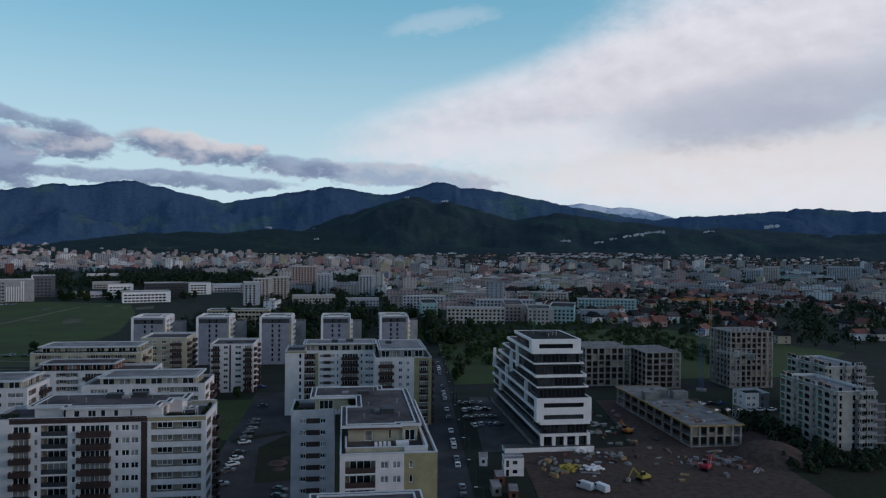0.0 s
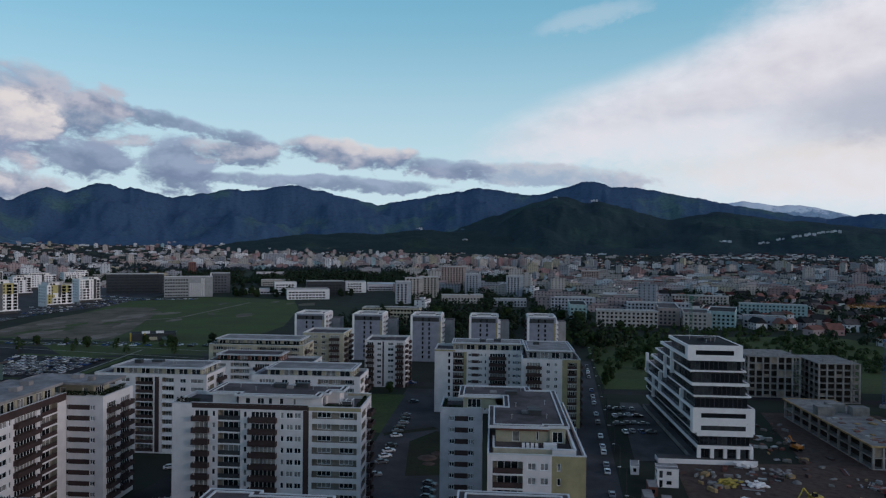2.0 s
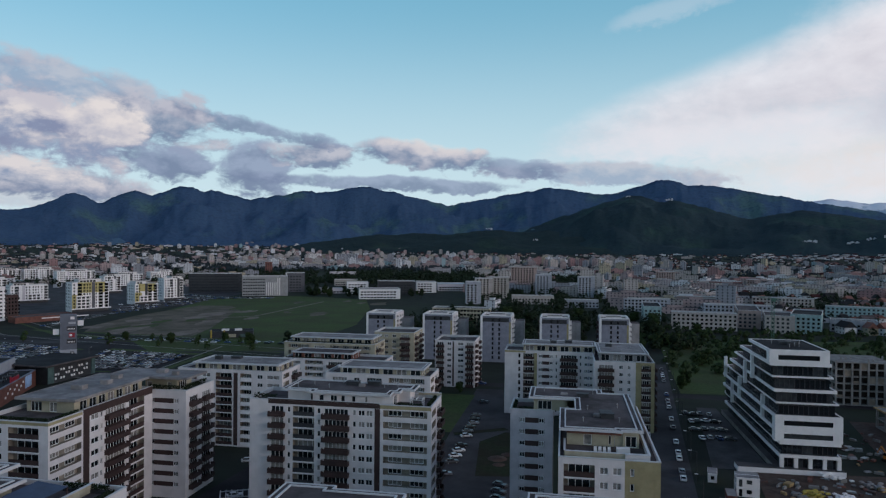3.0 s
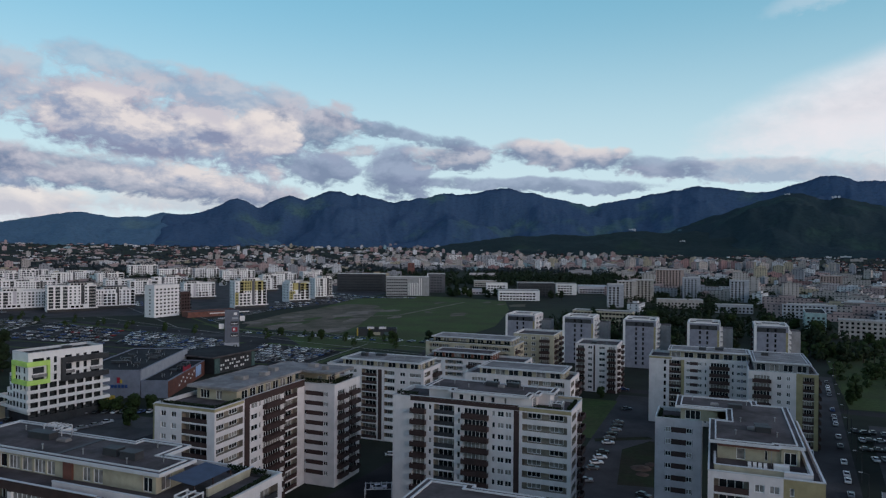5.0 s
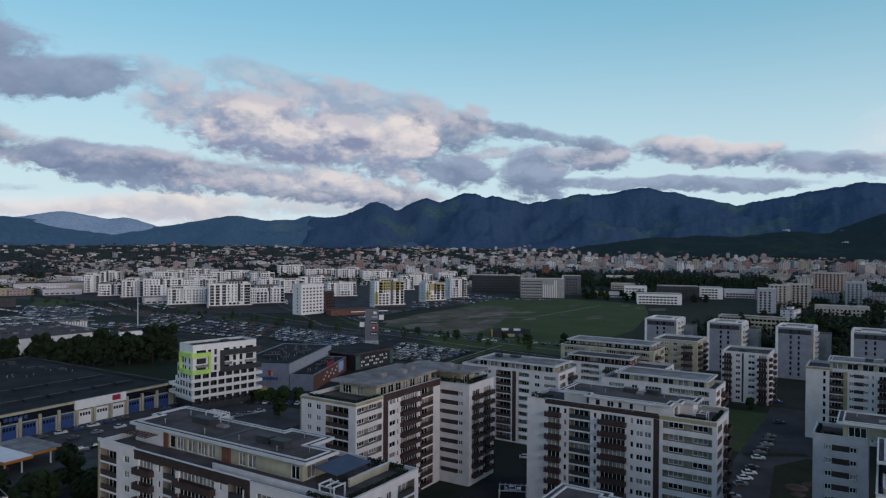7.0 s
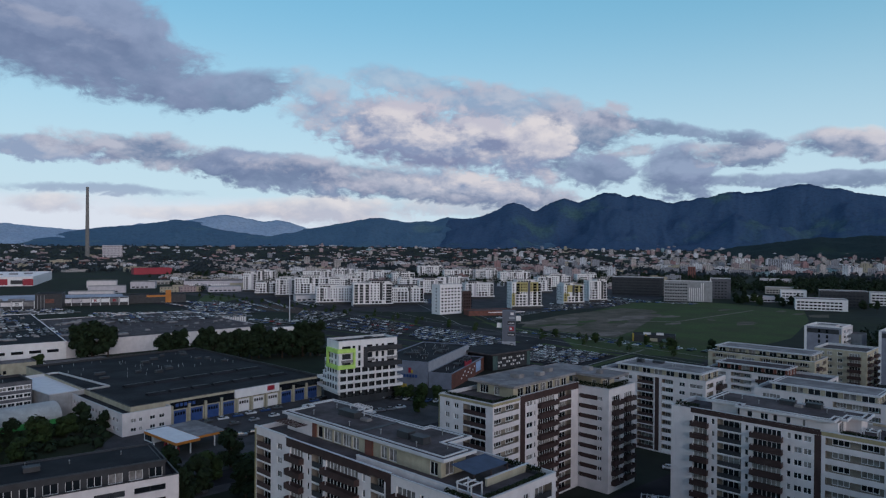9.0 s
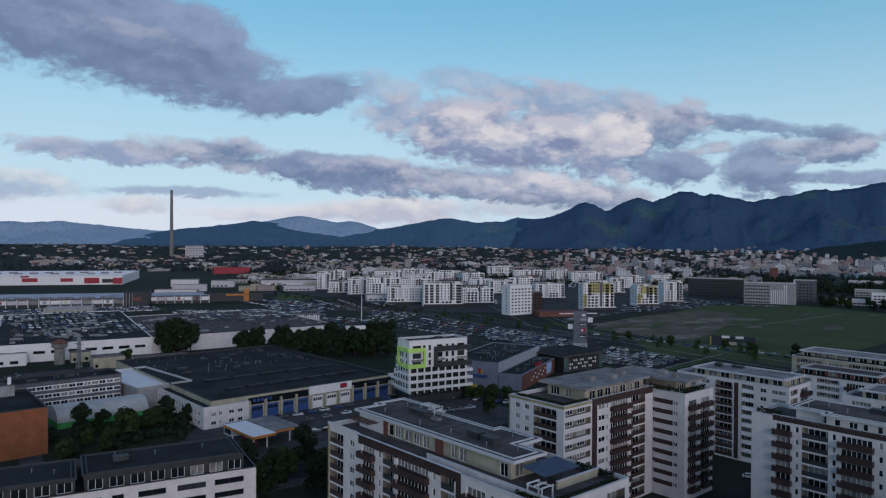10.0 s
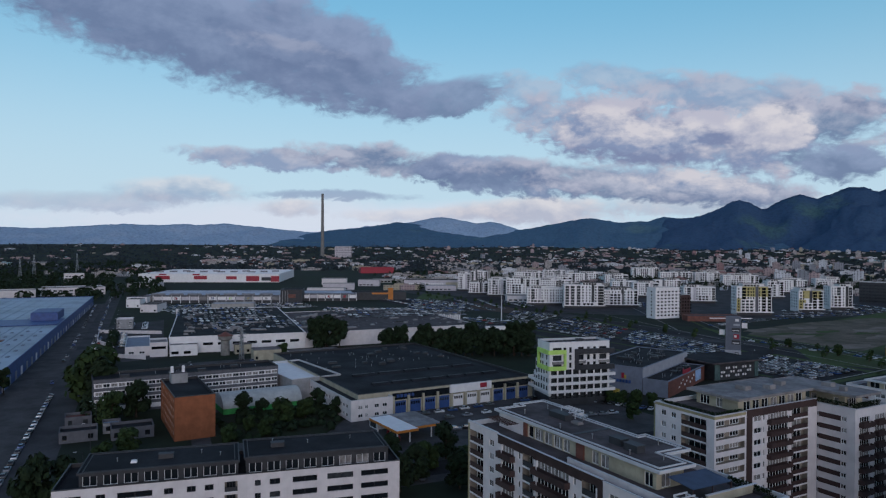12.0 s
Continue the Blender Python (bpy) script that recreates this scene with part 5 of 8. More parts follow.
sack_pile(80, 226, CLEAN, "white", 3, 20, 3.4)
sack_pile(88, 218, PALEROOF, "pale grey", 4, 24, 4.0)
excavator(112, 203, 40, RED)
excavator(88, 196, 200, YELLOW)
excavator(104, 246, 110, ORANGE)


def tower_crane(name, label, x, y, h, material, jib, turn, counter=12.0):
    root = thing(name, label, "crane", (x, y, 0), turn)
    foot = Shape(CONCRETE)
    foot.loft([(-2.4, 2.4, -2.4, 2.4, 0), (-2.2, 2.2, -2.2, 2.2, 0.9)], CONCRETE)
    part("base", foot, root)

    def lattice(a, b, w, bays):
        s = Shape(material)
        a, b = Vector(a), Vector(b)
        way = (b - a).normalized()
        p = way.orthogonal().normalized()
        q = way.cross(p)
        corners = [(p + q) * w / 2, (p - q) * w / 2, (-p - q) * w / 2, (q - p) * w / 2]
        for c in corners:
            s.tube(a + c, b + c, 0.09, 0.09, material, 4)
        for n in range(bays):
            u, v = a + (b - a) * n / bays, a + (b - a) * (n + 1) / bays
            for i in range(4):
                s.tube(u + corners[i], v + corners[(i + 1) % 4], 0.05, 0.05, material, 4, False)
        return s
    part("mast", lattice((0, 0, 0.9), (0, 0, h), 1.6, int(h / 1.8)), root)
    part("jib", lattice((0, 0, h + 1), (jib, 0, h + 1), 1.2, int(jib / 1.8)), root)
    part("counter_jib", lattice((0, 0, h + 1), (-counter, 0, h + 1), 1.2, int(counter / 1.8)), root)
    cab = Shape(material)
    cab.loft([(-0.8, 0.8, -1.4, 1.0, h - 0.6), (-0.8, 0.8, -1.6, 1.0, h + 1.6)], material)
    part("cab", cab, root)
    w = Shape(CONCRETE)
    w.loft([(-counter - 1.0, -counter + 1.6, -0.9, 0.9, h - 1.2), (-counter - 1.0, -counter + 1.6, -0.9, 0.9, h + 1.0)], CONCRETE)
    part("counterweight", w, root)
    return root


CRANEBLUE = mat("blue_crane_paint", (0.05, 0.12, 0.28), 0.5)
CRANEYELLOW = mat("orange_crane_paint", (0.45, 0.2, 0.03), 0.5)
CRANEGREEN = mat("green_crane_paint", (0.06, 0.16, 0.12), 0.5)
tower_crane("tower_crane", "blue tower crane mast on the building site", 171, 316, 28, CRANEBLUE, 9, 60, 6)
tower_crane("tower_crane", "orange tower crane behind the unfinished tower", 273, 492, 29, CRANEYELLOW, 14, 8, 36)
tower_crane("tower_crane", "grey tower crane mast beside the podium", 142.5, 238, 30, STEEL, 7, 140, 5)
tower_crane("tower_crane", "green tower crane behind the office building", 137, 495, 33, CRANEGREEN, 22, 100, 10)

# white and grey estate beyond the site
SCREEN = mat("green_balcony_screen", (0.05, 0.16, 0.12), 0.5, var=0.2)
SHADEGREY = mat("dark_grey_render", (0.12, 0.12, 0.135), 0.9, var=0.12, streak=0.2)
SAND = mat("cream_render", (0.35, 0.33, 0.31), 0.9, var=0.12, streak=0.25)
for n, (x, y, w, d, top) in enumerate(((167.5, 217, 14.5, 32, 19.8), (199.0, 264, 17, 27, 19.6))):
    root = block("apartment_block", "cream panel block with grey end bays and green balcony screens", x, y, w, d, top, 8, 2.75, 0.3,
                 [(0.6, 1.5, "hole"), (5.6, 6.6, "hole"), (7.4, 9.6, "balc", SAND), (w * 0.6 + 1.0, w * 0.6 + 1.8, "hole"), (w - 4.4, w - 0.4, "balc", GREYWALL)], (),
                 [(d * q / 9 + 0.5, d * q / 9 + 2.9, ("log", "hole", "balc")[q % 3], (SCREEN, None, SAND)[q % 3]) for q in range(9)], walls=SAND, group="cream panel blocks",
                 zones=[(w * 0.42, w, 0, top - 2.0, SHADEGREY)], roof=PALEROOF)
    s = Shape(SHADEGREY)
    s.loft([(w + 0.02, w + 6.0, 3.0, 15.0, 0.0), (w + 0.02, w + 6.0, 3.0, 15.0, top - 4.6)], SHADEGREY, ROOF)
    part("side_wing", s, root, label="dark grey side wing")
    for q in range(6):
        s = Shape(PALEROOF)
        s.loft([(w + 0.6, w + 6.3, 2.2, 3.0, 1.4 + 2.75 * q), (w + 0.6, w + 6.3, 2.2, 3.0, 1.8 + 2.75 * q)], PALEROOF)
        part("balcony_edge", s, root)
    for q in range(4):
        s = Shape(SAND)
        s.loft([(2.4 + q * 2.4, 4.0 + q * 2.4, 5.0 + 6 * q, 7.4 + 6 * q, top), (2.4 + q * 2.4, 4.0 + q * 2.4, 5.0 + 6 * q, 7.4 + 6 * q, top + 0.9)], PALEROOF)
        part("roof_box", s, root)
low = block("site_office", "small white and grey two-storey building", 170.7, 277.6, 11, 10, 6.0, 2, 2.8, 0.3, [(0.8, 2.2, "win"), (3.2, 4.6, "win"), (7.2, 8.4, "hole")], left=[(1, 3, "hole"), (5, 7, "win")], walls=WHITE, roof=DARKROOF, zones=[(6.2, 11, 0, 6.9, SHADEGREY)])


# ---- the white block with green frames ----
W, D = 12.0, 29.0
G_L0, G_L1 = (15.3, 17.0), (22.3, 24.0)  # lower and upper bar of the coloured frames
g = block("apartment_block", "new white apartment block with lime green and black frames", -250.2, 187.0, W, D, 26.5, 7, 3.3, 2.8,
          [(a, a + 1.1, "tall", None, (4, 6)) for a in (2.6, 4.8, 8.6)] + [(a, a + 1.2, "tall", None, (1, 4)) for a in (0.8, 3.4, 6.0, 8.8)],
          [(a, b, "slab", None, (4, 7)) for a, b in ((1.6, 5.8), (6.6, 8.0), (9.4, 10.6), (13.6, 16.4), (18.0, 19.4), (21.0, 22.4), (24.0, 27.6))] + [(0.8 + 3.5 * q, 3.5 + 3.5 * q, "deep", None, (0, 4)) for q in range(8)],
          walls=CLEAN, cap=TRIM, frame=DARKFRAME, roof=DARKROOF, turn=-12, zones=[(0, W, 0, 4.2, CHARCOAL)], rzones=[(0, D, 0, 4.2, CHARCOAL)])
s = Shape(LIME)
for z0, z1 in (G_L0, G_L1):
    s.loft([(1.4, W + 1.0, -1.0, 0.0, z0), (1.4, W + 1.0, -1.0, 0.0, z1)], LIME)
    s.loft([(W, W + 1.0, 0.0, 7.6, z0), (W, W + 1.0, 0.0, 7.6, z1)], LIME)
z0, z1 = G_L0[1], G_L1[0]
s.loft([(1.4, 2.4, -1.0, 0.0, z0), (1.4, 2.4, -1.0, 0.0, z1)], LIME)
s.loft([(W, W + 1.0, 6.6, 7.6, z0), (W, W + 1.0, 6.6, 7.6, z1)], LIME)
part("lime_frame", s, g, label="projecting lime green frame")
s = Shape(CHARCOAL)
for a, b in (G_L0, G_L1):
    s.loft([(W, W + 1.5, 12.0, D + 1.8, a - 0.2), (W, W + 1.5, 12.0, D + 1.8, b + 0.2)], CHARCOAL)
s.loft([(W, W + 1.5, 12.0, 13.3, z0 + 0.2), (W, W + 1.5, 12.0, 13.3, z1 - 0.2)], CHARCOAL)
part("black_frame", s, g, label="projecting black frame")
for y0, y1 in ((1.2, 6.4), (13.6, 17.0), (23.6, 28.6)):
    s = Shape(PALEROOF)
    s.tray(W - 0.4, W + 0.95, y0, y1, 18.0, 19.1, 18.2, 0.08, PALEROOF, CONCRETE, CLEAN)
    part("balcony", s, g)
for z, x0, y0 in ((6.1, -6.8, -1.6), (9.4, -6.8, -1.6), (12.7, 9.0, -1.6)):
    s = Shape(CLEAN)
    s.tray(x0, W + 2.2, y0, D + 1.8, z - 0.3, z + 1.0, z, 0.12, CLEAN, CONCRETE, CLEAN)
    part("balcony", s, g, label="long white wrap-round balcony")
for x0, x1, z1 in ((-2.2, 0.0, 22.0), (-4.2, -2.2, 18.4), (-6.2, -4.2, 12.6)):
    s = Shape(CLEAN)
    s.facade((x0, 1.0), (1, 0), x1 - x0, 3.6, z1, [(0.5, 1.5, z, z + 2.0, 0.3, DARKGLASS) for z in (5.4, 8.6, 11.8, 15.0, 18.2) if z + 2.4 < z1], CLEAN)
    s.facade((x1, 1.0), (0, 1), D - 1.5, 3.6, z1, [], CLEAN)
    s.facade((x1, D - 0.5), (-1, 0), x1 - x0, 3.6, z1, [], CLEAN)
    s.facade((x0, D - 0.5), (0, -1), D - 1.5, 3.6, z1, [], CLEAN)
    s.face([(x0, 1.0, z1 - 0.8), (x1, 1.0, z1 - 0.8), (x1, D - 0.5, z1 - 0.8), (x0, D - 0.5, z1 - 0.8)], ROOF)
    part("terrace_wing", s, g)
s = Shape(CHARCOAL)
s.loft([(-6.0, 0.0, 1.4, D - 1.0, 0.0), (-6.0, 0.0, 1.4, D - 1.0, 3.6)], CHARCOAL)
part("base", s, g)
rooftop(g, 2, 10, 4, 26, 26.5, 71, 3)

# ---- the low white block with dark roofs ----
p = block("apartment_block", "long white apartment block with charcoal top floor and dark roof", -177.6, -1.5, 80, 20, 13.1, 4, 3.15, 0.5,
          [(2.0, 6.0, "win"), (9.0, 11.0, "win"), (13.5, 21.0, "win"), (23.5, 25.5, "win"), (28.5, 30.5, "win"), (32.5, 34.5, "win"), (37, 40, "log", CHARCOAL),
           (44, 45.4, "win"), (47.5, 50, "win"), (53, 59, "win"), (61.5, 68, "win"), (70, 77, "win")],
          [(3, 6, "win"), (9, 14, "balc", CHARCOAL)], walls=WHITE, frame=DARKFRAME, turn=78.3, cap=DARKFRAME, roof=DARKROOF)
z = penthouse(p, 5.0, 40.2, 3.2, 18.5, 13.1, 3.0, over=(0.5, 0.3, 0.5, 0.5), walls=CHARCOAL, under=CHARCOAL, roof=DARKROOF, rim=CHARCOAL)
rooftop(p, 6, 40, 5, 17, z, 81, 1)
z = penthouse(p, 42.0, 77.5, 2.8, 18.5, 13.1, 3.6, over=(0.5, 0.3, 0.5, 0.5), walls=CHARCOAL, under=CHARCOAL, roof=DARKROOF, rim=CHARCOAL)
rooftop(p, 43, 77, 5, 17, z, 82, 1)
for x, y in ((16, 9), (57, 8)):
    s = Shape(CLEAN)
    s.loft([(x - 0.8, x + 0.8, y - 0.8, y + 0.8, 16.3), (x - 0.6, x + 0.6, y - 0.6, y + 0.6, 16.9)], CLEAN)
    part("skylight", s, p)

# ---- workshops and old factory ----
bk = block("brick_building", "orange-rendered five-storey block with a blank end wall", -257.0, 35.4, 13.8, 37, 14.6, 5, 2.8, 0.6, (), (), [(2 + 3.4 * q, 3.6 + 3.4 * q, "win") for q in range(10)],
           walls=BRICK, turn=90, cap=DARKFRAME, roof=DARKROOF)
s = Shape(CONCRETE)
s.loft([(3, 9, 30, 36, 14.6), (3, 9, 30, 36, 18.4)], GREYWALL, ROOF)
part("stair_head", s, bk)
for x in (3.6, 7.8):
    s = Shape(CLEAN)
    s.lathe(x, 33, [(0.6, 18.4), (0.6, 20.6), (0.45, 20.9)], CLEAN, 8)
    part("chimney", s, bk)
fac = block("factory_building", "old grey factory block with long rows of white windows", -311, 12, 75, 17, 13.2, 4, 3.2, 0.3,
            [(0.8 + 2.85 * q, 3.35 + 2.85 * q, "win", None, (1, 4)) for q in range(26)], [(2, 4, "win"), (7, 9, "win"), (12, 14, "win")], walls=SHADEGREY, turn=90, roof=DARKROOF, cap=DARKFRAME,
            zones=[(0.4, 74.6, 3.2 * q + 1.0, 3.2 * q + 2.9, CLEAN) for q in range(4)])
rooftop(fac, 4, 70, 3, 14, 13.2, 91, 3)
hall = block("workshop_hall", "long dark-roofed workshop hall with blue bay doors", -257, 104, 86, 118, 8.6, 1, 5.0, 0.2, (), (), [(6 + 8 * q, 11 + 8 * q, "win") for q in range(13)], walls=BEIGE, turn=90.8, roof=DARKROOF, cap=DARKFRAME,
             zones=[(15.0, 85.2, 5.6, 8.4, DARKGLASS)])
for q in range(10):
    x = 15.5 + q * 6.9
    s = Shape(BLUE)
    m = CLEAN if q in (4, 5, 6) else BLUE
    s.facade((x + 0.8, -0.12), (1, 0), 4.9, 0.1, 5.2, [(0.4 + 1.1 * c, 1.2 + 1.1 * c, 3.2, 4.4, 0.05, DARKGLASS) for c in range(4)], m, sides=m)
    part("bay_door", s, hall, label="white bay door" if m is CLEAN else "blue bay door")
    s = Shape(YELLOW)
    s.loft([(x - 0.5, x + 0.4, -0.7, 0.0, 0), (x - 0.5, x + 0.4, -0.7, 0.0, 7.2)], BEIGE)
    part("pier", s, hall)
s = Shape(CLEAN)
s.loft([(42, 63, -0.9, -0.1, 6.0), (42, 63, -0.9, -0.1, 9.4)], CLEAN)
part("sign_board", s, hall, label="white sign board with a red mark")
s = Shape(RED)
s.loft([(57, 60.5, -1.0, -0.9, 7.0), (57, 60.5, -1.0, -0.9, 9.0)], RED)
part("sign_mark", s, hall)
s = Shape(BLUE)
for c in range(5):
    s.loft([(17 + c * 1.7, 18.2 + c * 1.7, -0.25, -0.05, 6.6), (17 + c * 1.7, 18.2 + c * 1.7, -0.25, -0.05, 7.8)], BLUE)
part("sign_letters", s, hall, label="blue sign bars")
for row, n in ((16, 7), (38, 5)):
    for q in range(n):
        s = Shape(DARKGLASS)
        x = 14 + q * (66 / n)
        s.loft([(x, x + 66 / n - 1, row, row + 4, 8.6), (x, x + 66 / n - 2, row + 1.6, row + 2.4, 9.6)], DARKROOF, DARKFRAME)
        part("roof_light", s, hall)
rooftop(hall, 6, 80, 60, 112, 8.6, 93, 14)
annex = block("workshop_annex", "low white workshop annex with small windows", -253, 99.5, 18, 62, 7.4, 2, 3.3, 0.4, [(3, 5, "win"), (6, 7.2, "win"), (10, 12, "win"), (13.5, 15.5, "win")], (), [(2 + 3.2 * q, 4 + 3.2 * q, "win") for q in range(18)], turn=91, roof=DARKROOF)
block("storage_hall", "small hall with a pale sheet-metal roof", -300, 90, 24, 48, 8.4, 1, 3.0, 0.3, (), (), [(3, 6, "win"), (10, 13, "win")], walls=GREYWALL, turn=96, roof=CLEAN)


def tent_hall():
    s = Shape(TENT)
    n = 14
    for i in range(n + 1):
        t = math.pi * i / n
        s.v.extend([(0.0, 7.5 - 7.5 * math.cos(t), 2.4 + 5.2 * math.sin(t)), (33.0, 7.5 - 7.5 * math.cos(t), 2.4 + 5.2 * math.sin(t))])
    for i in range(n):
        s.f.append((2 * i, 2 * i + 1, 2 * i + 3, 2 * i + 2))
        s.k.append(s.slot(TENT))
    s.f.append(tuple(2 * i for i in range(n + 1)))
    s.f.append(tuple(2 * i + 1 for i in reversed(range(n + 1))))
    s.k.extend([s.slot(TENT)] * 2)
    root = thing("sports_tent", "pale grey barrel-roofed sports tent over green walls", "tent", (-287, 58, 0), 92)
    part("canopy", s, root)
    w = Shape(GREENWALL)
    w.loft([(0, 33, 0, 15, 0), (0, 33, 0, 15, 2.4)], GREENWALL)
    part("wall", w, root, label="green lower wall")


TENT = mat("pale_tent_fabric", (0.42, 0.43, 0.42), 0.8, var=0.12, streak=0.2)
GREENWALL = mat("bright_green_tarpaulin", (0.05, 0.3, 0.07), 0.7, var=0.15)
tent_hall()


def filling_station():
    root = thing("filling_station", "filling station with a white canopy edged in orange", "filling station", (-236, 100, 0), 3)
    s = Shape(CLEAN)
    s.loft([(0, 21.5, 0, 8.5, 4.6), (0, 21.5, 0, 8.5, 5.5)], ORANGE, CLEAN)
    part("canopy", s, root)
    s = Shape(CLEAN)
    s.loft([(-2, 18.5, 9.2, 20, 4.4), (-2, 18.5, 9.2, 20, 5.2)], ORANGE, PALEROOF)
    part("canopy", s, root)
    for x, y in ((3, 2), (18, 2), (3, 7), (18, 7), (2, 17), (16, 17)):
        c = Shape(CLEAN)
        c.lathe(x, y, [(0.25, 0), (0.25, 4.5)], CLEAN, 8)
        part("column", c, root)
    for x in (6, 14):
        c = Shape(STEEL)
        c.loft([(x, x + 1.0, 4, 4.8, 0), (x, x + 1.0, 4, 4.8, 1.2), (x + 0.1, x + 0.9, 4.1, 4.7, 1.9)], RED)
        part("pump", c, root, label="red fuel pump")
    k = Shape(CLEAN)
    k.facade((-8, 4), (1, 0), 6, 0, 3.6, [(0.5, 5.5, 0.4, 2.6, 0.15, DARKGLASS)], CLEAN)
    k.loft([(-8, -2, 4.3, 13, 0), (-8, -2, 4.3, 13, 3.6)], CLEAN, PALEROOF)
    part("kiosk", k, root)


filling_station()

# ---- shopping district ----


def ribbed_hall(name, label, x, y, turn, w, d, h, wall, roof, stripe=None, step=6.0, bars=()):
    """A big flat shed with raised roof ribs; bars: coloured panels along its front."""
    root = thing(name, label, "building", (x, y, 0), turn)
    s = Shape(wall)
    s.facade((0, 0), (1, 0), w, 0, h, [(2 + 9 * q, 8 + 9 * q, h * 0.45, h * 0.62, 0.1, DARKGLASS) for q in range(int(w / 9))] if stripe is None else [], wall, [(0, w, 0, h * 0.35, stripe)] if stripe else [])
    s.facade((w, 0), (0, 1), d, 0, h, [], wall)
    s.facade((w, d), (-1, 0), w, 0, h, [], wall)
    s.facade((0, d), (0, -1), d, 0, h, [], wall)
    part("wall", s, root)
    r = Shape(roof)
    r.tray(-0.2, w + 0.2, -0.2, d + 0.2, h - 0.1, h + 0.5, h + 0.1, 0.5, wall, roof)
    part("roof", r, root)
    for q in range(1, int(d / step)):
        b = Shape(roof)
        b.loft([(1.5, w - 1.5, q * step - 0.35, q * step + 0.35, h + 0.1), (1.5, w - 1.5, q * step - 0.1, q * step + 0.1, h + 0.5)], roof)
        part("roof_rib", b, root)
    for a, b, z0, z1, m in bars:
        c = Shape(m)
        c.loft([(a, b, -0.4, 0.02, z0), (a, b, -0.4, 0.02, z1)], m)
        part("panel", c, root)
    return root


ribbed_hall("warehouse", "long pale blue-roofed warehouse with dark blue walls", -366, -24, 173.2, 480, 92, 9.5, BLUE, BLUEROOF, BLUE, 9.0)
m1 = ribbed_hall("shopping_mall", "large white shopping mall with a dark roof", -460, 60, 80, 84, 190, 10, CLEAN, DARKROOF, None, 400)
rooftop(m1, 4, 80, 8, 186, 10.1, 101, 22)
m2 = ribbed_hall("shopping_mall", "low shopping mall wing with a grey roof and rooftop plant", -446, 142, 86, 130, 140, 9.5, WHITE, ROOF, WHITE, 400)
rooftop(m2, 6, 124, 10, 130, 9.6, 102, 22)
SLATE = mat("slate_blue_panel", (0.17, 0.19, 0.25), 0.7, var=0.1)
COS24, SIN24 = math.cos(radians(24)), math.sin(radians(24))
PALESLATE = mat("pale_grey_panel", (0.33, 0.34, 0.38), 0.7, var=0.08)
PALEBLUE = mat("pale_blue_screen", (0.35, 0.5, 0.75), 0.4, var=0.2, scale=0.3)
m3 = ribbed_hall("supermarket", "slate-blue supermarket box with a bright logo shape", -262, 226, 24, 27.5, 64, 12.0, SLATE, DARKROOF, SLATE, 400,
                 [(13.5 + 1.5 * q, 14.5 + 1.5 * q, 4.6, 6.0, BLUE) for q in range(6)] + [(17.5, 18.7, 6.8, 9.2, RED), (18.8, 19.7, 6.6, 8.2, YELLOW)])
s = Shape(BLUEGREY)
s.loft([(27.5, 27.9, 0.4, 63.6, 7.6), (27.5, 27.9, 0.4, 63.6, 12.3)], PALESLATE)
part("upper_wall", s, m3, label="pale grey upper wall")
rooftop(m3, 4, 25, 8, 60, 12.1, 103, 12)
m4 = ribbed_hall("shop_wing", "low shop wing with a red-brown side wall and sign shapes", -262 + 27.9 * COS24, 226 + 27.9 * SIN24, 24, 11.6, 54, 7.3, SLATE, DARKROOF, SLATE, 400)
s = Shape(RUST)
s.loft([(11.62, 11.9, 0.3, 53.7, 0.1), (11.62, 11.9, 0.3, 53.7, 7.3)], RUST)
clad = part("cladding", s, m4, label="red-brown panel cladding")
for q in range(9):
    s = Shape(CLEAN)
    y, z = 14 + 2.7 * q, 2.4 + 1.3 * (q % 3)
    s.loft([(11.9, 12.05, y, y + 1.3, z), (11.9, 12.05, y, y + 1.3, z + 0.8)], CLEAN)
    part("sign_box", s, clad)
s = Shape(TRIM)
s.loft([(11.9, 12.2, 39, 47, 1.8), (11.9, 12.2, 39, 47, 7.0)], PALEBLUE, PALEBLUE)
part("screen", s, clad, label="pale blue advertising screen")
for q in range(6):
    s = Shape(RED)
    s.loft([(11.4, 11.7, 21 + 1.9 * q, 22.4 + 1.9 * q, 7.8), (11.4, 11.7, 21 + 1.9 * q, 22.4 + 1.9 * q, 9.6 if q else 10.4)], RED)
    part("sign_letter", s, m4, label="red sign bar")
rooftop(m4, 3, 9, 6, 50, 7.4, 104, 5)
for x, y, m in ((-249.5, 229.5, GREENWALL), (-244.5, 232.0, YELLOW)):
    s = Shape(m)
    s.loft([(0, 4.2, 0, 2.2, 0), (0, 4.2, 0, 2.2, 2.3), (0.1, 4.1, 0.1, 2.1, 2.3), (0.1, 4.1, 0.1, 2.1, 2.45)], m)
    thing("container", ("green" if m is GREENWALL else "yellow") + " steel waste container beside the supermarket", "container", (x - 1, y - 7, 0.04), 24, "", s.mesh("container"))
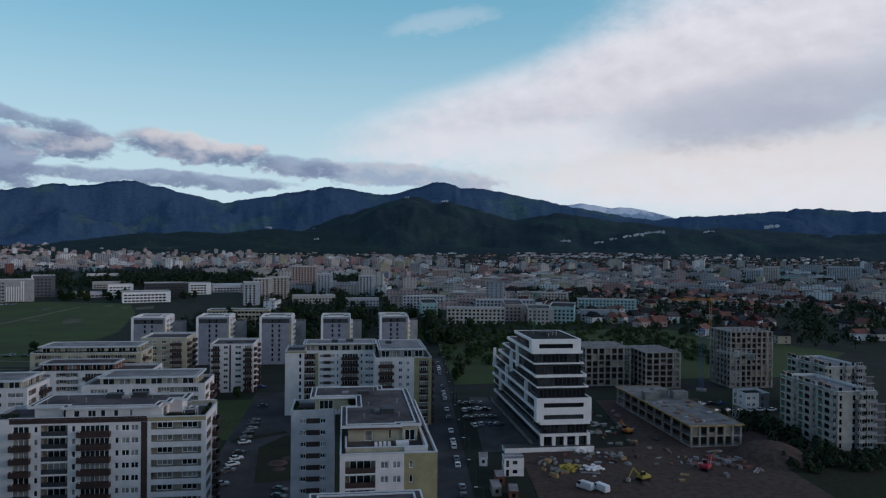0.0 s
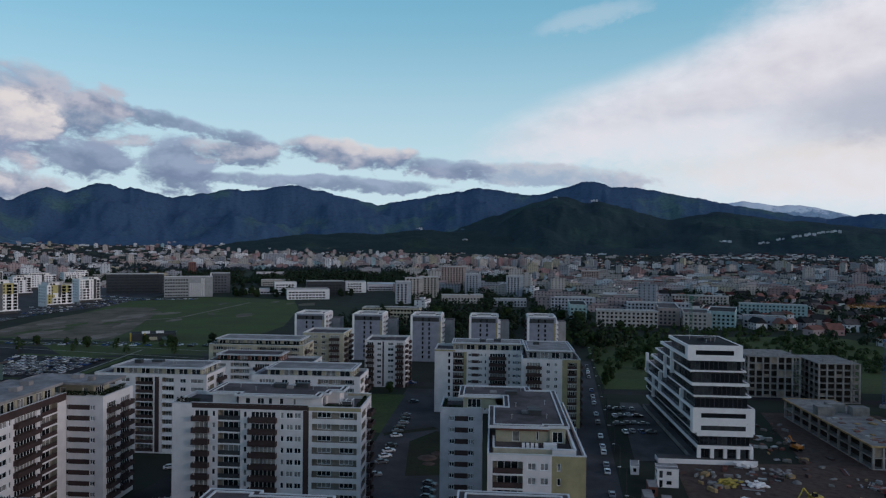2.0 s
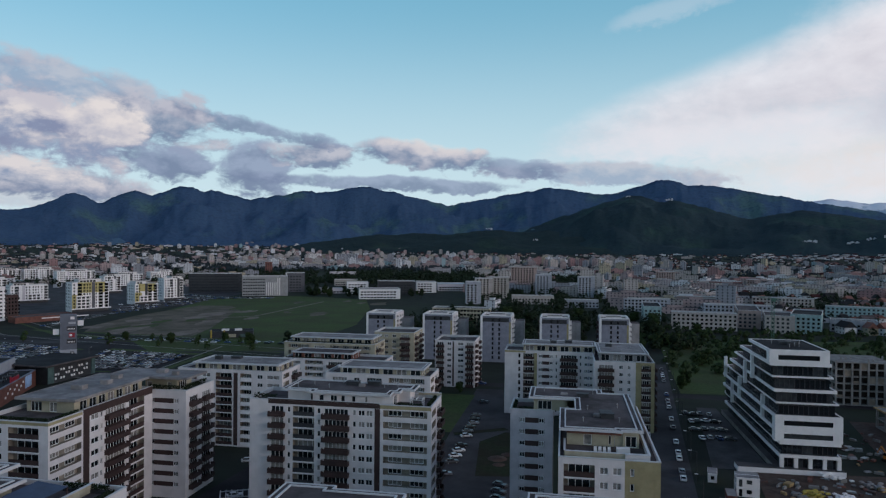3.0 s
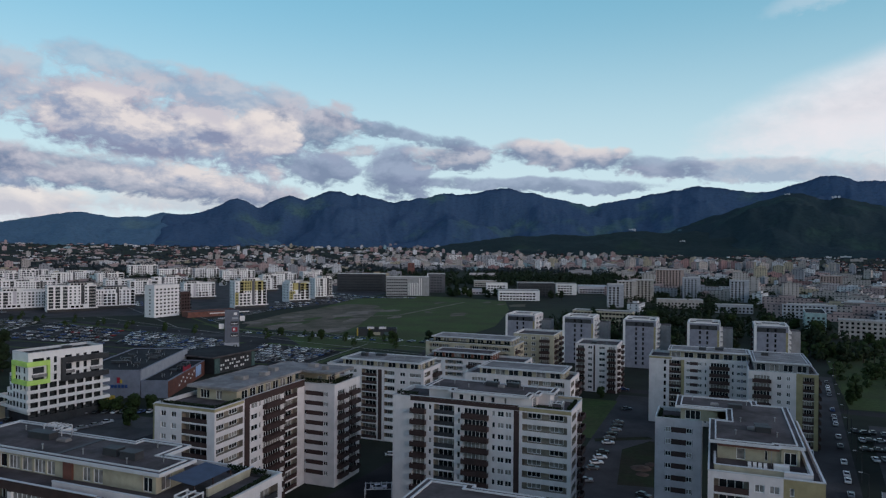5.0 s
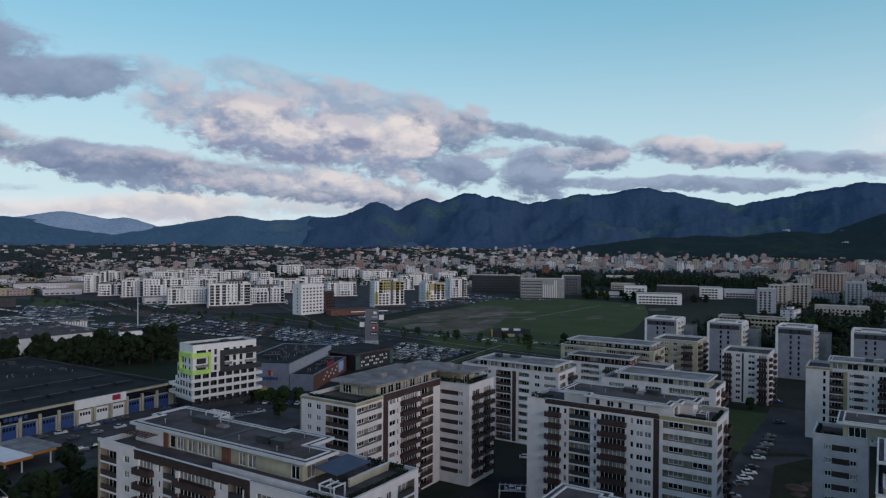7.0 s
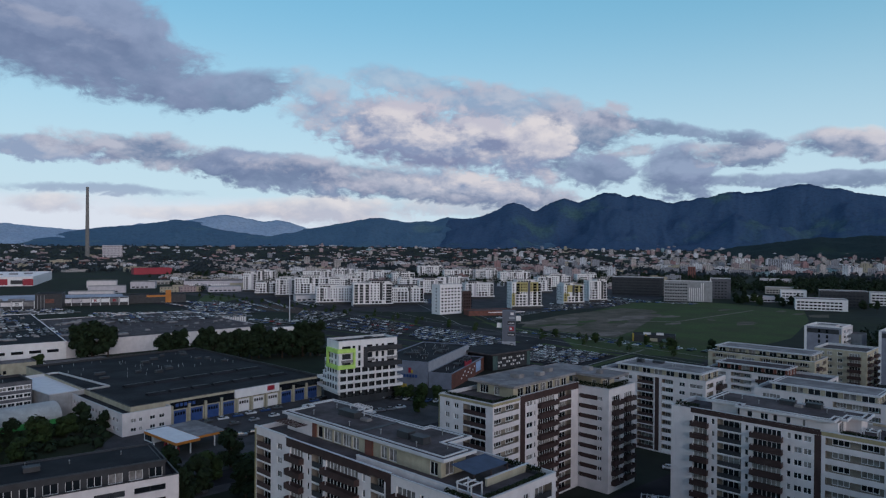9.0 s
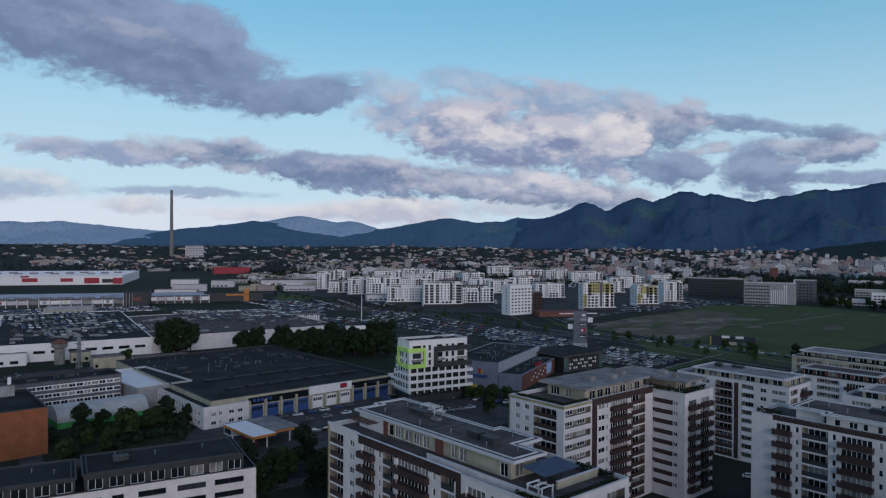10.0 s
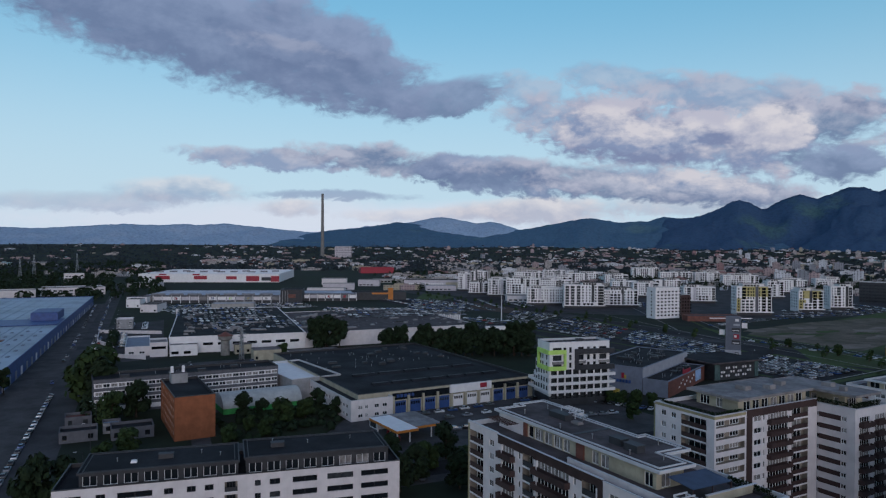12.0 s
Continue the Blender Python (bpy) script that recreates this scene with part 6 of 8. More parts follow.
def shop_units(w, n, seed, logos):
    """Fascia panels, dark shop windows and white piers along a row of n shops."""
    rr, bars = random.Random(seed), []
    for q in range(n):
        a, b = w * q / n, w * (q + 1) / n
        bars += [(a + 0.7, b - 0.7, 3.4, 7.4, rr.choice((CLEAN, PALEROOF, WHITE, BLUEGREY, GREYWALL, CLEAN))), (a + 0.7, b - 0.7, 0.2, 3.0, CHARCOAL), (b - 0.5, b + 0.1, 0.0, 8.6, CLEAN)]
        if q in logos:
            bars.append((a + 0.3 * (b - a), a + 0.65 * (b - a), 4.0, 6.8, logos[q]))
    return [(a, b, z0, z1, m) for a, b, z0, z1, m in bars]


row = ribbed_hall("shop_row", "row of shops with white fronts, grey piers and coloured fascias", -848.8, 84.3, 66, 151, 84, 8.6, SHADEGREY, BLUEROOF, SHADEGREY, 7.0, shop_units(151, 15, 4, {3: RED, 7: BLUE, 9: LIME, 11: YELLOW, 13: CHARCOAL}))
for q in range(7):
    s = Shape(PALEROOF)
    s.gable(8 + 20 * q, 22 + 20 * q, -1.0, 5.0, 9.1, 1.8, PALEROOF, 0.3)
    part("roof_gable", s, row)
gate = ribbed_hall("shop", "dark glazed store entrance at the end of the shop row", -787.0, 222.6, 66, 24, 30, 15, CHARCOAL, DARKROOF, CHARCOAL, 400, [(2 + 3 * q, 2.5 + 3 * q, 0, 14, GREYWALL) for q in range(3)] + [(9, 17, 6, 10, RUST)])
st = ribbed_hall("superstore", "white superstore with crimson panels", -1287.3, 118.9, 66, 236, 200, 14, CLEAN, CLEAN, CLEAN, 30.0, [(28, 52, 5, 11, RED), (92, 114, 5, 11, RED), (146, 164, 5, 10.5, RED), (180, 202, 2, 11, RED), (206, 222, 3, 9, CHARCOAL), (222, 236, 1, 11, RED), (34, 46, 12, 14.6, RED), (90, 102, 12, 14.6, RED)])
for q in range(12):
    s = Shape(PALEROOF)
    s.loft([(10 + 18 * q, 22 + 18 * q, 60 + 20 * (q % 3), 66 + 20 * (q % 3), 14.1), (10 + 18 * q, 22 + 18 * q, 60 + 20 * (q % 3), 66 + 20 * (q % 3), 16.4)], PALEROOF)
    part("roof_box", s, st)
ribbed_hall("shop_row", "row of low shops with white fronts and red marks", -807.2, 244.4, 66, 74, 50, 8.6, SHADEGREY, BLUEROOF, SHADEGREY, 9.0, shop_units(74, 8, 6, {0: CHARCOAL, 4: RED, 6: RED}))
ribbed_hall("warehouse", "crimson sheet-metal shed far off", -1464.9, 598.2, 75, 76, 40, 12.5, RED, RED, RED, 12.0)
ribbed_hall("warehouse", "blue-grey hall with pale upright stripes", -970.2, 468.4, 60, 90, 40, 12, BLUEGREY, DARKROOF, CHARCOAL, 400, [(2 + 3 * q, 3.6 + 3 * q, 0.5, 8, CLEAN) for q in range(20)] + [(64, 90, 1, 9, BEIGE)])
ribbed_hall("shop", "black shop with an orange portal", -792, 312, 70, 66, 30, 9, CHARCOAL, DARKROOF, CHARCOAL, 400, [(24, 50, 6.8, 8.8, ORANGE), (44, 50, 0, 14.5, ORANGE)])
ribbed_hall("greenhouse", "pale glazed market hall with upright ribs", -542.0, 274.0, 70, 39, 24, 8.2, PALEROOF, ROOF, PALEROOF, 400, [(1 + 1.9 * q, 2.2 + 1.9 * q, 2.4, 7.4, CLEAN) for q in range(20)])
for x, y, tn, w in ((-500, 262, 74, 14), (-528, 262, 74, 12), (-470, 300, 70, 20)):
    s = Shape(CLEAN)
    s.loft([(0, w, 0, 4, 0), (0, w, 0, 4, 3.2), (0.2, w - 0.2, 0.2, 3.8, 3.4)], CLEAN, PALEROOF)
    thing("delivery_trailer", "white delivery trailer beside the market hall", "trailer", (x, y, 0.05), tn, "delivery trailers", s.mesh("delivery_trailer"))


PYLON = mat("dark_slate_panel", (0.12, 0.13, 0.165), 0.6, var=0.1)


def pylon():
    root = thing("sign_tower", "tall grey sign tower with dark boards", "sign", (-275, 348, 0), 38.5)
    s = Shape(PYLON)
    s.loft([(-4.2, 4.2, -2, 2, 8.0), (-4.2, 4.2, -2, 2, 27.5)], PYLON)
    part("tower", s, root)
    s = Shape(PALESLATE)
    s.loft([(-4.3, 4.3, -2.1, 2.1, 0), (-4.3, 4.3, -2.1, 2.1, 8.0)], PALESLATE)
    part("base", s, root, label="pale grey base of the sign tower")
    for x0, x1, z, h, m in ((1.0, 3.0, 24.9, 1.5, CLEAN), (0.0, 3.6, 22.3, 1.2, PALESLATE), (-0.8, 3.8, 18.6, 2.4, CHARCOAL), (0.2, 3.2, 14.8, 2.6, RED), (0.6, 1.8, 15.5, 1.2, CLEAN), (-0.8, 3.8, 11.4, 2.4, CHARCOAL), (0.9, 3.0, 4.6, 2.2, CHARCOAL), (1.4, 2.5, 5.1, 1.1, CLEAN)):
        b = Shape(m)
        y = -2.32 if m is CLEAN else -2.22
        b.loft([(x0, x1, y, -1.98, z), (x0, x1, y, -1.98, z + h)], m)
        part("board", b, root)
    for z in (19.3, 12.0):
        for q in range(5):
            b = Shape(CLEAN)
            b.loft([(-0.3 + q * 0.75, 0.2 + q * 0.75, -2.3, -2.2, z), (-0.3 + q * 0.75, 0.2 + q * 0.75, -2.3, -2.2, z + 0.6)], CLEAN)
            part("sign_bar", b, root)
    for x, z in ((-7.6, 16.5), (4.6, 21.0)):
        b = Shape(CLEAN)
        b.loft([(x, x + 3, -0.4, 0.4, z), (x, x + 3, -0.4, 0.4, z + 3)], CLEAN)
        part("side_sign", b, root)
        b = Shape(STEEL)
        b.loft([(min(x + 2.9, 3.1), max(x + 0.1, -3.1), -0.1, 0.1, z + 1.3), (min(x + 2.9, 3.1), max(x + 0.1, -3.1), -0.1, 0.1, z + 1.6)], STEEL)
        part("arm", b, root)


pylon()
TEALGLASS = mat("teal_glass_panel", (0.09, 0.14, 0.14), 0.25, var=0.2)
# white panels stand in for lit windows and posters on the dark front
cin = ribbed_hall("cinema", "dark cinema with teal glass corners and white panels for lit windows and posters", -243.5, 294, 86, 31, 24, 8.4, CHARCOAL, ROOF, CHARCOAL, 400,
                  [(4.5 + 1.7 * q, 5.3 + 1.7 * q, 1.6 + 2.0 * k, 2.6 + 2.0 * k, CLEAN) for q in range(13) for k in range(3) if (q * 5 + k * 3) % 7 < 4] + [(0, 3.6, 0.3, 8.2, TEALGLASS), (28.4, 31, 0.3, 8.2, TEALGLASS)])
s = Shape(ROOF)
s.loft([(-4.0, 32.0, -3.0, 25.0, 8.9), (-4.0, 32.0, -3.0, 25.0, 9.6), (-3.6, 31.6, -2.6, 24.6, 9.7)], ROOF, DARKROOF)
part("roof_slab", s, cin, label="wide flat projecting roof slab")
hotel = block("hotel", "white hotel tower with a regular grid of windows", -471.2, 487.9, 27.9, 13, 28.4, 8, 3.15, 1.5, [(2 + 4.2 * q, 4.4 + 4.2 * q, "win") for q in range(7)], (), [(6, 8, "win")], walls=CLEAN, turn=83, frame=DARKFRAME, roof=DARKROOF)
rd = ribbed_hall("roadside_restaurant", "low dark roadside restaurant with yellow uprights and white roof boxes", -249, 458, 24, 30, 13, 4.6, CHARCOAL, DARKROOF, CHARCOAL, 400, [(0.6, 1.6, 0, 6.0, YELLOW), (9.5, 10.5, 0, 5.6, YELLOW), (12, 18, 0.6, 2.8, BEIGE), (21, 27, 0.6, 2.8, TEALGLASS)])
for x in (8, 17):
    s = Shape(CLEAN)
    s.loft([(x, x + 5, 4, 8, 4.6), (x, x + 5, 4, 8, 6.2)], CLEAN, PALEROOF)
    part("roof_box", s, rd)
mastlight = thing("light_mast", "tall slim lighting mast in the car park", "lamp", (-508, 340, 0))
s = Shape(TRIM)
s.lathe(0, 0, [(0.55, 0), (0.25, 30)], TRIM, 8)
part("pole", s, mastlight)
chim = thing("chimney_stack", "very tall grey factory chimney far off", "chimney", (*polar(3000, 70.9), lift(3000) - 2))
s = Shape(CONCRETE)
s.lathe(0, 0, [(8, 0), (6.5, 120), (5, 262), (5.4, 262), (5.4, 270)], CONCRETE, 16)
part("stack", s, chim)


# plan corner, width, storeys of each white house beyond the car parks
QUARTER_FRONT = [(-876.6, 510.0, 17.9, 8), (-810.3, 489.3, 25.9, 5), (-1075.5, 652.7, 30.5, 6), (-769.1, 493.9, 23.7, 7), (-731.4, 496.7, 41.9, 8), (-642.7, 465.4, 42.7, 6), (-594.8, 479.7, 42.8, 8), (-584.4, 525.5, 37.9, 6), (-1010.0, 703.5, 48.7, 6), (-1004.1, 761.6, 39.5, 7), (-939.9, 762.6, 53.8, 6), (-868.0, 784.9, 37.1, 6)]
QUARTER_REAR = [(-1035.2, 1007.2, 52.3, 7), (-675.6, 659.1, 33.0, 6), (-908.4, 952.2, 57.1, 6), (-874.5, 1003.4, 43.7, 6), (-776.4, 957.1, 56.6, 6), (-712.5, 737.2, 35.8, 6), (-584.5, 651.4, 37.0, 6), (-585.8, 806.8, 20.8, 7), (-680.1, 1054.8, 37.5, 5), (-878.8, 566.2, 37.1, 5), (-828.0, 617.8, 49.1, 5), (-900.0, 690.0, 40.0, 5), (-760.0, 700.0, 40.0, 5), (-640.0, 900.0, 44.0, 6)]


def quarter():
    """White apartment houses of five to eight storeys beyond the car parks."""
    rnd = random.Random(77)
    for x, y, w, n in QUARTER_FRONT + QUARTER_REAR:
        house(x, y, 58, w, 16.0, n, rnd)


def house(x, y, turn, w, d, n, rnd, accent=None):
    """A white house of stepped volumes with dark loggias, window doors and a set-back top."""
    fh = 3.0
    top = n * fh + 0.6
    cols, u = [], 1.2
    stripe = rnd.uniform(0.25, 0.7) * w
    zones = [(0, w, 0, 3.3, CHARCOAL), (stripe, stripe + 3.0, 3.3, top + 0.9, rnd.choice((CHARCOAL, BLUEGREY, SHADEGREY)))]
    while u < w - 4.4:
        k = rnd.choice((1.1, 1.1, 1.3, 1.8, 4.0))
        if u < stripe + 3.4 and u + k > stripe - 0.4:
            u = stripe + 3.5
            continue
        cols.append((u, u + k, "deep" if k > 3 else "hole", DARKGLASS, (1, n)))
        u += k + rnd.choice((1.3, 1.7, 2.4))
    cols.append((w - 4.0, w - 0.6, "deep", DARKGLASS, (1, n)))
    sides = [(1.5 + 4.2 * q, 2.9 + 4.2 * q, "hole", DARKGLASS, (1, n)) for q in range(int(d / 4.2))]
    if accent:
        zones += [(w * 0.15, w * 0.9, top * 0.66, top + 0.9, accent), (0, w * 0.3, 3.4, top * 0.6, accent)]
    root = block("apartment_house", "white modern apartment house with dark loggias and a set-back top floor", x, y, w, d, top, n, fh, 0.4, cols, (), sides, walls=CLEAN, frame=DARKFRAME, turn=turn, group="white apartment quarter", zones=zones)
    a, b = ((0.08, 0.5), (0.45, 0.94), (0.2, 0.8))[rnd.randrange(3)]
    s = Shape(CLEAN)
    s.facade((w * a, 1.5), (1, 0), w * (b - a), top, top + 3.1, [(1 + 3 * q, 3.2 + 3 * q, top + 0.4, top + 2.5, 0.3, DARKGLASS) for q in range(int(w * (b - a) / 3) - 1)], CLEAN)
    s.loft([(w * a, w * b, 1.9, d - 1.5, top), (w * a, w * b, 1.9, d - 1.5, top + 3.1)], CLEAN)
    part("top_storey", s, root)
    s = Shape(CLEAN)
    s.tray(w * a - 0.8, w * b + 0.8, 0.4, d - 0.8, top + 3.1, top + 3.6, top + 3.4, 0.3, rnd.choice((CLEAN, CHARCOAL)), ROOF)
    part("roof", s, root)
    s = Shape(CLEAN)
    c = rnd.uniform(0.1, 0.5)
    m = rnd.randint(2, n)
    s.facade((w * c, -1.6), (1, 0), w * 0.36, 3.4, m * fh + 0.6, [(0.8 + 4 * q, 3.6 + 4 * q, fh * k + 0.7, fh * k + 2.7, 1.2, DARKGLASS) for q in range(int(w * 0.36 / 4)) for k in range(1, m)], CLEAN)
    s.loft([(w * c, w * c + w * 0.36, -0.35, 0.0, 3.4), (w * c, w * c + w * 0.36, -0.35, 0.0, m * fh + 0.6)], CLEAN)
    s.loft([(w * c, w * c + 0.2, -1.6, -0.35, 3.4), (w * c, w * c + 0.2, -1.6, -0.35, m * fh + 0.6)], CLEAN)
    part("bay", s, root)
    s = Shape(CLEAN)
    s.tray(-1.6, w + 1.2, -2.4, d * 0.4, 2.7, 3.5, 3.3, 0.3, CLEAN, CONCRETE)
    part("terrace_deck", s, root)


quarter()
OCHRE = mat("yellow_ochre_render", (0.42, 0.36, 0.16), 0.9, var=0.1)
rq = random.Random(5)
house(-462.1, 589.6, 58, 34.0, 16, 9, rq, OCHRE)
house(-453.2, 674.7, 58, 24.9, 20, 7, rq, OCHRE)
house(-454.9, 732.2, 58, 23.1, 16, 8, rq)
block("restaurant", "brown annex of the hotel", -474.9, 518.0, 17, 14, 20.5, 6, 3.1, 0.5, [(2 + 3 * q, 3.4 + 3 * q, "hole") for q in range(6)], walls=BROWN, turn=80)
ribbed_hall("restaurant", "low red-brown restaurant with a white fascia", -444, 500, 60, 48, 16, 4.5, RUST, ROOF, RUST, 400, [(20, 58, 2.6, 3.4, CLEAN)])
block("office_block", "dark glazed office block behind the meadow", -498.2, 859.6, 67.6, 24, 24, 6, 3.8, 0.5, [(1 + 3 * q, 3.4 + 3 * q, "hole") for q in range(int(67.6 / 3) - 1)], [(1 + 3 * q, 3.4 + 3 * q, "hole") for q in range(7)], walls=CHARCOAL, turn=22, frame=DARKFRAME)
dob2 = block("office_block", "grey-green office block with upright pale fins", -400.1, 816.9, 56.2, 22, 24, 6, 3.8, 0.5, [(1 + 3 * q, 3.2 + 3 * q, "hole") for q in range(int(56.2 / 6))], walls=GREYWALL, turn=24, frame=DARKFRAME)
for q in range(8):
    s = Shape(CLEAN)
    a = 56.2 * 0.52 + 2.3 * q
    s.loft([(a, a + 1.0, -1.2, 0.0, 0.5), (a, a + 1.0, -1.2, 0.0, 17.0 if q < 6 else 23.0)], CLEAN)
    part("fin", s, dob2, label="pale upright fin")
block("office_block", "slim grey office block with pale corner piers", -376.6, 898.6, 25.3, 30, 25, 6, 3.8, 0.5, [(2 + 4 * q, 4.4 + 4 * q, "hole") for q in range(int(25.3 / 4) - 1)], [(1 + 4 * q, 3.4 + 4 * q, "hole") for q in range(7)], walls=SHADEGREY, turn=22, frame=DARKFRAME, zones=[(0, 1.6, 0, 25.9, CLEAN)])
for x, y, w, d, h, wall, roof, tn in ((-287.3, 894.5, 28.1, 18, 14.9, CLEAN, PALEROOF, 21), (-246.2, 814.0, 49.9, 30, 11.2, CLEAN, PALEROOF, 19), (-244.3, 894.2, 49.7, 30, 16.4, CHARCOAL, DARKROOF, 18), (-202.1, 940.9, 27.1, 30, 14.0, CLEAN, PALEROOF, 15),
                                     (-179.7, 982.5, 40.5, 40, 9.2, BLUEGREY, BLUEROOF, 13), (-326.5, 886.1, 37.1, 16, 6.0, BLUEGREY, BLUEROOF, 23), (-430.1, 1233.5, 51.0, 14, 12.4, BLUEGREY, PALEROOF, 22), (-358.1, 1049.2, 42.7, 14, 9.0, SAND, PALEROOF, 22)):
    fl = max(1, int(h / 3.4))
    block("commercial_building", ("white" if wall is CLEAN else "dark" if wall is CHARCOAL else "pale") + " flat-roofed commercial building behind the meadow", x, y, w, d, h, fl, 3.3, 0.4, [(1.5 + 4 * q, 4.5 + 4 * q, "hole") for q in range(int(w / 4) - 1)], [(2, 6, "hole"), (9, 13, "hole")], walls=wall, roof=roof, frame=DARKFRAME, turn=tn)
block("school_building", "long ochre school building with a dark roof", -111.6, 583.5, 48.7, 16, 13.4, 4, 3.4, 0.4, [(1 + 2.9 * q, 3.2 + 2.9 * q, "hole") for q in range(20)], walls=BEIGE, roof=DARKROOF)
TOWN_CREAM = mat("cream_panel_render", (0.42, 0.38, 0.36), 0.9, var=0.12, streak=0.25)
TOWN_PINK = mat("pinkish_panel_render", (0.36, 0.28, 0.26), 0.9, var=0.12, streak=0.25)
TOWN_TEAL = mat("pale_green_render", (0.3, 0.42, 0.43), 0.9, var=0.12, streak=0.25)
TOWN_GREY = mat("pale_grey_render", (0.36, 0.37, 0.41), 0.9, var=0.12, streak=0.25)
TOWN_ROSE = mat("dull_red_render", (0.2, 0.09, 0.08), 0.9, var=0.12, streak=0.2)
# tower blocks and slabs that stand out from the town: plan corner, width, depth, height, wall, turn
for x, y, w, d, h, m, tn in ((-78.6, 1029.4, 37.3, 16, 33.6, TOWN_PINK, 7), (-38.7, 951.3, 20.9, 18, 26.5, TOWN_GREY, 6), (16.8, 921.1, 21.3, 18, 26.0, TOWN_GREY, 2), (-110.8, 782.8, 17.1, 16, 24.6, TOWN_GREY, 12), (-108.7, 850.4, 21.3, 18, 25.0, TOWN_CREAM, 11), (-93.7, 875.5, 24.2, 18, 25.5, SAND, 9),
                             (-771.1, 2017.7, 37.5, 12, 31.0, CLEAN, 24), (-658.1, 1946.0, 60.4, 14, 33.0, TOWN_GREY, 22), (-639.5, 1415.2, 14.6, 14, 23.5, TOWN_ROSE, 28), (159.5, 1283.8, 31.9, 14, 21.0, TOWN_PINK, -4), (789.1, 1286.2, 29.8, 16, 24.2, TOWN_GREY, -28), (826.9, 1288.3, 29.7, 16, 30.0, TOWN_CREAM, -29),
                             (1133.4, 1615.7, 53.3, 14, 24.8, TOWN_GREY, -32), (987.6, 1316.6, 61.8, 14, 30.0, TOWN_GREY, -34)):
    block("apartment_block", {TOWN_PINK: "pinkish", TOWN_CREAM: "cream", CLEAN: "white", TOWN_ROSE: "dull red"}.get(m, "grey") + " panel tower block among trees", x, y, w, d, h, int(h / 2.75), 2.75, 0.5, [(1.4 + 4.2 * q, 3.4 + 4.2 * q, "hole") for q in range(int(w / 4.3))], [(3, 5, "hole"), (8, 11, "hole")], walls=m, roof=PALEROOF, group="panel towers", turn=tn)
for x, y, w, d, h, m, tn in ((87.4, 600.6, 50.7, 12, 13.2, TOWN_CREAM, -7), (68.0, 629.2, 15.0, 50, 15.0, TOWN_TEAL, -4), (143.4, 618.0, 17.9, 60, 14.5, TOWN_PINK, -10), (157.1, 588.8, 21.4, 40, 13.6, TOWN_CREAM, -12), (178.0, 596.0, 22.0, 50, 14.5, TOWN_TEAL, -20), (130.0, 690.0, 60, 12, 13, TOWN_GREY, -6), (215.0, 1205.0, 68.9, 20, 9.0, TOWN_ROSE, -8), (293.3, 1204.7, 39.2, 14, 12.8, TOWN_PINK, -10),
                             (214.3, 615.1, 33.6, 16, 9.0, TOWN_GREY, -17), (240.0, 700.0, 60, 12, 13, TOWN_TEAL, -16), (60.0, 740.0, 46, 12, 13, TOWN_GREY, -2), (120.0, 790.0, 50, 12, 13, TOWN_PINK, -8), (200.0, 800.0, 60, 12, 13, TOWN_CREAM, -12), (-60.0, 800.0, 48, 12, 9, TOWN_CREAM, 6), (0.0, 770.0, 36, 11, 8, TOWN_GREY, 2)):
    block("apartment_block", "four-storey panel slab with rows of small windows", x, y, w, d, h, int(h / 3.2), 3.2, 0.5, [(1.2 + 3.6 * q, 3.0 + 3.6 * q, "hole") for q in range(int(w / 3.6))], (), [(2 + 4 * q, 3.8 + 4 * q, "hole") for q in range(int(d / 4) - 1)], walls=m, roof=DARKROOF if m is TOWN_TEAL else ROOF, turn=tn, group="panel slabs")


def cabin(x, y, turn, w=6.0, d=2.5, floors=1, tone=None):
    tone = tone or CLEAN
    root = thing("site_cabin", "white steel site cabin on the building site", "cabin", (x, y, 0.07), turn, "site cabins")
    for f in range(floors):
        s = Shape(tone)
        z = 2.7 * f
        s.facade((0, 0), (1, 0), w, z, z + 2.6, [(0.6, 1.5, z + 0.1, z + 2.1, 0.06, DARKGLASS), (2.6, 4.0, z + 0.9, z + 2.0, 0.06, DARKGLASS)], tone)
        s.facade((w, 0), (0, 1), d, z, z + 2.6, [], tone)
        s.facade((w, d), (-1, 0), w, z, z + 2.6, [], tone)
        s.facade((0, d), (0, -1), d, z, z + 2.6, [(0.8, 1.7, z + 0.9, z + 2.0, 0.06, DARKGLASS)], tone)
        part("wall", s, root)
        r = Shape(PALEROOF)
        r.loft([(-0.1, w + 0.1, -0.1, d + 0.1, z + 2.6), (0, w, 0, d, z + 2.7)], tone, PALEROOF)
        part("roof", r, root)


for x, y, tn, f, m in ((47.6, 204, -4, 2, CLEAN), (48.0, 206.8, -4, 2, CLEAN), (44.5, 214, 80, 1, CLEAN), (46, 196, 84, 1, RUST), (43.2, 188, 86, 1, PALEROOF), (47, 184, 80, 1, RUST)):
    cabin(x, y, tn, floors=f, tone=m)
rs2 = random.Random(41)
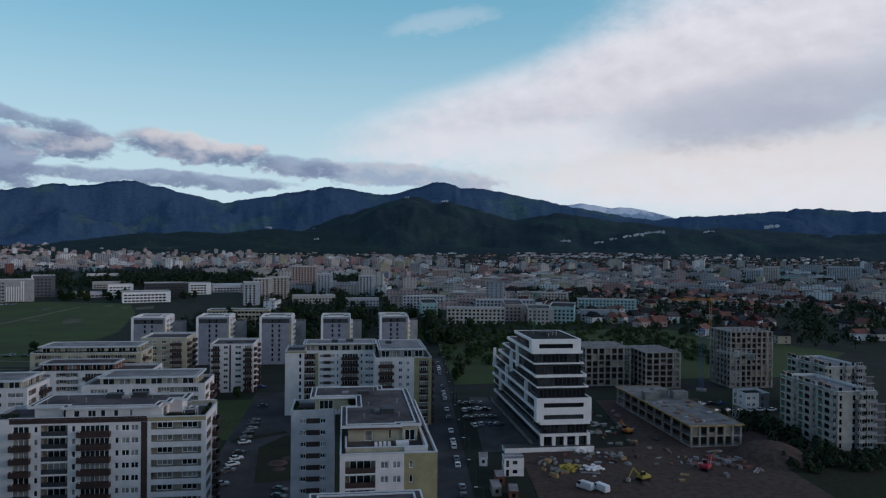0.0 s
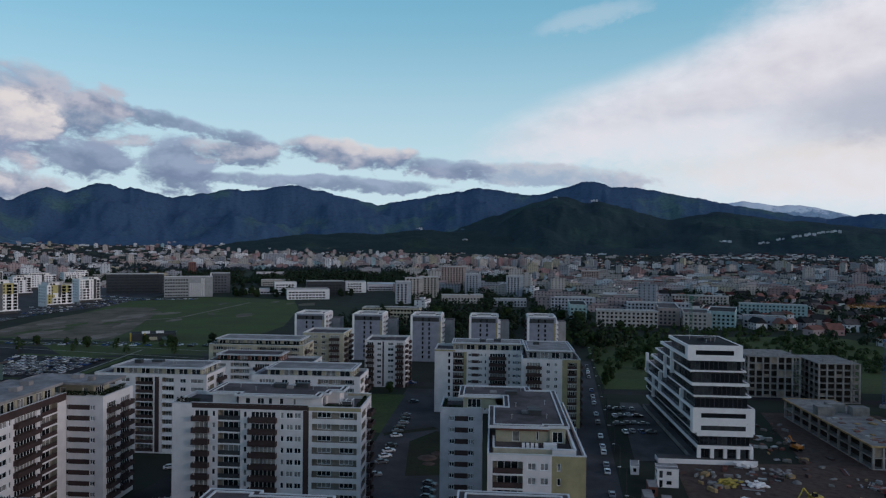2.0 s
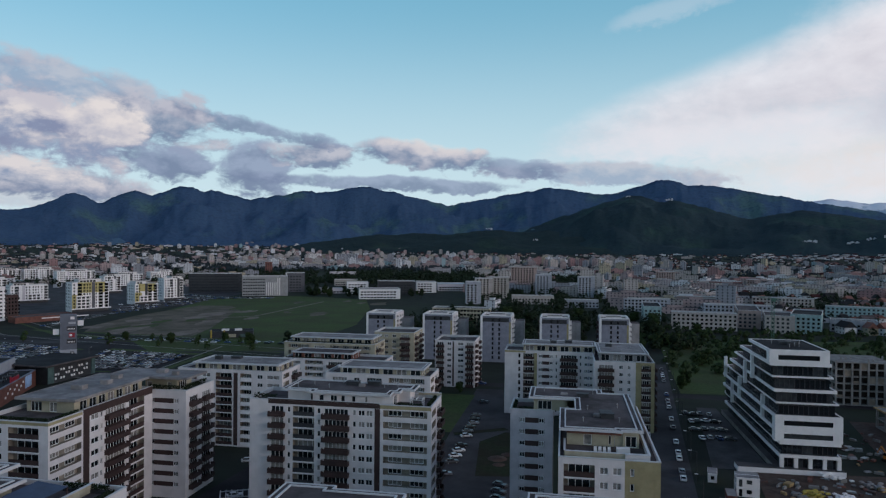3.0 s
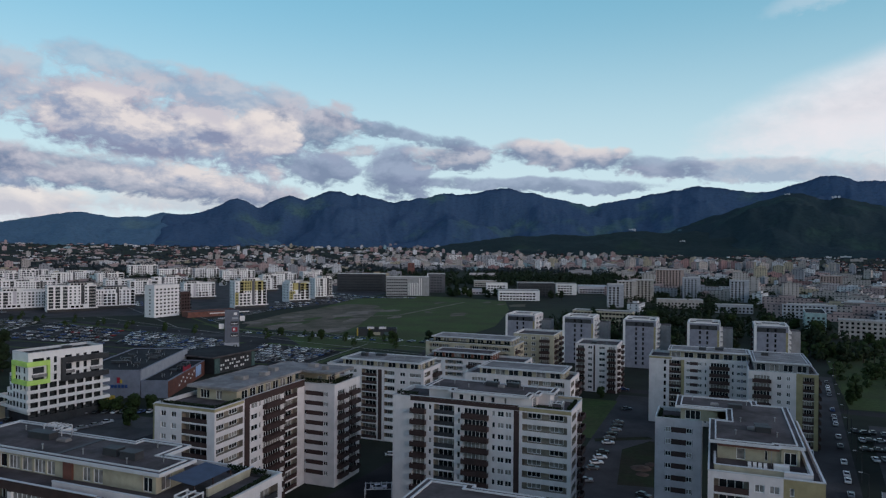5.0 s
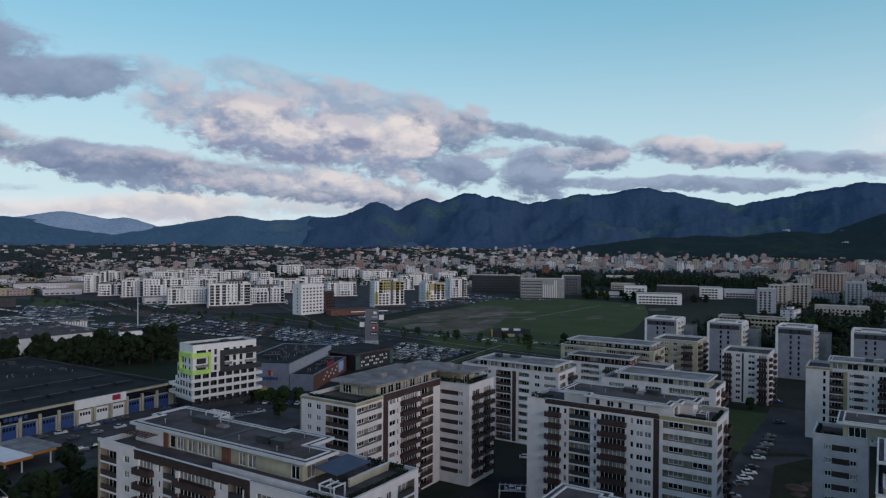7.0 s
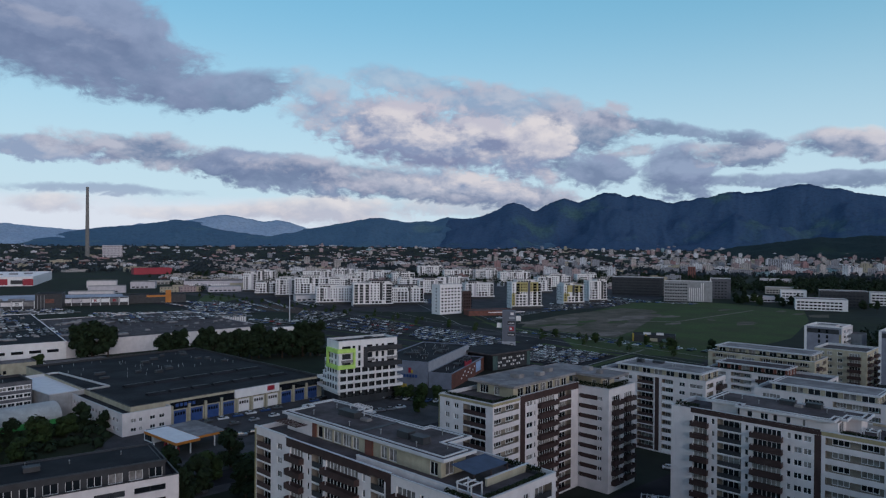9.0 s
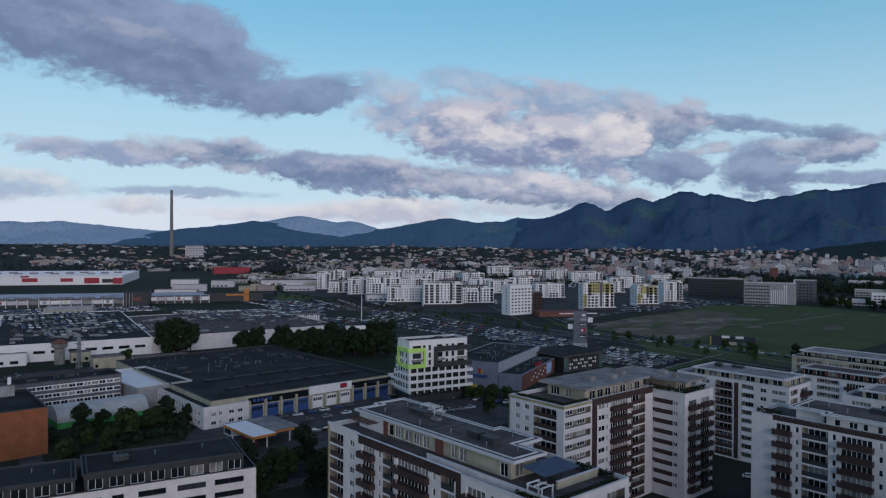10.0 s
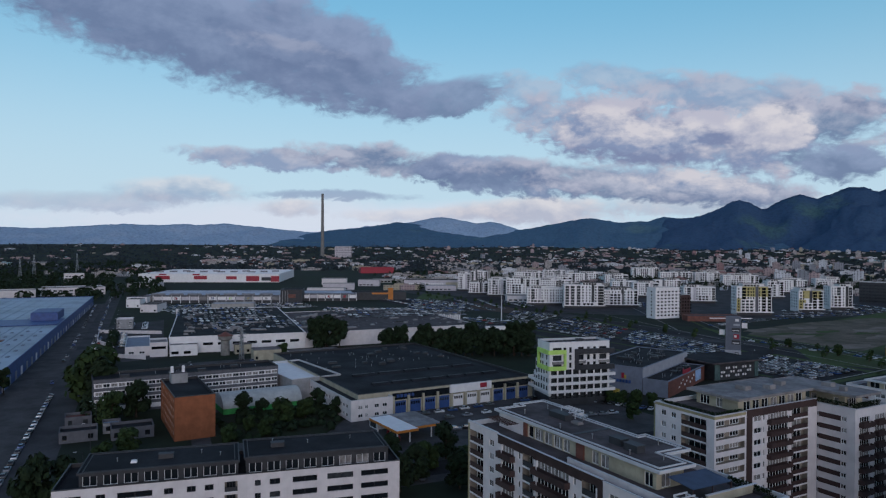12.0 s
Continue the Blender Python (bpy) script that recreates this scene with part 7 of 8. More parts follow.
for n in range(110):
    s = Shape(PLANK)
    m = rs2.choice((PLANK, STEEL, CONCRETE, RUST, BROWN, GREYWALL, RUST, CONCRETE))
    w, d, h = rs2.uniform(0.6, 3.0), rs2.uniform(0.5, 1.6), rs2.uniform(0.2, 1.0)
    s.loft([(-w / 2, w / 2, -d / 2, d / 2, 0), (-w / 2 + 0.1, w / 2 - 0.05, -d / 2 + 0.05, d / 2, h)], m)
    x, y = rs2.choice(((rs2.gauss(66, 5), rs2.gauss(212, 5)), (rs2.gauss(95, 6), rs2.gauss(240, 12)), (rs2.gauss(121, 7), rs2.gauss(212, 5)), (rs2.gauss(80, 8), rs2.gauss(216, 4)), (rs2.uniform(86, 112), rs2.uniform(255, 300))))
    thing("material_bale", "wrapped bale of building material on the mud", "building material", (x, y, 0.07), rs2.uniform(0, 180), "building material", s.mesh("material_bale"))
s = Shape(SOIL)
s.lathe(0, 0, [(13, 0), (10, 2.2), (6, 4.0), (1.5, 4.8)], SOIL, 18)
thing("soil_mound", "large dark mound of dug soil", "mound", (141, 214, 0), 0, "", s.mesh("soil_mound"))


def pergola(x, y, z, w, d, h, turn=0.0):
    root = thing("pergola", "white steel pergola frame", "pergola", (x, y, z), turn)
    for a in (0, w):
        for b in (0, d):
            s = Shape(TRIM)
            s.loft([(a - 0.1, a + 0.1, b - 0.1, b + 0.1, 0), (a - 0.1, a + 0.1, b - 0.1, b + 0.1, h)], TRIM)
            part("post", s, root)
    n = max(2, int(w / 1.4))
    for q in range(n + 1):
        s = Shape(TRIM)
        s.loft([(w * q / n - 0.08, w * q / n + 0.08, -0.2, d + 0.2, h), (w * q / n - 0.08, w * q / n + 0.08, -0.2, d + 0.2, h + 0.22)], TRIM)
        part("beam", s, root)
    for b in (0, d):
        s = Shape(TRIM)
        s.loft([(-0.2, w + 0.2, b - 0.08, b + 0.08, h - 0.2), (-0.2, w + 0.2, b - 0.08, b + 0.08, h)], TRIM)
        part("rail", s, root)


pergola(-87.5, 166.5, 0.06, 7.2, 5.0, 3.2, 25)
pergola(-75.6, 82.6, 29.1, 3.0, 2.6, 2.3)
pergola(-37.2, 166.6, 29.1, 3.0, 2.2, 2.2)


CLOTH = mat("slate_blue_awning_cloth", (0.05, 0.075, 0.13), 0.8, var=0.15)


def awning():
    root = thing("terrace_awning", "dark blue fabric awning over the roof terrace", "awning", (-81.2, 87.0, 29.1))
    s = Shape(CLOTH)
    s.face([(0, 0, 2.9), (5.4, 0, 2.4), (5.4, 9.0, 2.4), (0, 9.0, 2.9)], CLOTH)
    s.face([(0, 0, 2.85), (0, 9.0, 2.85), (5.4, 9.0, 2.35), (5.4, 0, 2.35)], CLOTH)
    part("cloth", s, root)
    for y in (0.1, 4.5, 8.9):
        p = Shape(BROWN)
        p.loft([(5.2, 5.35, y - 0.07, y + 0.07, 0), (5.2, 5.35, y - 0.07, y + 0.07, 2.4)], BROWN)
        part("post", p, root)


awning()


def hedge(x, y, z, w, d, h, seed):
    """A planter with a clipped dark hedge."""
    rr = random.Random(seed)
    root = thing("planter", "long planter with a dark green hedge on the terrace", "planter", (x, y, z), 0, "terrace planters")
    s = Shape(CHARCOAL)
    s.loft([(0, w, 0, d, 0), (0, w, 0, d, 0.45)], CHARCOAL)
    part("box", s, root)
    s = Shape(DARKLEAF)
    for i in range(int(60 * max(w, d))):
        c = Vector((rr.uniform(0, w), rr.uniform(0, d), 0.45 + h * rr.random() ** 0.6))
        a = Vector((rr.gauss(0, 1), rr.gauss(0, 1), rr.gauss(0, 1))).normalized()
        u = a.orthogonal().normalized() * 0.16
        v = a.cross(u)
        s.face([tuple(c - u), tuple(c - v), tuple(c + u), tuple(c + v)], DARKLEAF)
    part("foliage", s, root)


for n, (x, y, w, d, z) in enumerate(((-70.6, 83, 0.7, 16, 29.1), (-80, 100, 8, 0.7, 29.1), (-77, 81.0, 6, 0.7, 29.1), (-127.5, 134.4, 16, 0.7, 29.1), (-111.6, 135, 0.7, 9, 29.1), (-102.2, 173, 0.8, 12, 28.4), (-112, 173, 9, 0.8, 28.4),
                                     (-33.0, 166.5, 0.7, 10, 29.1), (-41, 165.6, 7, 0.6, 29.1), (-12.4, 172.6, 0.7, 8, 28.1), (-11, 172.5, 3.5, 0.7, 28.1), (-78, 166, 6, 0.7, 29.1), (-126, 302.6, 40, 0.7, 22.8), (-119, 284.5, 43, 0.6, 18.6))):
    hedge(x, y, z, w, d, 0.9 if n not in (5, 6, 11) else 1.5, n)


def loungers():
    for n in range(4):
        s = Shape(CLEAN)
        s.loft([(0, 0.6, 0, 0.6, 0), (0, 0.6, 0, 0.6, 0.45), (0, 0.6, 0.45, 0.6, 0.46), (0, 0.6, 0.48, 0.6, 0.9)], CLEAN)
        thing("garden_chair", "white garden chair on the roof terrace", "chair", (6.0 + 0.9 * n, 141.2, 28.6), 0, "garden chairs", s.mesh("garden_chair"))
    s = Shape(CLEAN)
    s.loft([(0, 2.6, 0, 1.4, 0), (0, 2.6, 0, 1.4, 0.9)], CLEAN)
    thing("garden_table", "white covered table on the roof terrace", "table", (10.4, 141.0, 28.6), 0, "", s.mesh("garden_table"))


loungers()
# pale roof lights on the mall roofs
rm = random.Random(8)


def roof_light(x, y, z, w, d, turn=0.0):
    s = Shape(CLEAN)
    s.loft([(-w / 2, w / 2, -d / 2, d / 2, 0), (-w / 2, w / 2, -d / 2, d / 2, 0.5), (-w / 2 + 0.4, w / 2 - 0.4, -d / 2 + 0.4, d / 2 - 0.4, 1.0)], PALEROOF, GREYWALL)
    return s.mesh("roof_light")


light_a, light_b = roof_light(0, 0, 0, 7, 3.0), roof_light(0, 0, 0, 3, 2.0)
for n in range(60):
    part("roof_light", rm.choice((light_a, light_b, light_b)), m1, (rm.uniform(5, 79), rm.uniform(8, 184), 10.1))
for n in range(40):
    part("roof_light", rm.choice((light_a, light_b)), m2, (rm.uniform(6, 124), rm.uniform(8, 132), 9.6))


def street_lamp(x, y, turn, h=9.0):
    def post():
        s = Shape(DARKFRAME)
        s.lathe(0, 0, [(0.12, 0), (0.07, h)], DARKFRAME, 6)
        s.tube((0, 0, h), (1.8, 0, h + 0.4), 0.05, 0.05, DARKFRAME, 5)
        return s

    def head():
        s = Shape(TRIM)
        s.loft([(1.5, 2.4, -0.15, 0.15, h + 0.3), (1.5, 2.4, -0.15, 0.15, h + 0.45)], TRIM)
        return s
    root = thing("street_lamp", "grey street lamp with a single arm", "street lamp", (x, y, 0), turn, "street lamps")
    part("post", shared(("lamp_post",), post), root)
    part("lamp_head", shared(("lamp_head",), head), root)


for n in range(12):
    y = 170 + 22 * n
    street_lamp(35.0 + (y - 260) * 0.0968 + 8.2, y, 180)
for n in range(14):
    street_lamp(-225 - 34 * n, 6.0 + 3.2 * n, -85)
for n in range(12):
    street_lamp(-190 - 24 * n, 330 + 6 * n, 90)

# ---- what stands along the street by the blue warehouse ----
WAREHOUSE = bpy.data.objects["warehouse"]


def warehouse_roof():
    """Blue band and box across the sheet roof, and rows of small skylights."""
    s = Shape(BLUE)
    s.loft([(203, 245, 1.0, 91.0, 9.9), (203, 245, 1.0, 91.0, 10.35)], BLUE)
    part("roof_band", s, WAREHOUSE, label="dark blue roof band")
    s = Shape(BLUE)
    s.loft([(232, 268, 4.0, 22.0, 10.3), (232, 268, 4.0, 22.0, 16.0), (233, 267, 5.0, 21.0, 16.4)], BLUE)
    part("plant_room", s, WAREHOUSE, label="blue plant room")
    pane = Shape(SLATE)
    pane.loft([(-2.0, 2.0, -0.8, 0.8, 0), (-1.8, 1.8, -0.6, 0.6, 0.5)], SLATE)
    pane = pane.mesh("skylight")
    for row in range(8):
        for q in range(6):
            part("skylight", pane, WAREHOUSE, (14 + row * 21.5 + 5 * (q % 2), 6 + q * 8.2, 9.6))
    s = Shape(RUST)
    s.loft([(120, 128, 20, 50, 9.7), (120, 128, 20, 50, 10.1)], RUST)
    part("roof_patch", s, WAREHOUSE, label="dark red roof patch")
    for q in range(30):
        s = Shape(CLEAN)
        x = 10 + q * 15.5
        s.loft([(x, x + 4.2, -0.25, -0.02, 0.2), (x, x + 4.2, -0.25, -0.02, 4.4)], STEEL if q % 3 else CLEAN)
        part("gate", s, WAREHOUSE)


warehouse_roof()
patch("pavement", "grey concrete yard along the warehouse", [(-240, -40), (-300, -34), (-860, 30), (-860, 46), (-240, -14)], PAVING, 0.035)
patch("ground", "bright green lawn beside the street", [(-452, 13), (-438, 26), (-492, 30), (-530, 23), (-520, 18)], GRASS, 0.09)
patch("pavement", "asphalt forecourt of the depot", [(-440, 32), (-462, 30), (-590, 28), (-640, 40), (-660, 82), (-566, 70), (-446, 58)], STREET, 0.06)


def compound_wall(points):
    root = thing("compound_wall", "low white wall round the depot yard", "wall")
    for (ax, ay), (bx, by) in zip(points, points[1:]):
        s = Shape(WHITE)
        n = math.hypot(bx - ax, by - ay)
        s.loft([(0, n, -0.15, 0.15, 0), (0, n, -0.15, 0.15, 2.3), (0, n, -0.2, 0.2, 2.3), (0, n, -0.2, 0.2, 2.45)], WHITE)
        part("wall_panel", s, root, (ax, ay, 0), math.degrees(math.atan2(by - ay, bx - ax)))


compound_wall([(-444, 45), (-460, 29), (-495, 31), (-533, 23), (-587, 27), (-561, 68)])
DEPOT = "depot buildings"
block("depot_building", "low hall with a slate blue roof behind the white wall", -460, 35, 14, 52, 5.0, 1, 3, 0.5, [(2, 5, "win"), (8, 11, "win")], walls=WHITE, turn=84, roof=SLATE, group=DEPOT)
block("depot_building", "white two-storey office with a dark window band", -451, 48, 10, 20, 8.0, 2, 3.4, 0.6, [(1, 9, "hole", None, (1, 2))], [(2, 6, "hole")], walls=WHITE, turn=84, roof=PALEROOF, group=DEPOT)
block("depot_building", "low white mall annex with loading doors", -449, 59, 16, 14, 6.0, 1, 3, 0.5, [(1, 5, "hole"), (8, 12, "hole")], walls=CLEAN, turn=82, roof=PALEROOF, group=DEPOT)
block("depot_building", "grey house with white corner towers", -606, 40, 12, 14, 7.0, 2, 3.0, 0.5, [(1, 3, "win"), (9, 11, "win")], walls=GREYWALL, turn=82, roof=WHITE, group=DEPOT)
block("factory_building", "long white hall with an arcaded front", -1008, -20, 74, 40, 9, 2, 4, 0.5, [(2 + 6 * q, 6 + 6 * q, "hole") for q in range(12)], walls=WHITE, turn=95, roof=PALEROOF, group=DEPOT)
block("factory_building", "plain white hall behind the warehouse", -960, -66, 42, 30, 10, 1, 4, 0.5, [(8, 12, "hole"), (24, 28, "hole")], walls=WHITE, turn=92, roof=PALEROOF, group=DEPOT)
block("factory_building", "pale flat-roofed factory office by the woods", -1325, 8, 30, 20, 14, 3, 4, 0.5, [(2 + 5 * q, 5 + 5 * q, "hole") for q in range(5)], walls=WHITE, turn=92, roof=PALEROOF, group=DEPOT)
for x, y, w, d, h, m, rf, tn in ((-690, 96, 20, 14, 6, WHITE, PALEROOF, 66), (-740, 70, 16, 30, 7, WHITE, ROOF, 66), (-800, 62, 14, 16, 8, CLEAN, PALEROOF, 66), (-845, 66, 22, 14, 7, CLEAN, BLUEROOF, 66), (-294, 2, 9, 8, 3.0, SHADEGREY, RUST, 90), (-279, 14, 6, 6, 3.0, GREYWALL, BLUEROOF, 88), (-272, 0, 12, 9, 3.0, SHADEGREY, DARKROOF, 88), (-268, 16, 14, 10, 3.2, SHADEGREY, DARKROOF, 88),
                                 (-440, 96, 10, 8, 5, BEIGE, DARKROOF, 84), (-409, 100, 16, 12, 5.5, BEIGE, PALEROOF, 84), (-404, 120, 30, 8, 4, WHITE, PALEROOF, 86)):
    block("shed", "small plain outbuilding with a flat roof", x, y, w, d, h, 1, 2.6, 0.3, [(1, 2.4, "hole"), (w - 3, w - 1.4, "hole")], walls=m, roof=rf, turn=tn, group="outbuildings", cap=SHADEGREY)


def water_tower(x, y):
    root = thing("water_tower", "squat water tower with a brown conical roof", "tower", (x, y, 0))
    s = Shape(CONCRETE)
    s.lathe(0, 0, [(2.8, 0), (2.6, 9), (4.2, 10), (4.2, 12)], CONCRETE, 12)
    part("shaft", s, root)
    s = Shape(RUST)
    s.lathe(0, 0, [(4.8, 12), (0.3, 14.5)], RUST, 12)
    part("roof", s, root)


water_tower(-440, 90)


def power_mast(x, y, h, base=2.6):
    root = thing("power_mast", "grey lattice electricity mast", "mast", (x, y, 0), 20, "electricity masts")
    s = Shape(STEEL)
    for a, b in ((-1, -1), (1, -1), (1, 1), (-1, 1)):
        s.tube((a * base, b * base, 0), (a * 0.4, b * 0.4, h), 0.3, 0.18, STEEL, 4)
    for k in range(8):
        u, v = k / 8, (k + 1) / 8
        p, q = base + (0.4 - base) * u, base + (0.4 - base) * v
        for (a, b), (c, d) in (((-1, -1), (1, -1)), ((1, -1), (1, 1)), ((1, 1), (-1, 1)), ((-1, 1), (-1, -1))):
            s.tube((a * p, b * p, h * u), (c * q, d * q, h * v), 0.14, 0.14, STEEL, 4, False)
    part("lattice", s, root)
    for z, r in ((h * 0.72, 4.0), (h * 0.84, 5.0), (h * 0.95, 3.6)):
        s = Shape(STEEL)
        s.tube((-r, 0, z), (r, 0, z), 0.25, 0.25, STEEL, 4)
        part("cross_arm", s, root)


power_mast(-1361, -57, 40)
power_mast(-1486, -40, 44)
power_mast(-1618, 33, 44)
power_mast(-418, 95, 19, 1.0)
big = block("power_station", "large white industrial block near the tall chimney", *polar(2900, 69.9), 68, 60, 52, 7, 7, 6, [(3 + 12 * q, 12 + 12 * q, "hole") for q in range(6)], walls=BLUEGREY, turn=70, roof=GREYWALL)
# lesser shops and stores about the big car parks
stores = random.Random(63)
for n, (x, y) in enumerate(((-700, 130), (-930, 300), (-980, 340), (-1040, 420), (-900, 470), (-1010, 520), (-1120, 480), (-690, 470), (-1150, 90), (-1100, 380), (-820, 520), (-1180, 560))):
    w, d, h = stores.uniform(24, 60), stores.uniform(16, 34), stores.uniform(5, 9)
    block("store", "low pale store beside the car parks", x, y, w, d, h, 1, 3.4, 0.4, [(2 + 6 * q, 6 + 6 * q, "hole") for q in range(int(w / 6) - 1)], [(2, 8, "hole")], walls=stores.choice((WHITE, BLUEGREY, GREYWALL, SAND)), roof=stores.choice((BLUEROOF, ROOF, PALEROOF, DARKROOF)), turn=stores.choice((66, 72, 62)), group="stores", cap=GREYWALL)

# ---- cars ----
PAINTS = [mat("car_paint_" + n, c, 0.3, 0.2, var=0.03, spec=0.6) for n, c in (("white", (0.62, 0.63, 0.66)), ("silver", (0.2, 0.21, 0.24)), ("black", (0.015, 0.016, 0.018)), ("blue", (0.03, 0.07, 0.2)), ("red", (0.22, 0.015, 0.02)), ("grey", (0.08, 0.085, 0.095)))]
CARGLASS = mat("car_glass", (0.012, 0.014, 0.017), 0.08, var=0.02, spec=0.6)


def car_shape(paint, van=False):
    s = Shape(paint)
    if van:
        s.loft([(-2.5, 2.5, -0.95, 0.95, 0.35), (-2.55, 2.55, -1.0, 1.0, 0.8), (-2.5, 2.3, -0.98, 0.98, 1.3), (-2.45, 1.6, -0.88, 0.88, 2.2)], paint)
    else:
        s.loft([(-2.05, 2.1, -0.82, 0.82, 0.28), (-2.15, 2.2, -0.88, 0.88, 0.55), (-2.1, 2.05, -0.86, 0.86, 0.88), (-1.6, 0.8, -0.8, 0.8, 0.92)], paint)
    return s


def cabin_shape(paint, van=False):
    s = Shape(CARGLASS)
    if van:
        s.loft([(1.1, 2.32, -0.99, 0.99, 1.32), (0.9, 1.72, -0.9, 0.9, 2.12)], CARGLASS, paint)
    else:
        s.loft([(-1.7, 0.95, -0.76, 0.76, 0.9), (-1.25, 0.3, -0.62, 0.62, 1.42)], CARGLASS, paint)
    return s


def wheel_shape():
    s = Shape(RUBBER)
    s.tube((0, -0.11, 0), (0, 0.11, 0), 0.32, 0.32, RUBBER, 10)
    s.tube((0, -0.12, 0), (0, 0.12, 0), 0.19, 0.19, STEEL, 8)
    return s


def make_car(paint, van=False):
    what = "van" if van else "car"
    tone = paint.name.split("_")[2]
    root = thing(what, tone + (" delivery van" if van else " car") + " parked on the ground", what, (0, 0, -50), 0, "parked cars")
    body = part("body", car_shape(paint, van), root)
    part("cabin", cabin_shape(paint, van), body)
    w = shared(("wheel",), wheel_shape)
    for x in (-1.3, 1.35):
        for y in (-0.78, 0.78):
            part("wheel", w, root, (x, y, 0.32))
    return root


CARS = [make_car(p) for p in PAINTS]
VAN = make_car(PAINTS[0], True)
placed = set()


def park(x, y, turn, z, rnd, van=False):
    k = rnd.choices(range(6), (6, 4, 3, 2, 0.6, 4))[0]
    src = VAN if van else CARS[k]
    if src not in placed:
        placed.add(src)
        src.matrix_basis = pose(x, y, z, 0, 0, turn)
        return src
    return copy_thing(src, pose(x, y, z, 0, 0, turn))


rnd = random.Random(19)
# beside the street
for n in range(34):
    y = 182 + n * 6.6
    for off, keep in ((-4.8, 0.85), (4.6, 0.5)):
        if rnd.random() < keep:
            x = 35.0 + (y - 260) * 0.0968 + off
            park(x, y, 84.5 + rnd.uniform(-2, 2), 0.05, rnd, rnd.random() < 0.04)
# in the court
for n in range(17):
    if rnd.random() < 0.85:
        park(-34.5 + rnd.uniform(-0.4, 0.4), 205 + n * 6.0, 25 + rnd.uniform(-4, 4), 0.07, rnd)
    if rnd.random() < 0.7:
        park(-17.5 + rnd.uniform(-0.4, 0.4), (188 if n < 3 else 244) + n * 5.4, -20 + rnd.uniform(-4, 4), 0.07, rnd)
# office yard and side street
for n in range(16):
    park(49 + (n % 4) * 3.2 + rnd.uniform(-0.4, 0.4), 262 + (n // 4) * 12 + rnd.uniform(-1, 1), rnd.choice((0, 90)) + rnd.uniform(-5, 5), 0.1, rnd)
for n in range(12):
    park(-95 + n * 5.0, 345.2 - n * 0.38, -4.4, 0.04, rnd)
for x, y, a in ((-88, 176, 30), (-84, 184, 35), (-90, 196, 10), (-86, 210, 80), (-160, 150, 85), (-168, 190, 85), (-174, 240, 82), (-171, 260, 84), (-166, 300, 86)):
    park(x, y, a, 0.06, rnd)
park(68.4, 191, 125, 0.07, rnd, True)
copy_thing(VAN, pose(72.4, 189, 0.07, 0, 0, 115))
# the street by the blue warehouse
for n in range(22):
    park(-222 - n * 6.4, -16.2 + n * 0.63, 174.6 + rnd.uniform(-2, 2), 0.05, rnd)
for n in range(20):
    if rnd.random() < 0.5:
        park(-330 - n * 14, 4.6 + n * 1.37, 174.6, 0.05, rnd)
for n in range(9):
    park(-222 + n * 5, 97 + 1.5 * (n % 2) - 4, 10 + rnd.uniform(-10, 10), 0.05, rnd)
# right of the site
for n in range(14):
    park(150 + (n % 10) * 5.2 + rnd.uniform(-0.5, 0.5), 275 + (n // 10) * 12 + rnd.uniform(-1, 1), 20 + rnd.uniform(-6, 6), 0.02, rnd)


def car_crowd(name, label, rows, z):
    """Cars too many and too far to count, in rows from a to b."""
    s = Shape(*PAINTS)
    rr = random.Random(3)
    for (ax, ay), (bx, by), turn, gap in rows:
        n = int(math.hypot(bx - ax, by - ay) / gap)
        for i in range(n):
            if rr.random() < 0.2:
                continue
            x, y = ax + (bx - ax) * i / n + rr.uniform(-0.3, 0.3), ay + (by - ay) * i / n + rr.uniform(-0.3, 0.3)
            paint = rr.choices(PAINTS, (6, 5, 3, 4, 0.4, 4))[0]
            c = Shape()
            c.loft([(-2.1, 2.15, -0.87, 0.87, 0.25), (-2.1, 2.05, -0.86, 0.86, 0.88), (-1.7, 0.95, -0.76, 0.76, 0.92), (-1.25, 0.3, -0.62, 0.62, 1.42)], paint)
            c.k = [s.slot(paint)] * len(c.k)
            g = s.slot(CARGLASS)
            for q in (8, 9, 10, 11):
                c.k[q] = g
            t = radians(turn + rr.uniform(-2, 2))
            base = len(s.v)
            s.v.extend((x + px * math.cos(t) - py * math.sin(t), y + px * math.sin(t) + py * math.cos(t), z + pz) for px, py, pz in c.v)
            s.f.extend(tuple(base + q for q in f) for f in c.f)
            s.k.extend(c.k)
    tagged(new(name, s.mesh(name)), label, "cars", kind="stuff")


def bays(corners, rows, gap=2.9):
    """Rows of bays that fill a four-cornered car park; the first side runs along the rows."""
    (ax, ay), (bx, by), (cx, cy), (dx, dy) = corners
    turn = math.degrees(math.atan2(by - ay, bx - ax)) + 90
    return [((ax + (dx - ax) * t, ay + (dy - ay) * t), (bx + (cx - bx) * t, by + (cy - by) * t), turn, gap) for t in (k / max(1, rows - 1) for k in range(rows))]


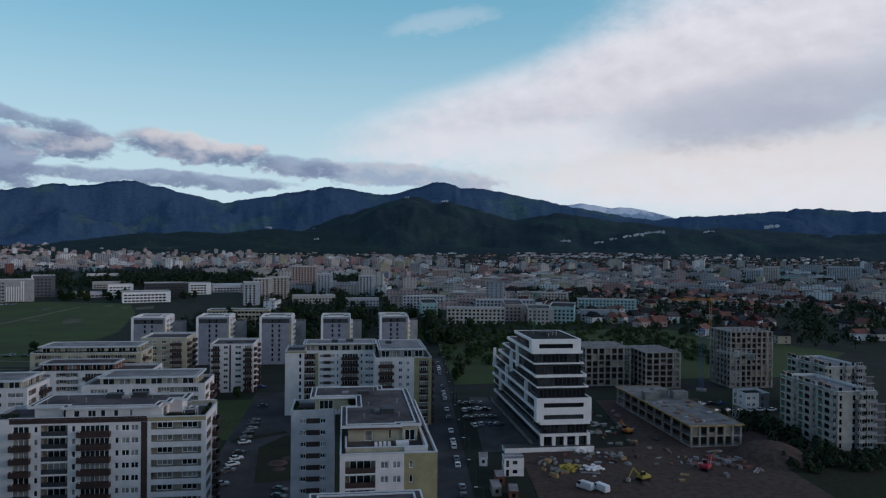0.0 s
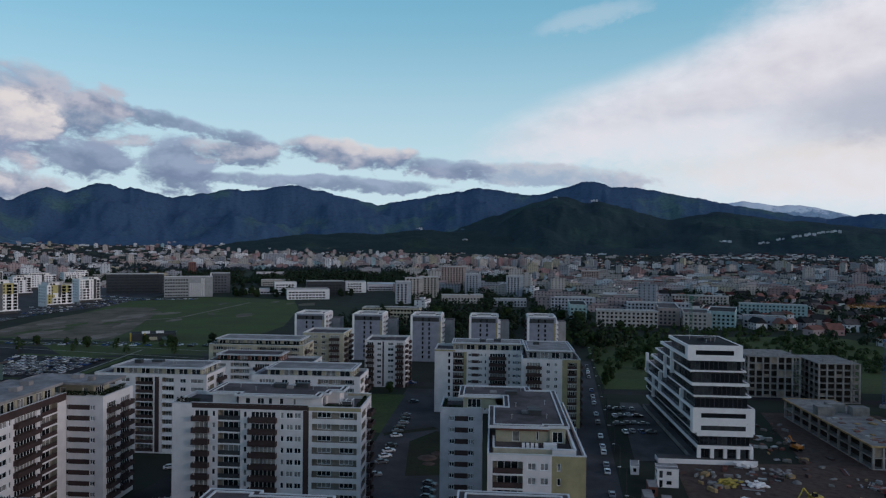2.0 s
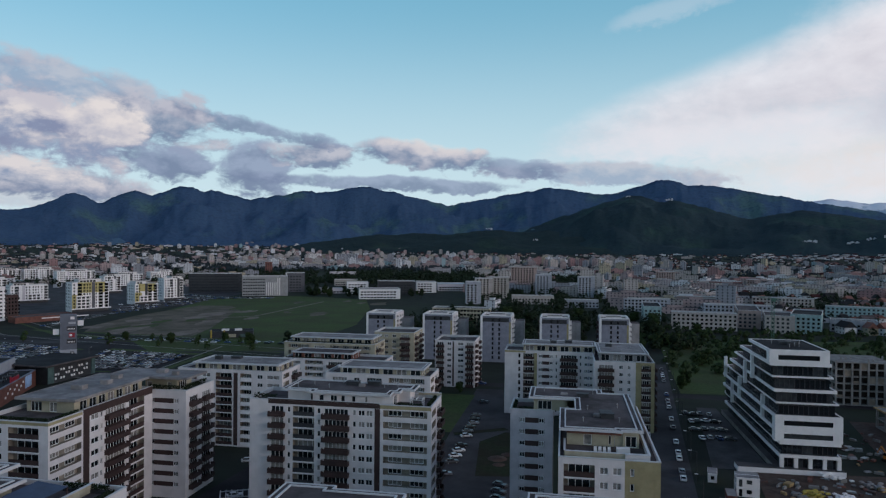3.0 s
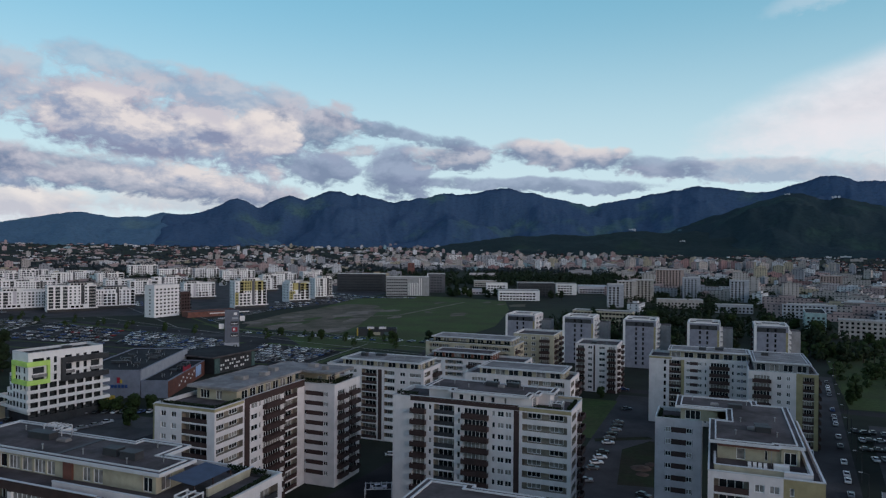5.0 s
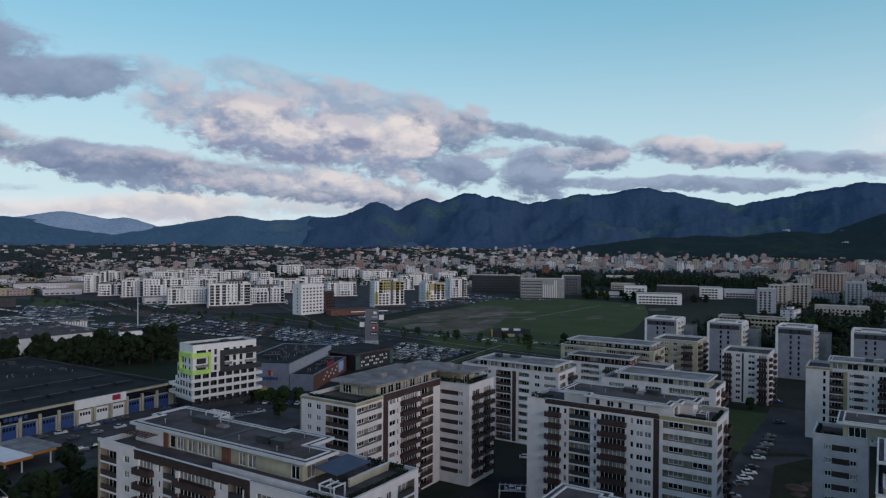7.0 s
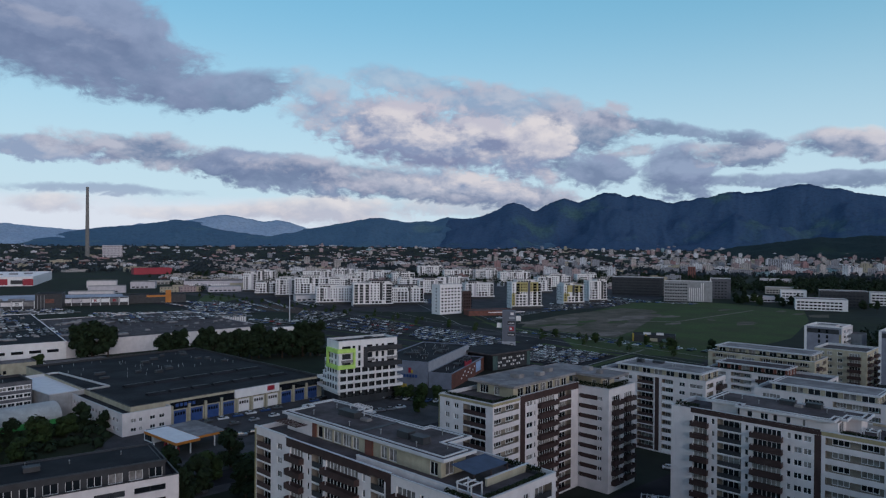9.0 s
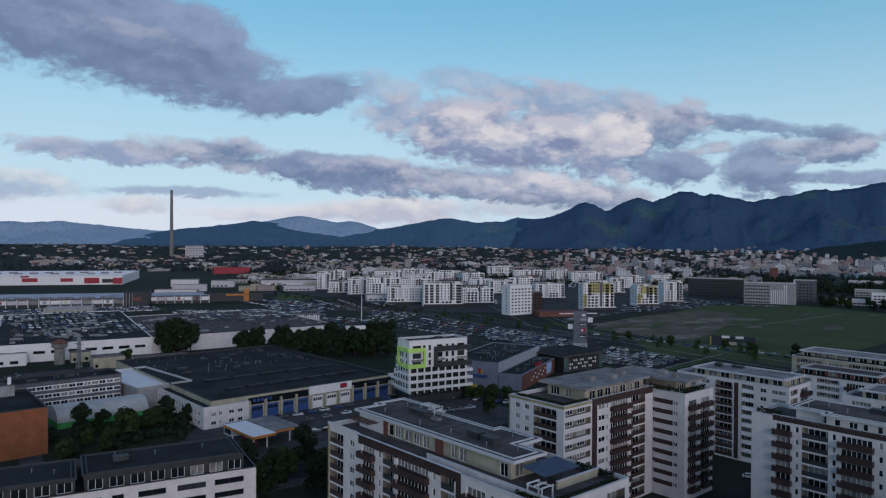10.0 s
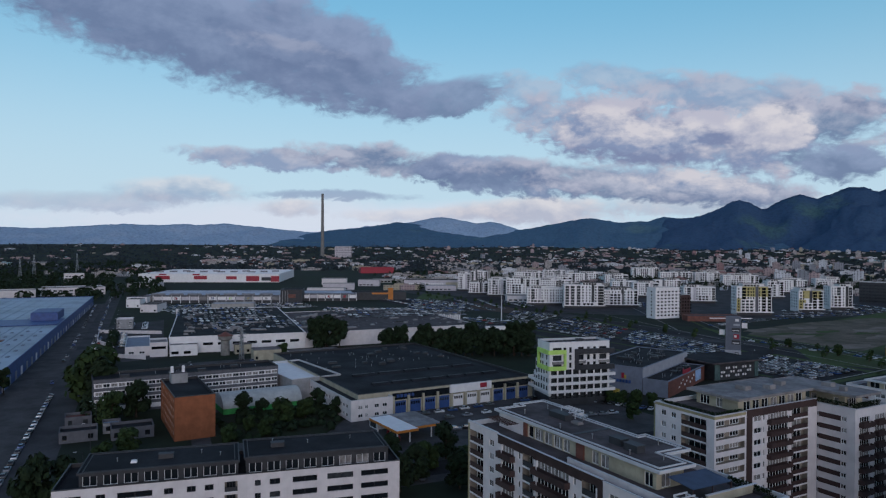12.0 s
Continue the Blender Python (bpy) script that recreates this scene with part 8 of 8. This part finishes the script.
car_crowd("car_park_cars", "crowded rows of parked cars in the shopping car park",
          bays(((-375, 357), (-285, 350), (-306, 390), (-412, 408)), 7) + bays(((-262, 338), (-221, 338), (-222, 384), (-280, 388)), 7) + bays(((-470, 345), (-380, 350), (-420, 404), (-505, 415)), 6, 3.4) + bays(((-523, 352), (-493, 364), (-530, 424), (-586, 408)), 7) + bays(((-680, 334), (-610, 362), (-676, 404), (-758, 381)), 6) + bays(((-300, 318), (-240, 322), (-262, 338), (-310, 346)), 3, 4.0)
          + [((-780 + 6 * k, 350 + 13 * k), (-600, 345 + 8 * k), 75, 4.0) for k in range(0, 9, 2)] + [((-560 + 5 * k, 318 + 13 * k), (-500 + 4 * k, 330 + 13 * k), 80, 3.6) for k in range(3)], 0.07)
car_crowd("house_car_park_cars", "cars parked between the white apartment houses",
          bays(((-429, 640), (-404, 689), (-408, 784), (-478, 815)), 6) + bays(((-417, 585), (-415, 640), (-446, 669), (-470, 670)), 4) + bays(((-600, 500), (-560, 600), (-590, 620), (-640, 540)), 3, 4.0) + bays(((-410, 490), (-420, 575), (-425, 575), (-415, 490)), 1, 3.0) + bays(((-700, 470), (-620, 448), (-625, 460), (-705, 485)), 2, 4.0), 0.07)
car_crowd("roof_car_park_cars", "cars parked on the mall roofs", [((-645 + 17 * k, 80 + 1.5 * k), (-632 + 17 * k, 152 + 1.2 * k), 5, 4.2) for k in range(10)] + [((-585 + 16 * k, 205), (-560 + 16 * k, 300), 8, 4.5) for k in range(5)], 10.15)
car_crowd("far_car_park_cars", "cars parked before the shops", [((-815 + 13 * k, 80), (-770 + 10 * k, 245), 65, 3.2) for k in range(6)] + [((-700 + 10 * k, 250), (-640 + 8 * k, 330), 70, 3.2) for k in range(5)]
          + [((-470 + 10 * k, 760), (-350, 790 + 6 * k), 10, 3.0) for k in range(3)] + [((-330, 432 + 5 * k), (-170, 445 + 5 * k), 5, 9.0) for k in range(2)], 0.07)

car_crowd("yard_cars", "cars parked about the workshop yards",
          [((-250, 112), (-252, 200), 80, 6.0), ((-240, 118), (-241, 190), 88, 9.0), ((-225, 130), (-215, 205), 70, 5.0), ((-300, 74), (-330, 90), 20, 6.0), ((-345, 60), (-420, 66), 5, 5.0), ((-345, 90), (-415, 100), 8, 6.0),
           ((-500, 36), (-580, 44), 80, 3.2), ((-600, 60), (-650, 66), 70, 3.2), ((-620, 52), (-650, 56), 70, 3.2), ((-420, 180), (-425, 280), 90, 4.0), ((-412, 190), (-416, 290), 90, 6.0), ((-357, 6), (-960, 58), 175, 13.0), ((-389, -3), (-847, 36), 175, 17.0)], 0.08)

# ---- trees ----


def crown_shape(leaf, r, h, z0, seed, count, size):
    """A crown of many small leaf clusters gathered in uneven clumps."""
    rr = random.Random(seed)
    s = Shape(leaf)
    clumps = []
    for i in range(15):
        t = rr.random()
        a = rr.uniform(0, 2 * math.pi)
        q = rr.uniform(0.2, 0.72) * r * (1.0 - 0.5 * abs(t - 0.4))
        clumps.append((math.cos(a) * q, math.sin(a) * q, z0 + h * (0.08 + 0.8 * t), rr.uniform(0.34, 0.54) * r))
    for i in range(count):
        cx, cy, cz, cr = rr.choice(clumps)
        v = Vector((rr.gauss(0, 1), rr.gauss(0, 1), rr.gauss(0, 1))).normalized() * cr * rr.uniform(0.65, 1.05)
        c = Vector((cx, cy, cz)) + Vector((v.x, v.y, v.z * 0.85))
        n = (v.normalized() + Vector((rr.uniform(-0.6, 0.6), rr.uniform(-0.6, 0.6), rr.uniform(-0.2, 0.8)))).normalized()
        u = n.orthogonal().normalized() * size * rr.uniform(0.6, 1.3)
        w = n.cross(u) * rr.uniform(0.6, 1.0)
        s.face([tuple(c - u), tuple(c - w * 0.6 + n * 0.1), tuple(c + u), tuple(c + w * 0.7 - n * 0.12)], leaf)
    return s


def trunk_shape(h, r):
    s = Shape(BARK)
    s.lathe(0, 0, [(r * 1.3, 0), (r, h * 0.15), (r * 0.75, h * 0.6), (r * 0.3, h)], BARK, 7)
    for k in range(4):
        a = k * 1.6
        s.tube((0, 0, h * (0.45 + 0.1 * k)), (math.cos(a) * h * 0.25, math.sin(a) * h * 0.25, h * (0.7 + 0.1 * k)), r * 0.4, r * 0.12, BARK, 5)
    return s


TREES = []
for n, (leaf, r, h) in enumerate(((LEAF, 3.6, 8.0), (DARKLEAF, 4.4, 11.0), (LEAF, 2.4, 6.0), (DARKLEAF, 3.4, 13.0), (LEAF, 5.0, 10.0))):
    root = thing("tree", ("dark" if leaf is DARKLEAF else "fresh") + " green broadleaf tree in spring leaf", "tree", (0, 0, -80), 0, "trees")
    part("trunk", trunk_shape(h * 0.75, 0.2 + 0.02 * r), root)
    part("crown", crown_shape(leaf, r, h * 0.86, h * 0.14, n, 1500, 0.8).loose("crown"), root)
    TREES.append(root)
planted = set()


def plant(x, y, kind=None, scale=1.0, rr=rnd, z=0.0):
    src = TREES[kind if kind is not None else rr.randrange(len(TREES))]
    if src not in planted:
        planted.add(src)
        src.matrix_basis = pose(x, y, z, 0, 0, rr.uniform(0, 360))
        return
    ob = copy_thing(src, pose(x, y, z, 0, 0, rr.uniform(0, 360)))
    ob.matrix_basis = ob.matrix_basis @ Matrix.Scale(scale * rr.uniform(0.85, 1.15), 4)


for x, y, k, q in ((-276, 64, 1, 0.7), (-273, 70, 1, 0.7), (-268, 86, 0, 0.8), (-274, 93, 1, 0.8), (-266, 98, 1, 0.7), (-260, 62, 0, 0.7), (-247, 52, 0, 0.9), (-262, 75, 4, 0.6), (-250, 66, 4, 0.6),
                   (-322, 12, 3, 1.9), (-330, 16, 1, 2.0), (-340, 14, 4, 2.0), (-350, 14, 1, 1.9),  (-362, 16, 1, 1.6), (-375, 18, 1, 1.6), (-300, 27, 1, 1.5), (-294, 18, 4, 1.2), (-372, -22, 3, 1.1), (-395, 20, 1, 1.4),
                   (-206, -6, 1, 1.2), (-199, 2, 4, 1.0), (-210, 2, 1, 1.2), (-240, 12, 0, 1.0), (-250, 20, 4, 0.9),
                   (-196, 110, 1, 1.0), (-190, 100, 0, 1.0), (-186, 118, 1, 1.1), (-182, 92, 1, 1.0), (-180, 108, 4, 0.9), (-176, 126, 0, 1.0), (-200, 92, 1, 0.9), (-176, 84, 1, 1.0), (-188, 132, 4, 0.8), (-170, 100, 1, 1.0),
                   (-431, 152, 1, 2.0), (-433, 146, 3, 1.8), (-440, 156, 1, 1.9), (-428, 160, 3, 1.6), (-186, 268, 0, 1.1), (-180, 262, 4, 0.9), (-190, 258, 0, 0.9), (-420, 120, 0, 0.9),
                   (-395, 176, 0, 1.0), (-398, 190, 4, 1.1), (-396, 200, 1, 1.0), (-393, 212, 1, 1.1), (-392, 222, 0, 1.0), (-388, 232, 1, 1.2), (-385, 242, 3, 1.3), (-382, 250, 1, 1.4), (-372, 246, 3, 1.2), (-366, 254, 1, 1.3), (-358, 250, 3, 1.1), (-350, 256, 1, 1.2), (-368, 238, 1, 1.1),
                   (-210, 440, 0, 1.0), (-232, 448, 2, 1.0), (-262, 430, 2, 1.0), (-300, 436, 2, 1.0), (-185, 446, 1, 0.9), (-158, 440, 0, 1.0),
                   (-24, 306, 2, 0.8), (-12, 240, 2, 0.8), (-14, 228, 2, 0.7), (-48, 320, 2, 0.9), (-10, 260, 2, 0.9), (56, 350, 2, 1), (60, 366, 0, 0.9)):
    plant(x, y, k, q)
rt = random.Random(23)
for n in range(18):
    plant(-398 + 2.8 * n + rt.uniform(-2, 2), 176 + 4.6 * n + rt.uniform(-3, 3), (1, 3)[n % 2], 1.55, rt)
for n in range(80):
    plant(rt.uniform(-105, 76), rt.uniform(452, 650), None, 1.15, rt)
for n in range(45):
    plant(rt.uniform(62, 240), rt.uniform(385, 575), rt.choice((0, 2, 2, 4)), rt.uniform(0.45, 0.8), rt)
for n in range(30):
    a = rt.uniform(0, 1)
    plant(-330 + 150 * a + rt.uniform(-10, 10), 850 + rt.uniform(-10, 60), None, 1.0, rt)


def woods(name, label, places, leaf, seed, clusters=26, size=1.5):
    """Trees too far and too many to count: loose clumps of leaf clusters on short trunks."""
    rr = random.Random(seed)
    s = Shape(leaf)
    for x, y, z, r, h in places:
        s.lathe(x, y, [(0.3, z - 1), (0.2, z + h * 0.5)], BARK, 4)
        for i in range(clusters):
            a, b = rr.uniform(0, 2 * math.pi), rr.uniform(-0.55, 1.0)
            q = r * math.sqrt(max(0.05, 1 - b * b)) * rr.uniform(0.6, 1.1)
            c = Vector((x + math.cos(a) * q, y + math.sin(a) * q, z + h * (0.55 + 0.45 * b) * rr.uniform(0.85, 1.08)))
            n = Vector((math.cos(a), math.sin(a), b + rr.uniform(0.0, 0.7))).normalized()
            u = n.orthogonal().normalized() * size * rr.uniform(0.7, 1.4)
            w = n.cross(u) * rr.uniform(0.7, 1.0)
            s.face([tuple(c - u), tuple(c - w), tuple(c + u), tuple(c + w)], leaf)
    tagged(new(name, s.loose(name)), label, "trees", kind="stuff")


# ---- the town ----
TOWN = [mat("town_render_" + n, c, 0.9, var=0.12, scale=0.05, fine=0.5, streak=0.2) for n, c in (("cream", (0.42, 0.385, 0.37)), ("grey", (0.3, 0.3, 0.33)), ("pink", (0.38, 0.29, 0.29)), ("white", (0.6, 0.6, 0.63)), ("teal", (0.25, 0.36, 0.4)), ("ochre", (0.4, 0.355, 0.27)), ("rose", (0.33, 0.2, 0.2)))]
PANE = mat("distant_window", (0.035, 0.04, 0.05), 0.25, var=0.1)


def town_block(s, x, y, z, w, d, h, turn, wall, roof, floors=None, gable=0.0):
    """One building of the town with recess-dark windows on two sides; added to s."""
    c = Shape(*s.materials)
    if gable:
        c.box(-w / 2, w / 2, -d / 2, d / 2, -2, h, wall)
        c.gable(-w / 2, w / 2, -d / 2, d / 2, h, gable, roof, 0.5)
    else:
        c.loft([(-w / 2, w / 2, -d / 2, d / 2, -2), (-w / 2, w / 2, -d / 2, d / 2, h)], wall, roof)
        c.box(-w * 0.2, w * 0.1, -d * 0.2, d * 0.2, h, h + 2.2, wall, roof)
    n = floors or max(1, int(h / 2.9))
    for f in range(n):
        z0 = h * (f + 0.35) / n
        z1 = z0 + 1.4
        k = max(1, int(w / 4.2))
        for q in range(k):
            a = -w / 2 + w * (q + 0.25) / k
            for side in (-1, 1):
                yy = side * (d / 2 + 0.05)
                p = [(a, yy, z0), (a + 1.4, yy, z0), (a + 1.4, yy, z1), (a, yy, z1)]
                c.face(p if side < 0 else p[::-1], PANE)
        k = max(1, int(d / 5.0))
        for q in range(k):
            a = -d / 2 + d * (q + 0.3) / k
            for side in (-1, 1):
                xx = side * (w / 2 + 0.05)
                p = [(xx, a, z0), (xx, a + 1.3, z0), (xx, a + 1.3, z1), (xx, a, z1)]
                c.face(p if side > 0 else p[::-1], PANE)
    t = radians(turn)
    base = len(s.v)
    s.v.extend((x + px * math.cos(t) - py * math.sin(t), y + px * math.sin(t) + py * math.cos(t), z + pz) for px, py, pz in c.v)
    s.f.extend(tuple(base + q for q in f) for f in c.f)
    s.k.extend(s.slot(c.materials[k]) for k in c.k)


def clear_of(x, y):
    """Whether a plan point is free of what is built singly."""
    r, a = math.hypot(x, y), math.degrees(math.atan2(-x, y))
    if r < 560:
        return False
    if 7 < a < 30 and r < 1120:
        return False
    if 30 <= a < 62 and r < (1150 if a < 50 else 1240):
        return False
    if a >= 62 and r < 1000:
        return False
    if a > 66 and r < 1700 and x < -820 and y > 60:
        return r > 1500 and a > 82
    if -120 < x < 90 and y < 700:
        return False
    if 40 < x < 250 and y < 720 and (y < 585 or x < 215):
        return False
    return a < 98 or r > 900


# shares of trees, villas, low slabs and tower blocks: from azimuth, to azimuth, to distance
SOUTH = [(-50, -13, 1040, 0.32, 0.68, 0.0, 0.0), (-50, -8, 1400, 0.2, 0.03, 0.75, 0.02), (-50, -8, 1800, 0.34, 0.2, 0.42, 0.04), (-50, -8, 2600, 0.4, 0.34, 0.18, 0.08), (-50, -8, 9000, 0.55, 0.42, 0.03, 0.0),
         (-13, 7, 900, 0.66, 0.1, 0.24, 0.0), (-13, 7, 1300, 0.48, 0.05, 0.42, 0.05), (-13, 7, 1900, 0.45, 0.04, 0.46, 0.05), (-13, 7, 2600, 0.25, 0.0, 0.3, 0.45), (-13, 7, 9000, 0.5, 0.35, 0.14, 0.01)]
NORTH = [(7, 27, 1750, 0.95, 0.0, 0.05, 0.0), (7, 27, 2500, 0.36, 0.0, 0.52, 0.12), (7, 27, 9000, 0.3, 0.1, 0.35, 0.25),
         (27, 62, 1500, 0.56, 0.0, 0.42, 0.02), (27, 62, 2200, 0.5, 0.04, 0.42, 0.04), (27, 40, 9000, 0.4, 0.15, 0.33, 0.12), (27, 62, 9000, 0.56, 0.14, 0.28, 0.02),
         (62, 80, 1900, 0.58, 0.05, 0.36, 0.01), (62, 80, 9000, 0.74, 0.06, 0.2, 0.0), (80, 180, 9000, 0.94, 0.01, 0.05, 0.0)]


def build_town():
    rr = random.Random(101)
    rest = Shape(*TOWN, PANE, ROOF, PALEROOF, DARKROOF, TILE)
    homes = Shape(*TOWN, PANE, TILE, DARKROOF, RUST, ROOF)
    trees = []
    singles = 0
    r = 560.0
    while r < 4300:
        stepr = 20 + r * 0.0125
        n = int(radians(160) * r / (stepr * 1.2))
        for i in range(n):
            a = -46 + 160 * (i + rr.random()) / n
            q = r + rr.uniform(0, stepr)
            x, y = polar(q, a)
            if not clear_of(x, y):
                continue
            z = lift(q) - 0.5
            wild, villas, slabs, towers = next(d[3:] for d in SOUTH + NORTH if d[0] <= a < d[1] and q < d[2])
            mood = noise.noise((x * 0.004, y * 0.004, 9.0))
            pick = rr.random() + 0.55 * mood * (wild > 0.05)
            if pick < wild:
                for t in range(4 if q < 2000 else 3):
                    trees.append((x + rr.uniform(-16, 16), y + rr.uniform(-16, 16), z, rr.uniform(3.0, 5.6), rr.uniform(6, 12) * (1.0 if q < 2000 else 0.7)))
                continue
            pick = rr.uniform(0, villas + slabs + towers)
            if pick < villas:
                for side in (-1, 1):
                    k = rr.choices(TOWN, (4, 1, 3, 9, 0, 2, 1))[0]
                    town_block(homes, x + side * rr.uniform(6, 11), y + rr.uniform(-8, 8), z, rr.uniform(8, 14), rr.uniform(7, 10), rr.uniform(3.5, 6.5), rr.choice((8, 98, 40)) + rr.uniform(-12, 12), k, rr.choice((TILE, DARKROOF, DARKROOF, RUST, ROOF)), gable=rr.uniform(3, 5))
                for t in range(4 if q < 1800 else 2):
                    trees.append((x + rr.uniform(-18, 18), y + rr.uniform(-18, 18), z, rr.uniform(2.0, 3.6), rr.uniform(4, 8)))
                continue
            tall = pick > villas + slabs
            h = rr.choice((20, 24, 26, 28)) if tall else rr.choice((13, 12, 12, 9, 7)) if a < 27 else rr.choice((4, 5, 6, 8, 11))
            w, d = (rr.uniform(14, 24), rr.uniform(12, 15)) if tall else (rr.uniform(24, 56), rr.uniform(10, 13)) if a < 27 else (rr.uniform(20, 60), rr.uniform(9, 14))
            if q > 2500:
                h, w = h * 0.72, w * 0.8
            turn = a + rr.choice((0, 0, 0, 80, 25)) + rr.uniform(-8, 8)
            wall = rr.choices(TOWN, (7, 5, 4, 4, 0.6, 2, 1.5) if q < 2600 else (7, 3, 6, 6, 0.2, 2, 2))[0]
            roof = rr.choices((ROOF, PALEROOF, DARKROOF, TILE), (4, 1.2, 5, 1.5 if h < 20 else 0))[0]
            if q < 1700 and singles < 240:
                singles += 1
                s = Shape(wall, PANE, roof)
                town_block(s, 0, 0, 0, w, d, h, 0, wall, roof)
                tone = wall.name.split("_")[2]
                thing("apartment_block", tone + " rendered " + ("tower block" if tall else "apartment block") + " of the old town estates", "building", (x, y, z), turn, "town apartment blocks", s.mesh("apartment_block"))
            else:
                town_block(rest, x, y, z, w, d, h, turn, wall, roof, floors=max(1, int(h / 2.9)) if q < 2600 else max(1, int(h / 4.5)))
            for t in range(2 if q < 2600 else 1):
                trees.append((x + rr.uniform(-20, 20), y + rr.uniform(-20, 20), z, rr.uniform(2.6, 4.4), rr.uniform(5, 10)))
        r += stepr
    tagged(new("distant_town", rest.loose("distant_town")), "pale apartment blocks of the town spreading to the hills", "buildings", kind="stuff")
    tagged(new("distant_houses", homes.loose("distant_houses")), "small white houses with dark red pitched roofs", "houses", kind="stuff")
    near = [t for t in trees if math.hypot(t[0], t[1]) < 1600]
    far = [t for t in trees if math.hypot(t[0], t[1]) >= 1600]
    woods("town_trees", "dark trees between the town's buildings", near, DARKLEAF, 5, 34, 1.1)
    woods("distant_trees", "far dark trees about the town", far, HAZELEAF, 6, 12, 2.4)


build_town()
shrub = random.Random(77)
woods("shrubs", "fresh green thicket on the overgrown plot", [(shrub.uniform(60, 250), shrub.uniform(395, 592), 0, shrub.uniform(1.6, 3.2), shrub.uniform(2.0, 5.0)) for n in range(420)], LEAF, 15, 40, 0.8)
woods("roadside_trees", "young trees along the boulevard", [(-160 - 11 * n + shrub.uniform(-3, 3), 412 + (n % 3) * 14 + shrub.uniform(-4, 4), 0, shrub.uniform(1.4, 2.4), shrub.uniform(3.5, 6)) for n in range(64)], LEAF, 16, 40, 0.7)
woods("thicket", "dark trees behind the towers", [(shrub.uniform(-130, 90), shrub.uniform(470, 690), 0, shrub.uniform(3, 5), shrub.uniform(6, 11)) for n in range(220)], DARKLEAF, 18, 44, 1.0)
belt = random.Random(9)
woods("tree_belt", "dense dark belt of trees beyond the meadow", [(belt.uniform(-420, 60), belt.uniform(1060, 1330), 0, belt.uniform(4, 7), belt.uniform(9, 15)) for n in range(420)], DARKLEAF, 7, 30, 1.8)
woods("tree_belt", "dark trees beside the industrial estate", [(*polar(belt.uniform(900, 2300), belt.uniform(83, 112)), 0, belt.uniform(6, 10), belt.uniform(8, 14)) for n in range(800)], DARKLEAF, 8, 22, 2.2)
# white villas on the slope of the wooded hill
hillside = random.Random(31)
s = Shape(*TOWN, PANE, TILE, DARKROOF)
for n in range(150):
    a, q = hillside.gauss(-22.5, 4.5) if n < 90 else hillside.uniform(-40, -14), hillside.uniform(3150, 3420)
    x, y = polar(q, a)
    town_block(s, x, y, lift(q) + max(0, q - 3300) * 0.06, hillside.uniform(9, 22), 10, hillside.uniform(6, 10), hillside.uniform(-30, 30), TOWN[3], hillside.choice((TILE, DARKROOF)), floors=2, gable=3.5)
# larger white blocks up the slopes; two of them stand for hillside signs
for x, y, z, w, h in ((360, 4216, 344, 26, 9), (626, 4450, 335, 44, 16), (-466, 4279, 149, 40, 12), (2388, 3646, 174, 90, 22), (1883, 3417, 142, 60, 9), (1378, 3470, 96, 40, 12), (1427, 3404, 110, 44, 12), (1486, 3399, 119, 52, 14), (1568, 3444, 129, 60, 14), (1616, 3428, 136, 50, 12), (1096, 3402, 84, 60, 10), (1288, 3434, 80, 50, 9), (-153, 3601, 82, 26, 8)):
    for q in range(3):
        town_block(s, x + (q - 1) * w * 0.36, y + 8 * (q % 2), z + (q % 2) * 2, w * 0.3, 12, h * (0.7 + 0.15 * q), math.degrees(math.atan2(-x, y)), TOWN[3], ROOF, floors=2)
tagged(new("hillside_villas", s.mesh("hillside_villas")), "small white villas and sign-like blocks on the wooded hill", "houses", kind="stuff")
for x, y, k, q in ((-226, 214, 0, 0.8), (-221, 218, 2, 1.0), (-231, 212, 4, 0.6), (-216, 222, 2, 1.1), (-205, 200, 2, 1.0), (-198, 214, 0, 0.7)):
    plant(x, y, k, q)
for n in range(10):
    park(-238 + 3.1 * n, 206 + 1.6 * n, 112 + rnd.uniform(-3, 3), 0.05, rnd)
for x, y, a in ((-98, 205, 25), (-93, 212, 30), (-97, 228, 35), (-99, 238, 20), (-95, 160, 60)):
    park(x, y, a, 0.07, rnd)
edge = random.Random(88)
woods("shrubs", "dark shrubs round the cream panel blocks", [(edge.uniform(140, 200), edge.uniform(196, 214), 0, edge.uniform(1.2, 2.2), edge.uniform(1.6, 4.0)) for n in range(90)], DARKLEAF, 25, 36, 0.6)
woods("shrubs", "dark trees beside the cream panel blocks", [(edge.uniform(148, 163), edge.uniform(212, 262), 0, edge.uniform(1.4, 2.4), edge.uniform(3.0, 6.0)) for n in range(50)], DARKLEAF, 26, 40, 0.7)
woods("shrubs", "dense dark shrubs and young trees behind the brick block", [(edge.uniform(-278, -246), edge.uniform(50, 98), 0, edge.uniform(1.2, 2.2), edge.uniform(1.5, 3.5)) for n in range(44)], DARKLEAF, 27, 60, 0.7)
woods("shrubs", "green bushes along the street by the warehouse", [(-300 - 5.5 * n + edge.uniform(-2, 2), 10 + 0.54 * n + edge.uniform(-2, 2), 0, edge.uniform(1.4, 3.4), edge.uniform(2.5, 8)) for n in range(48)], DARKLEAF, 28, 60, 0.8)
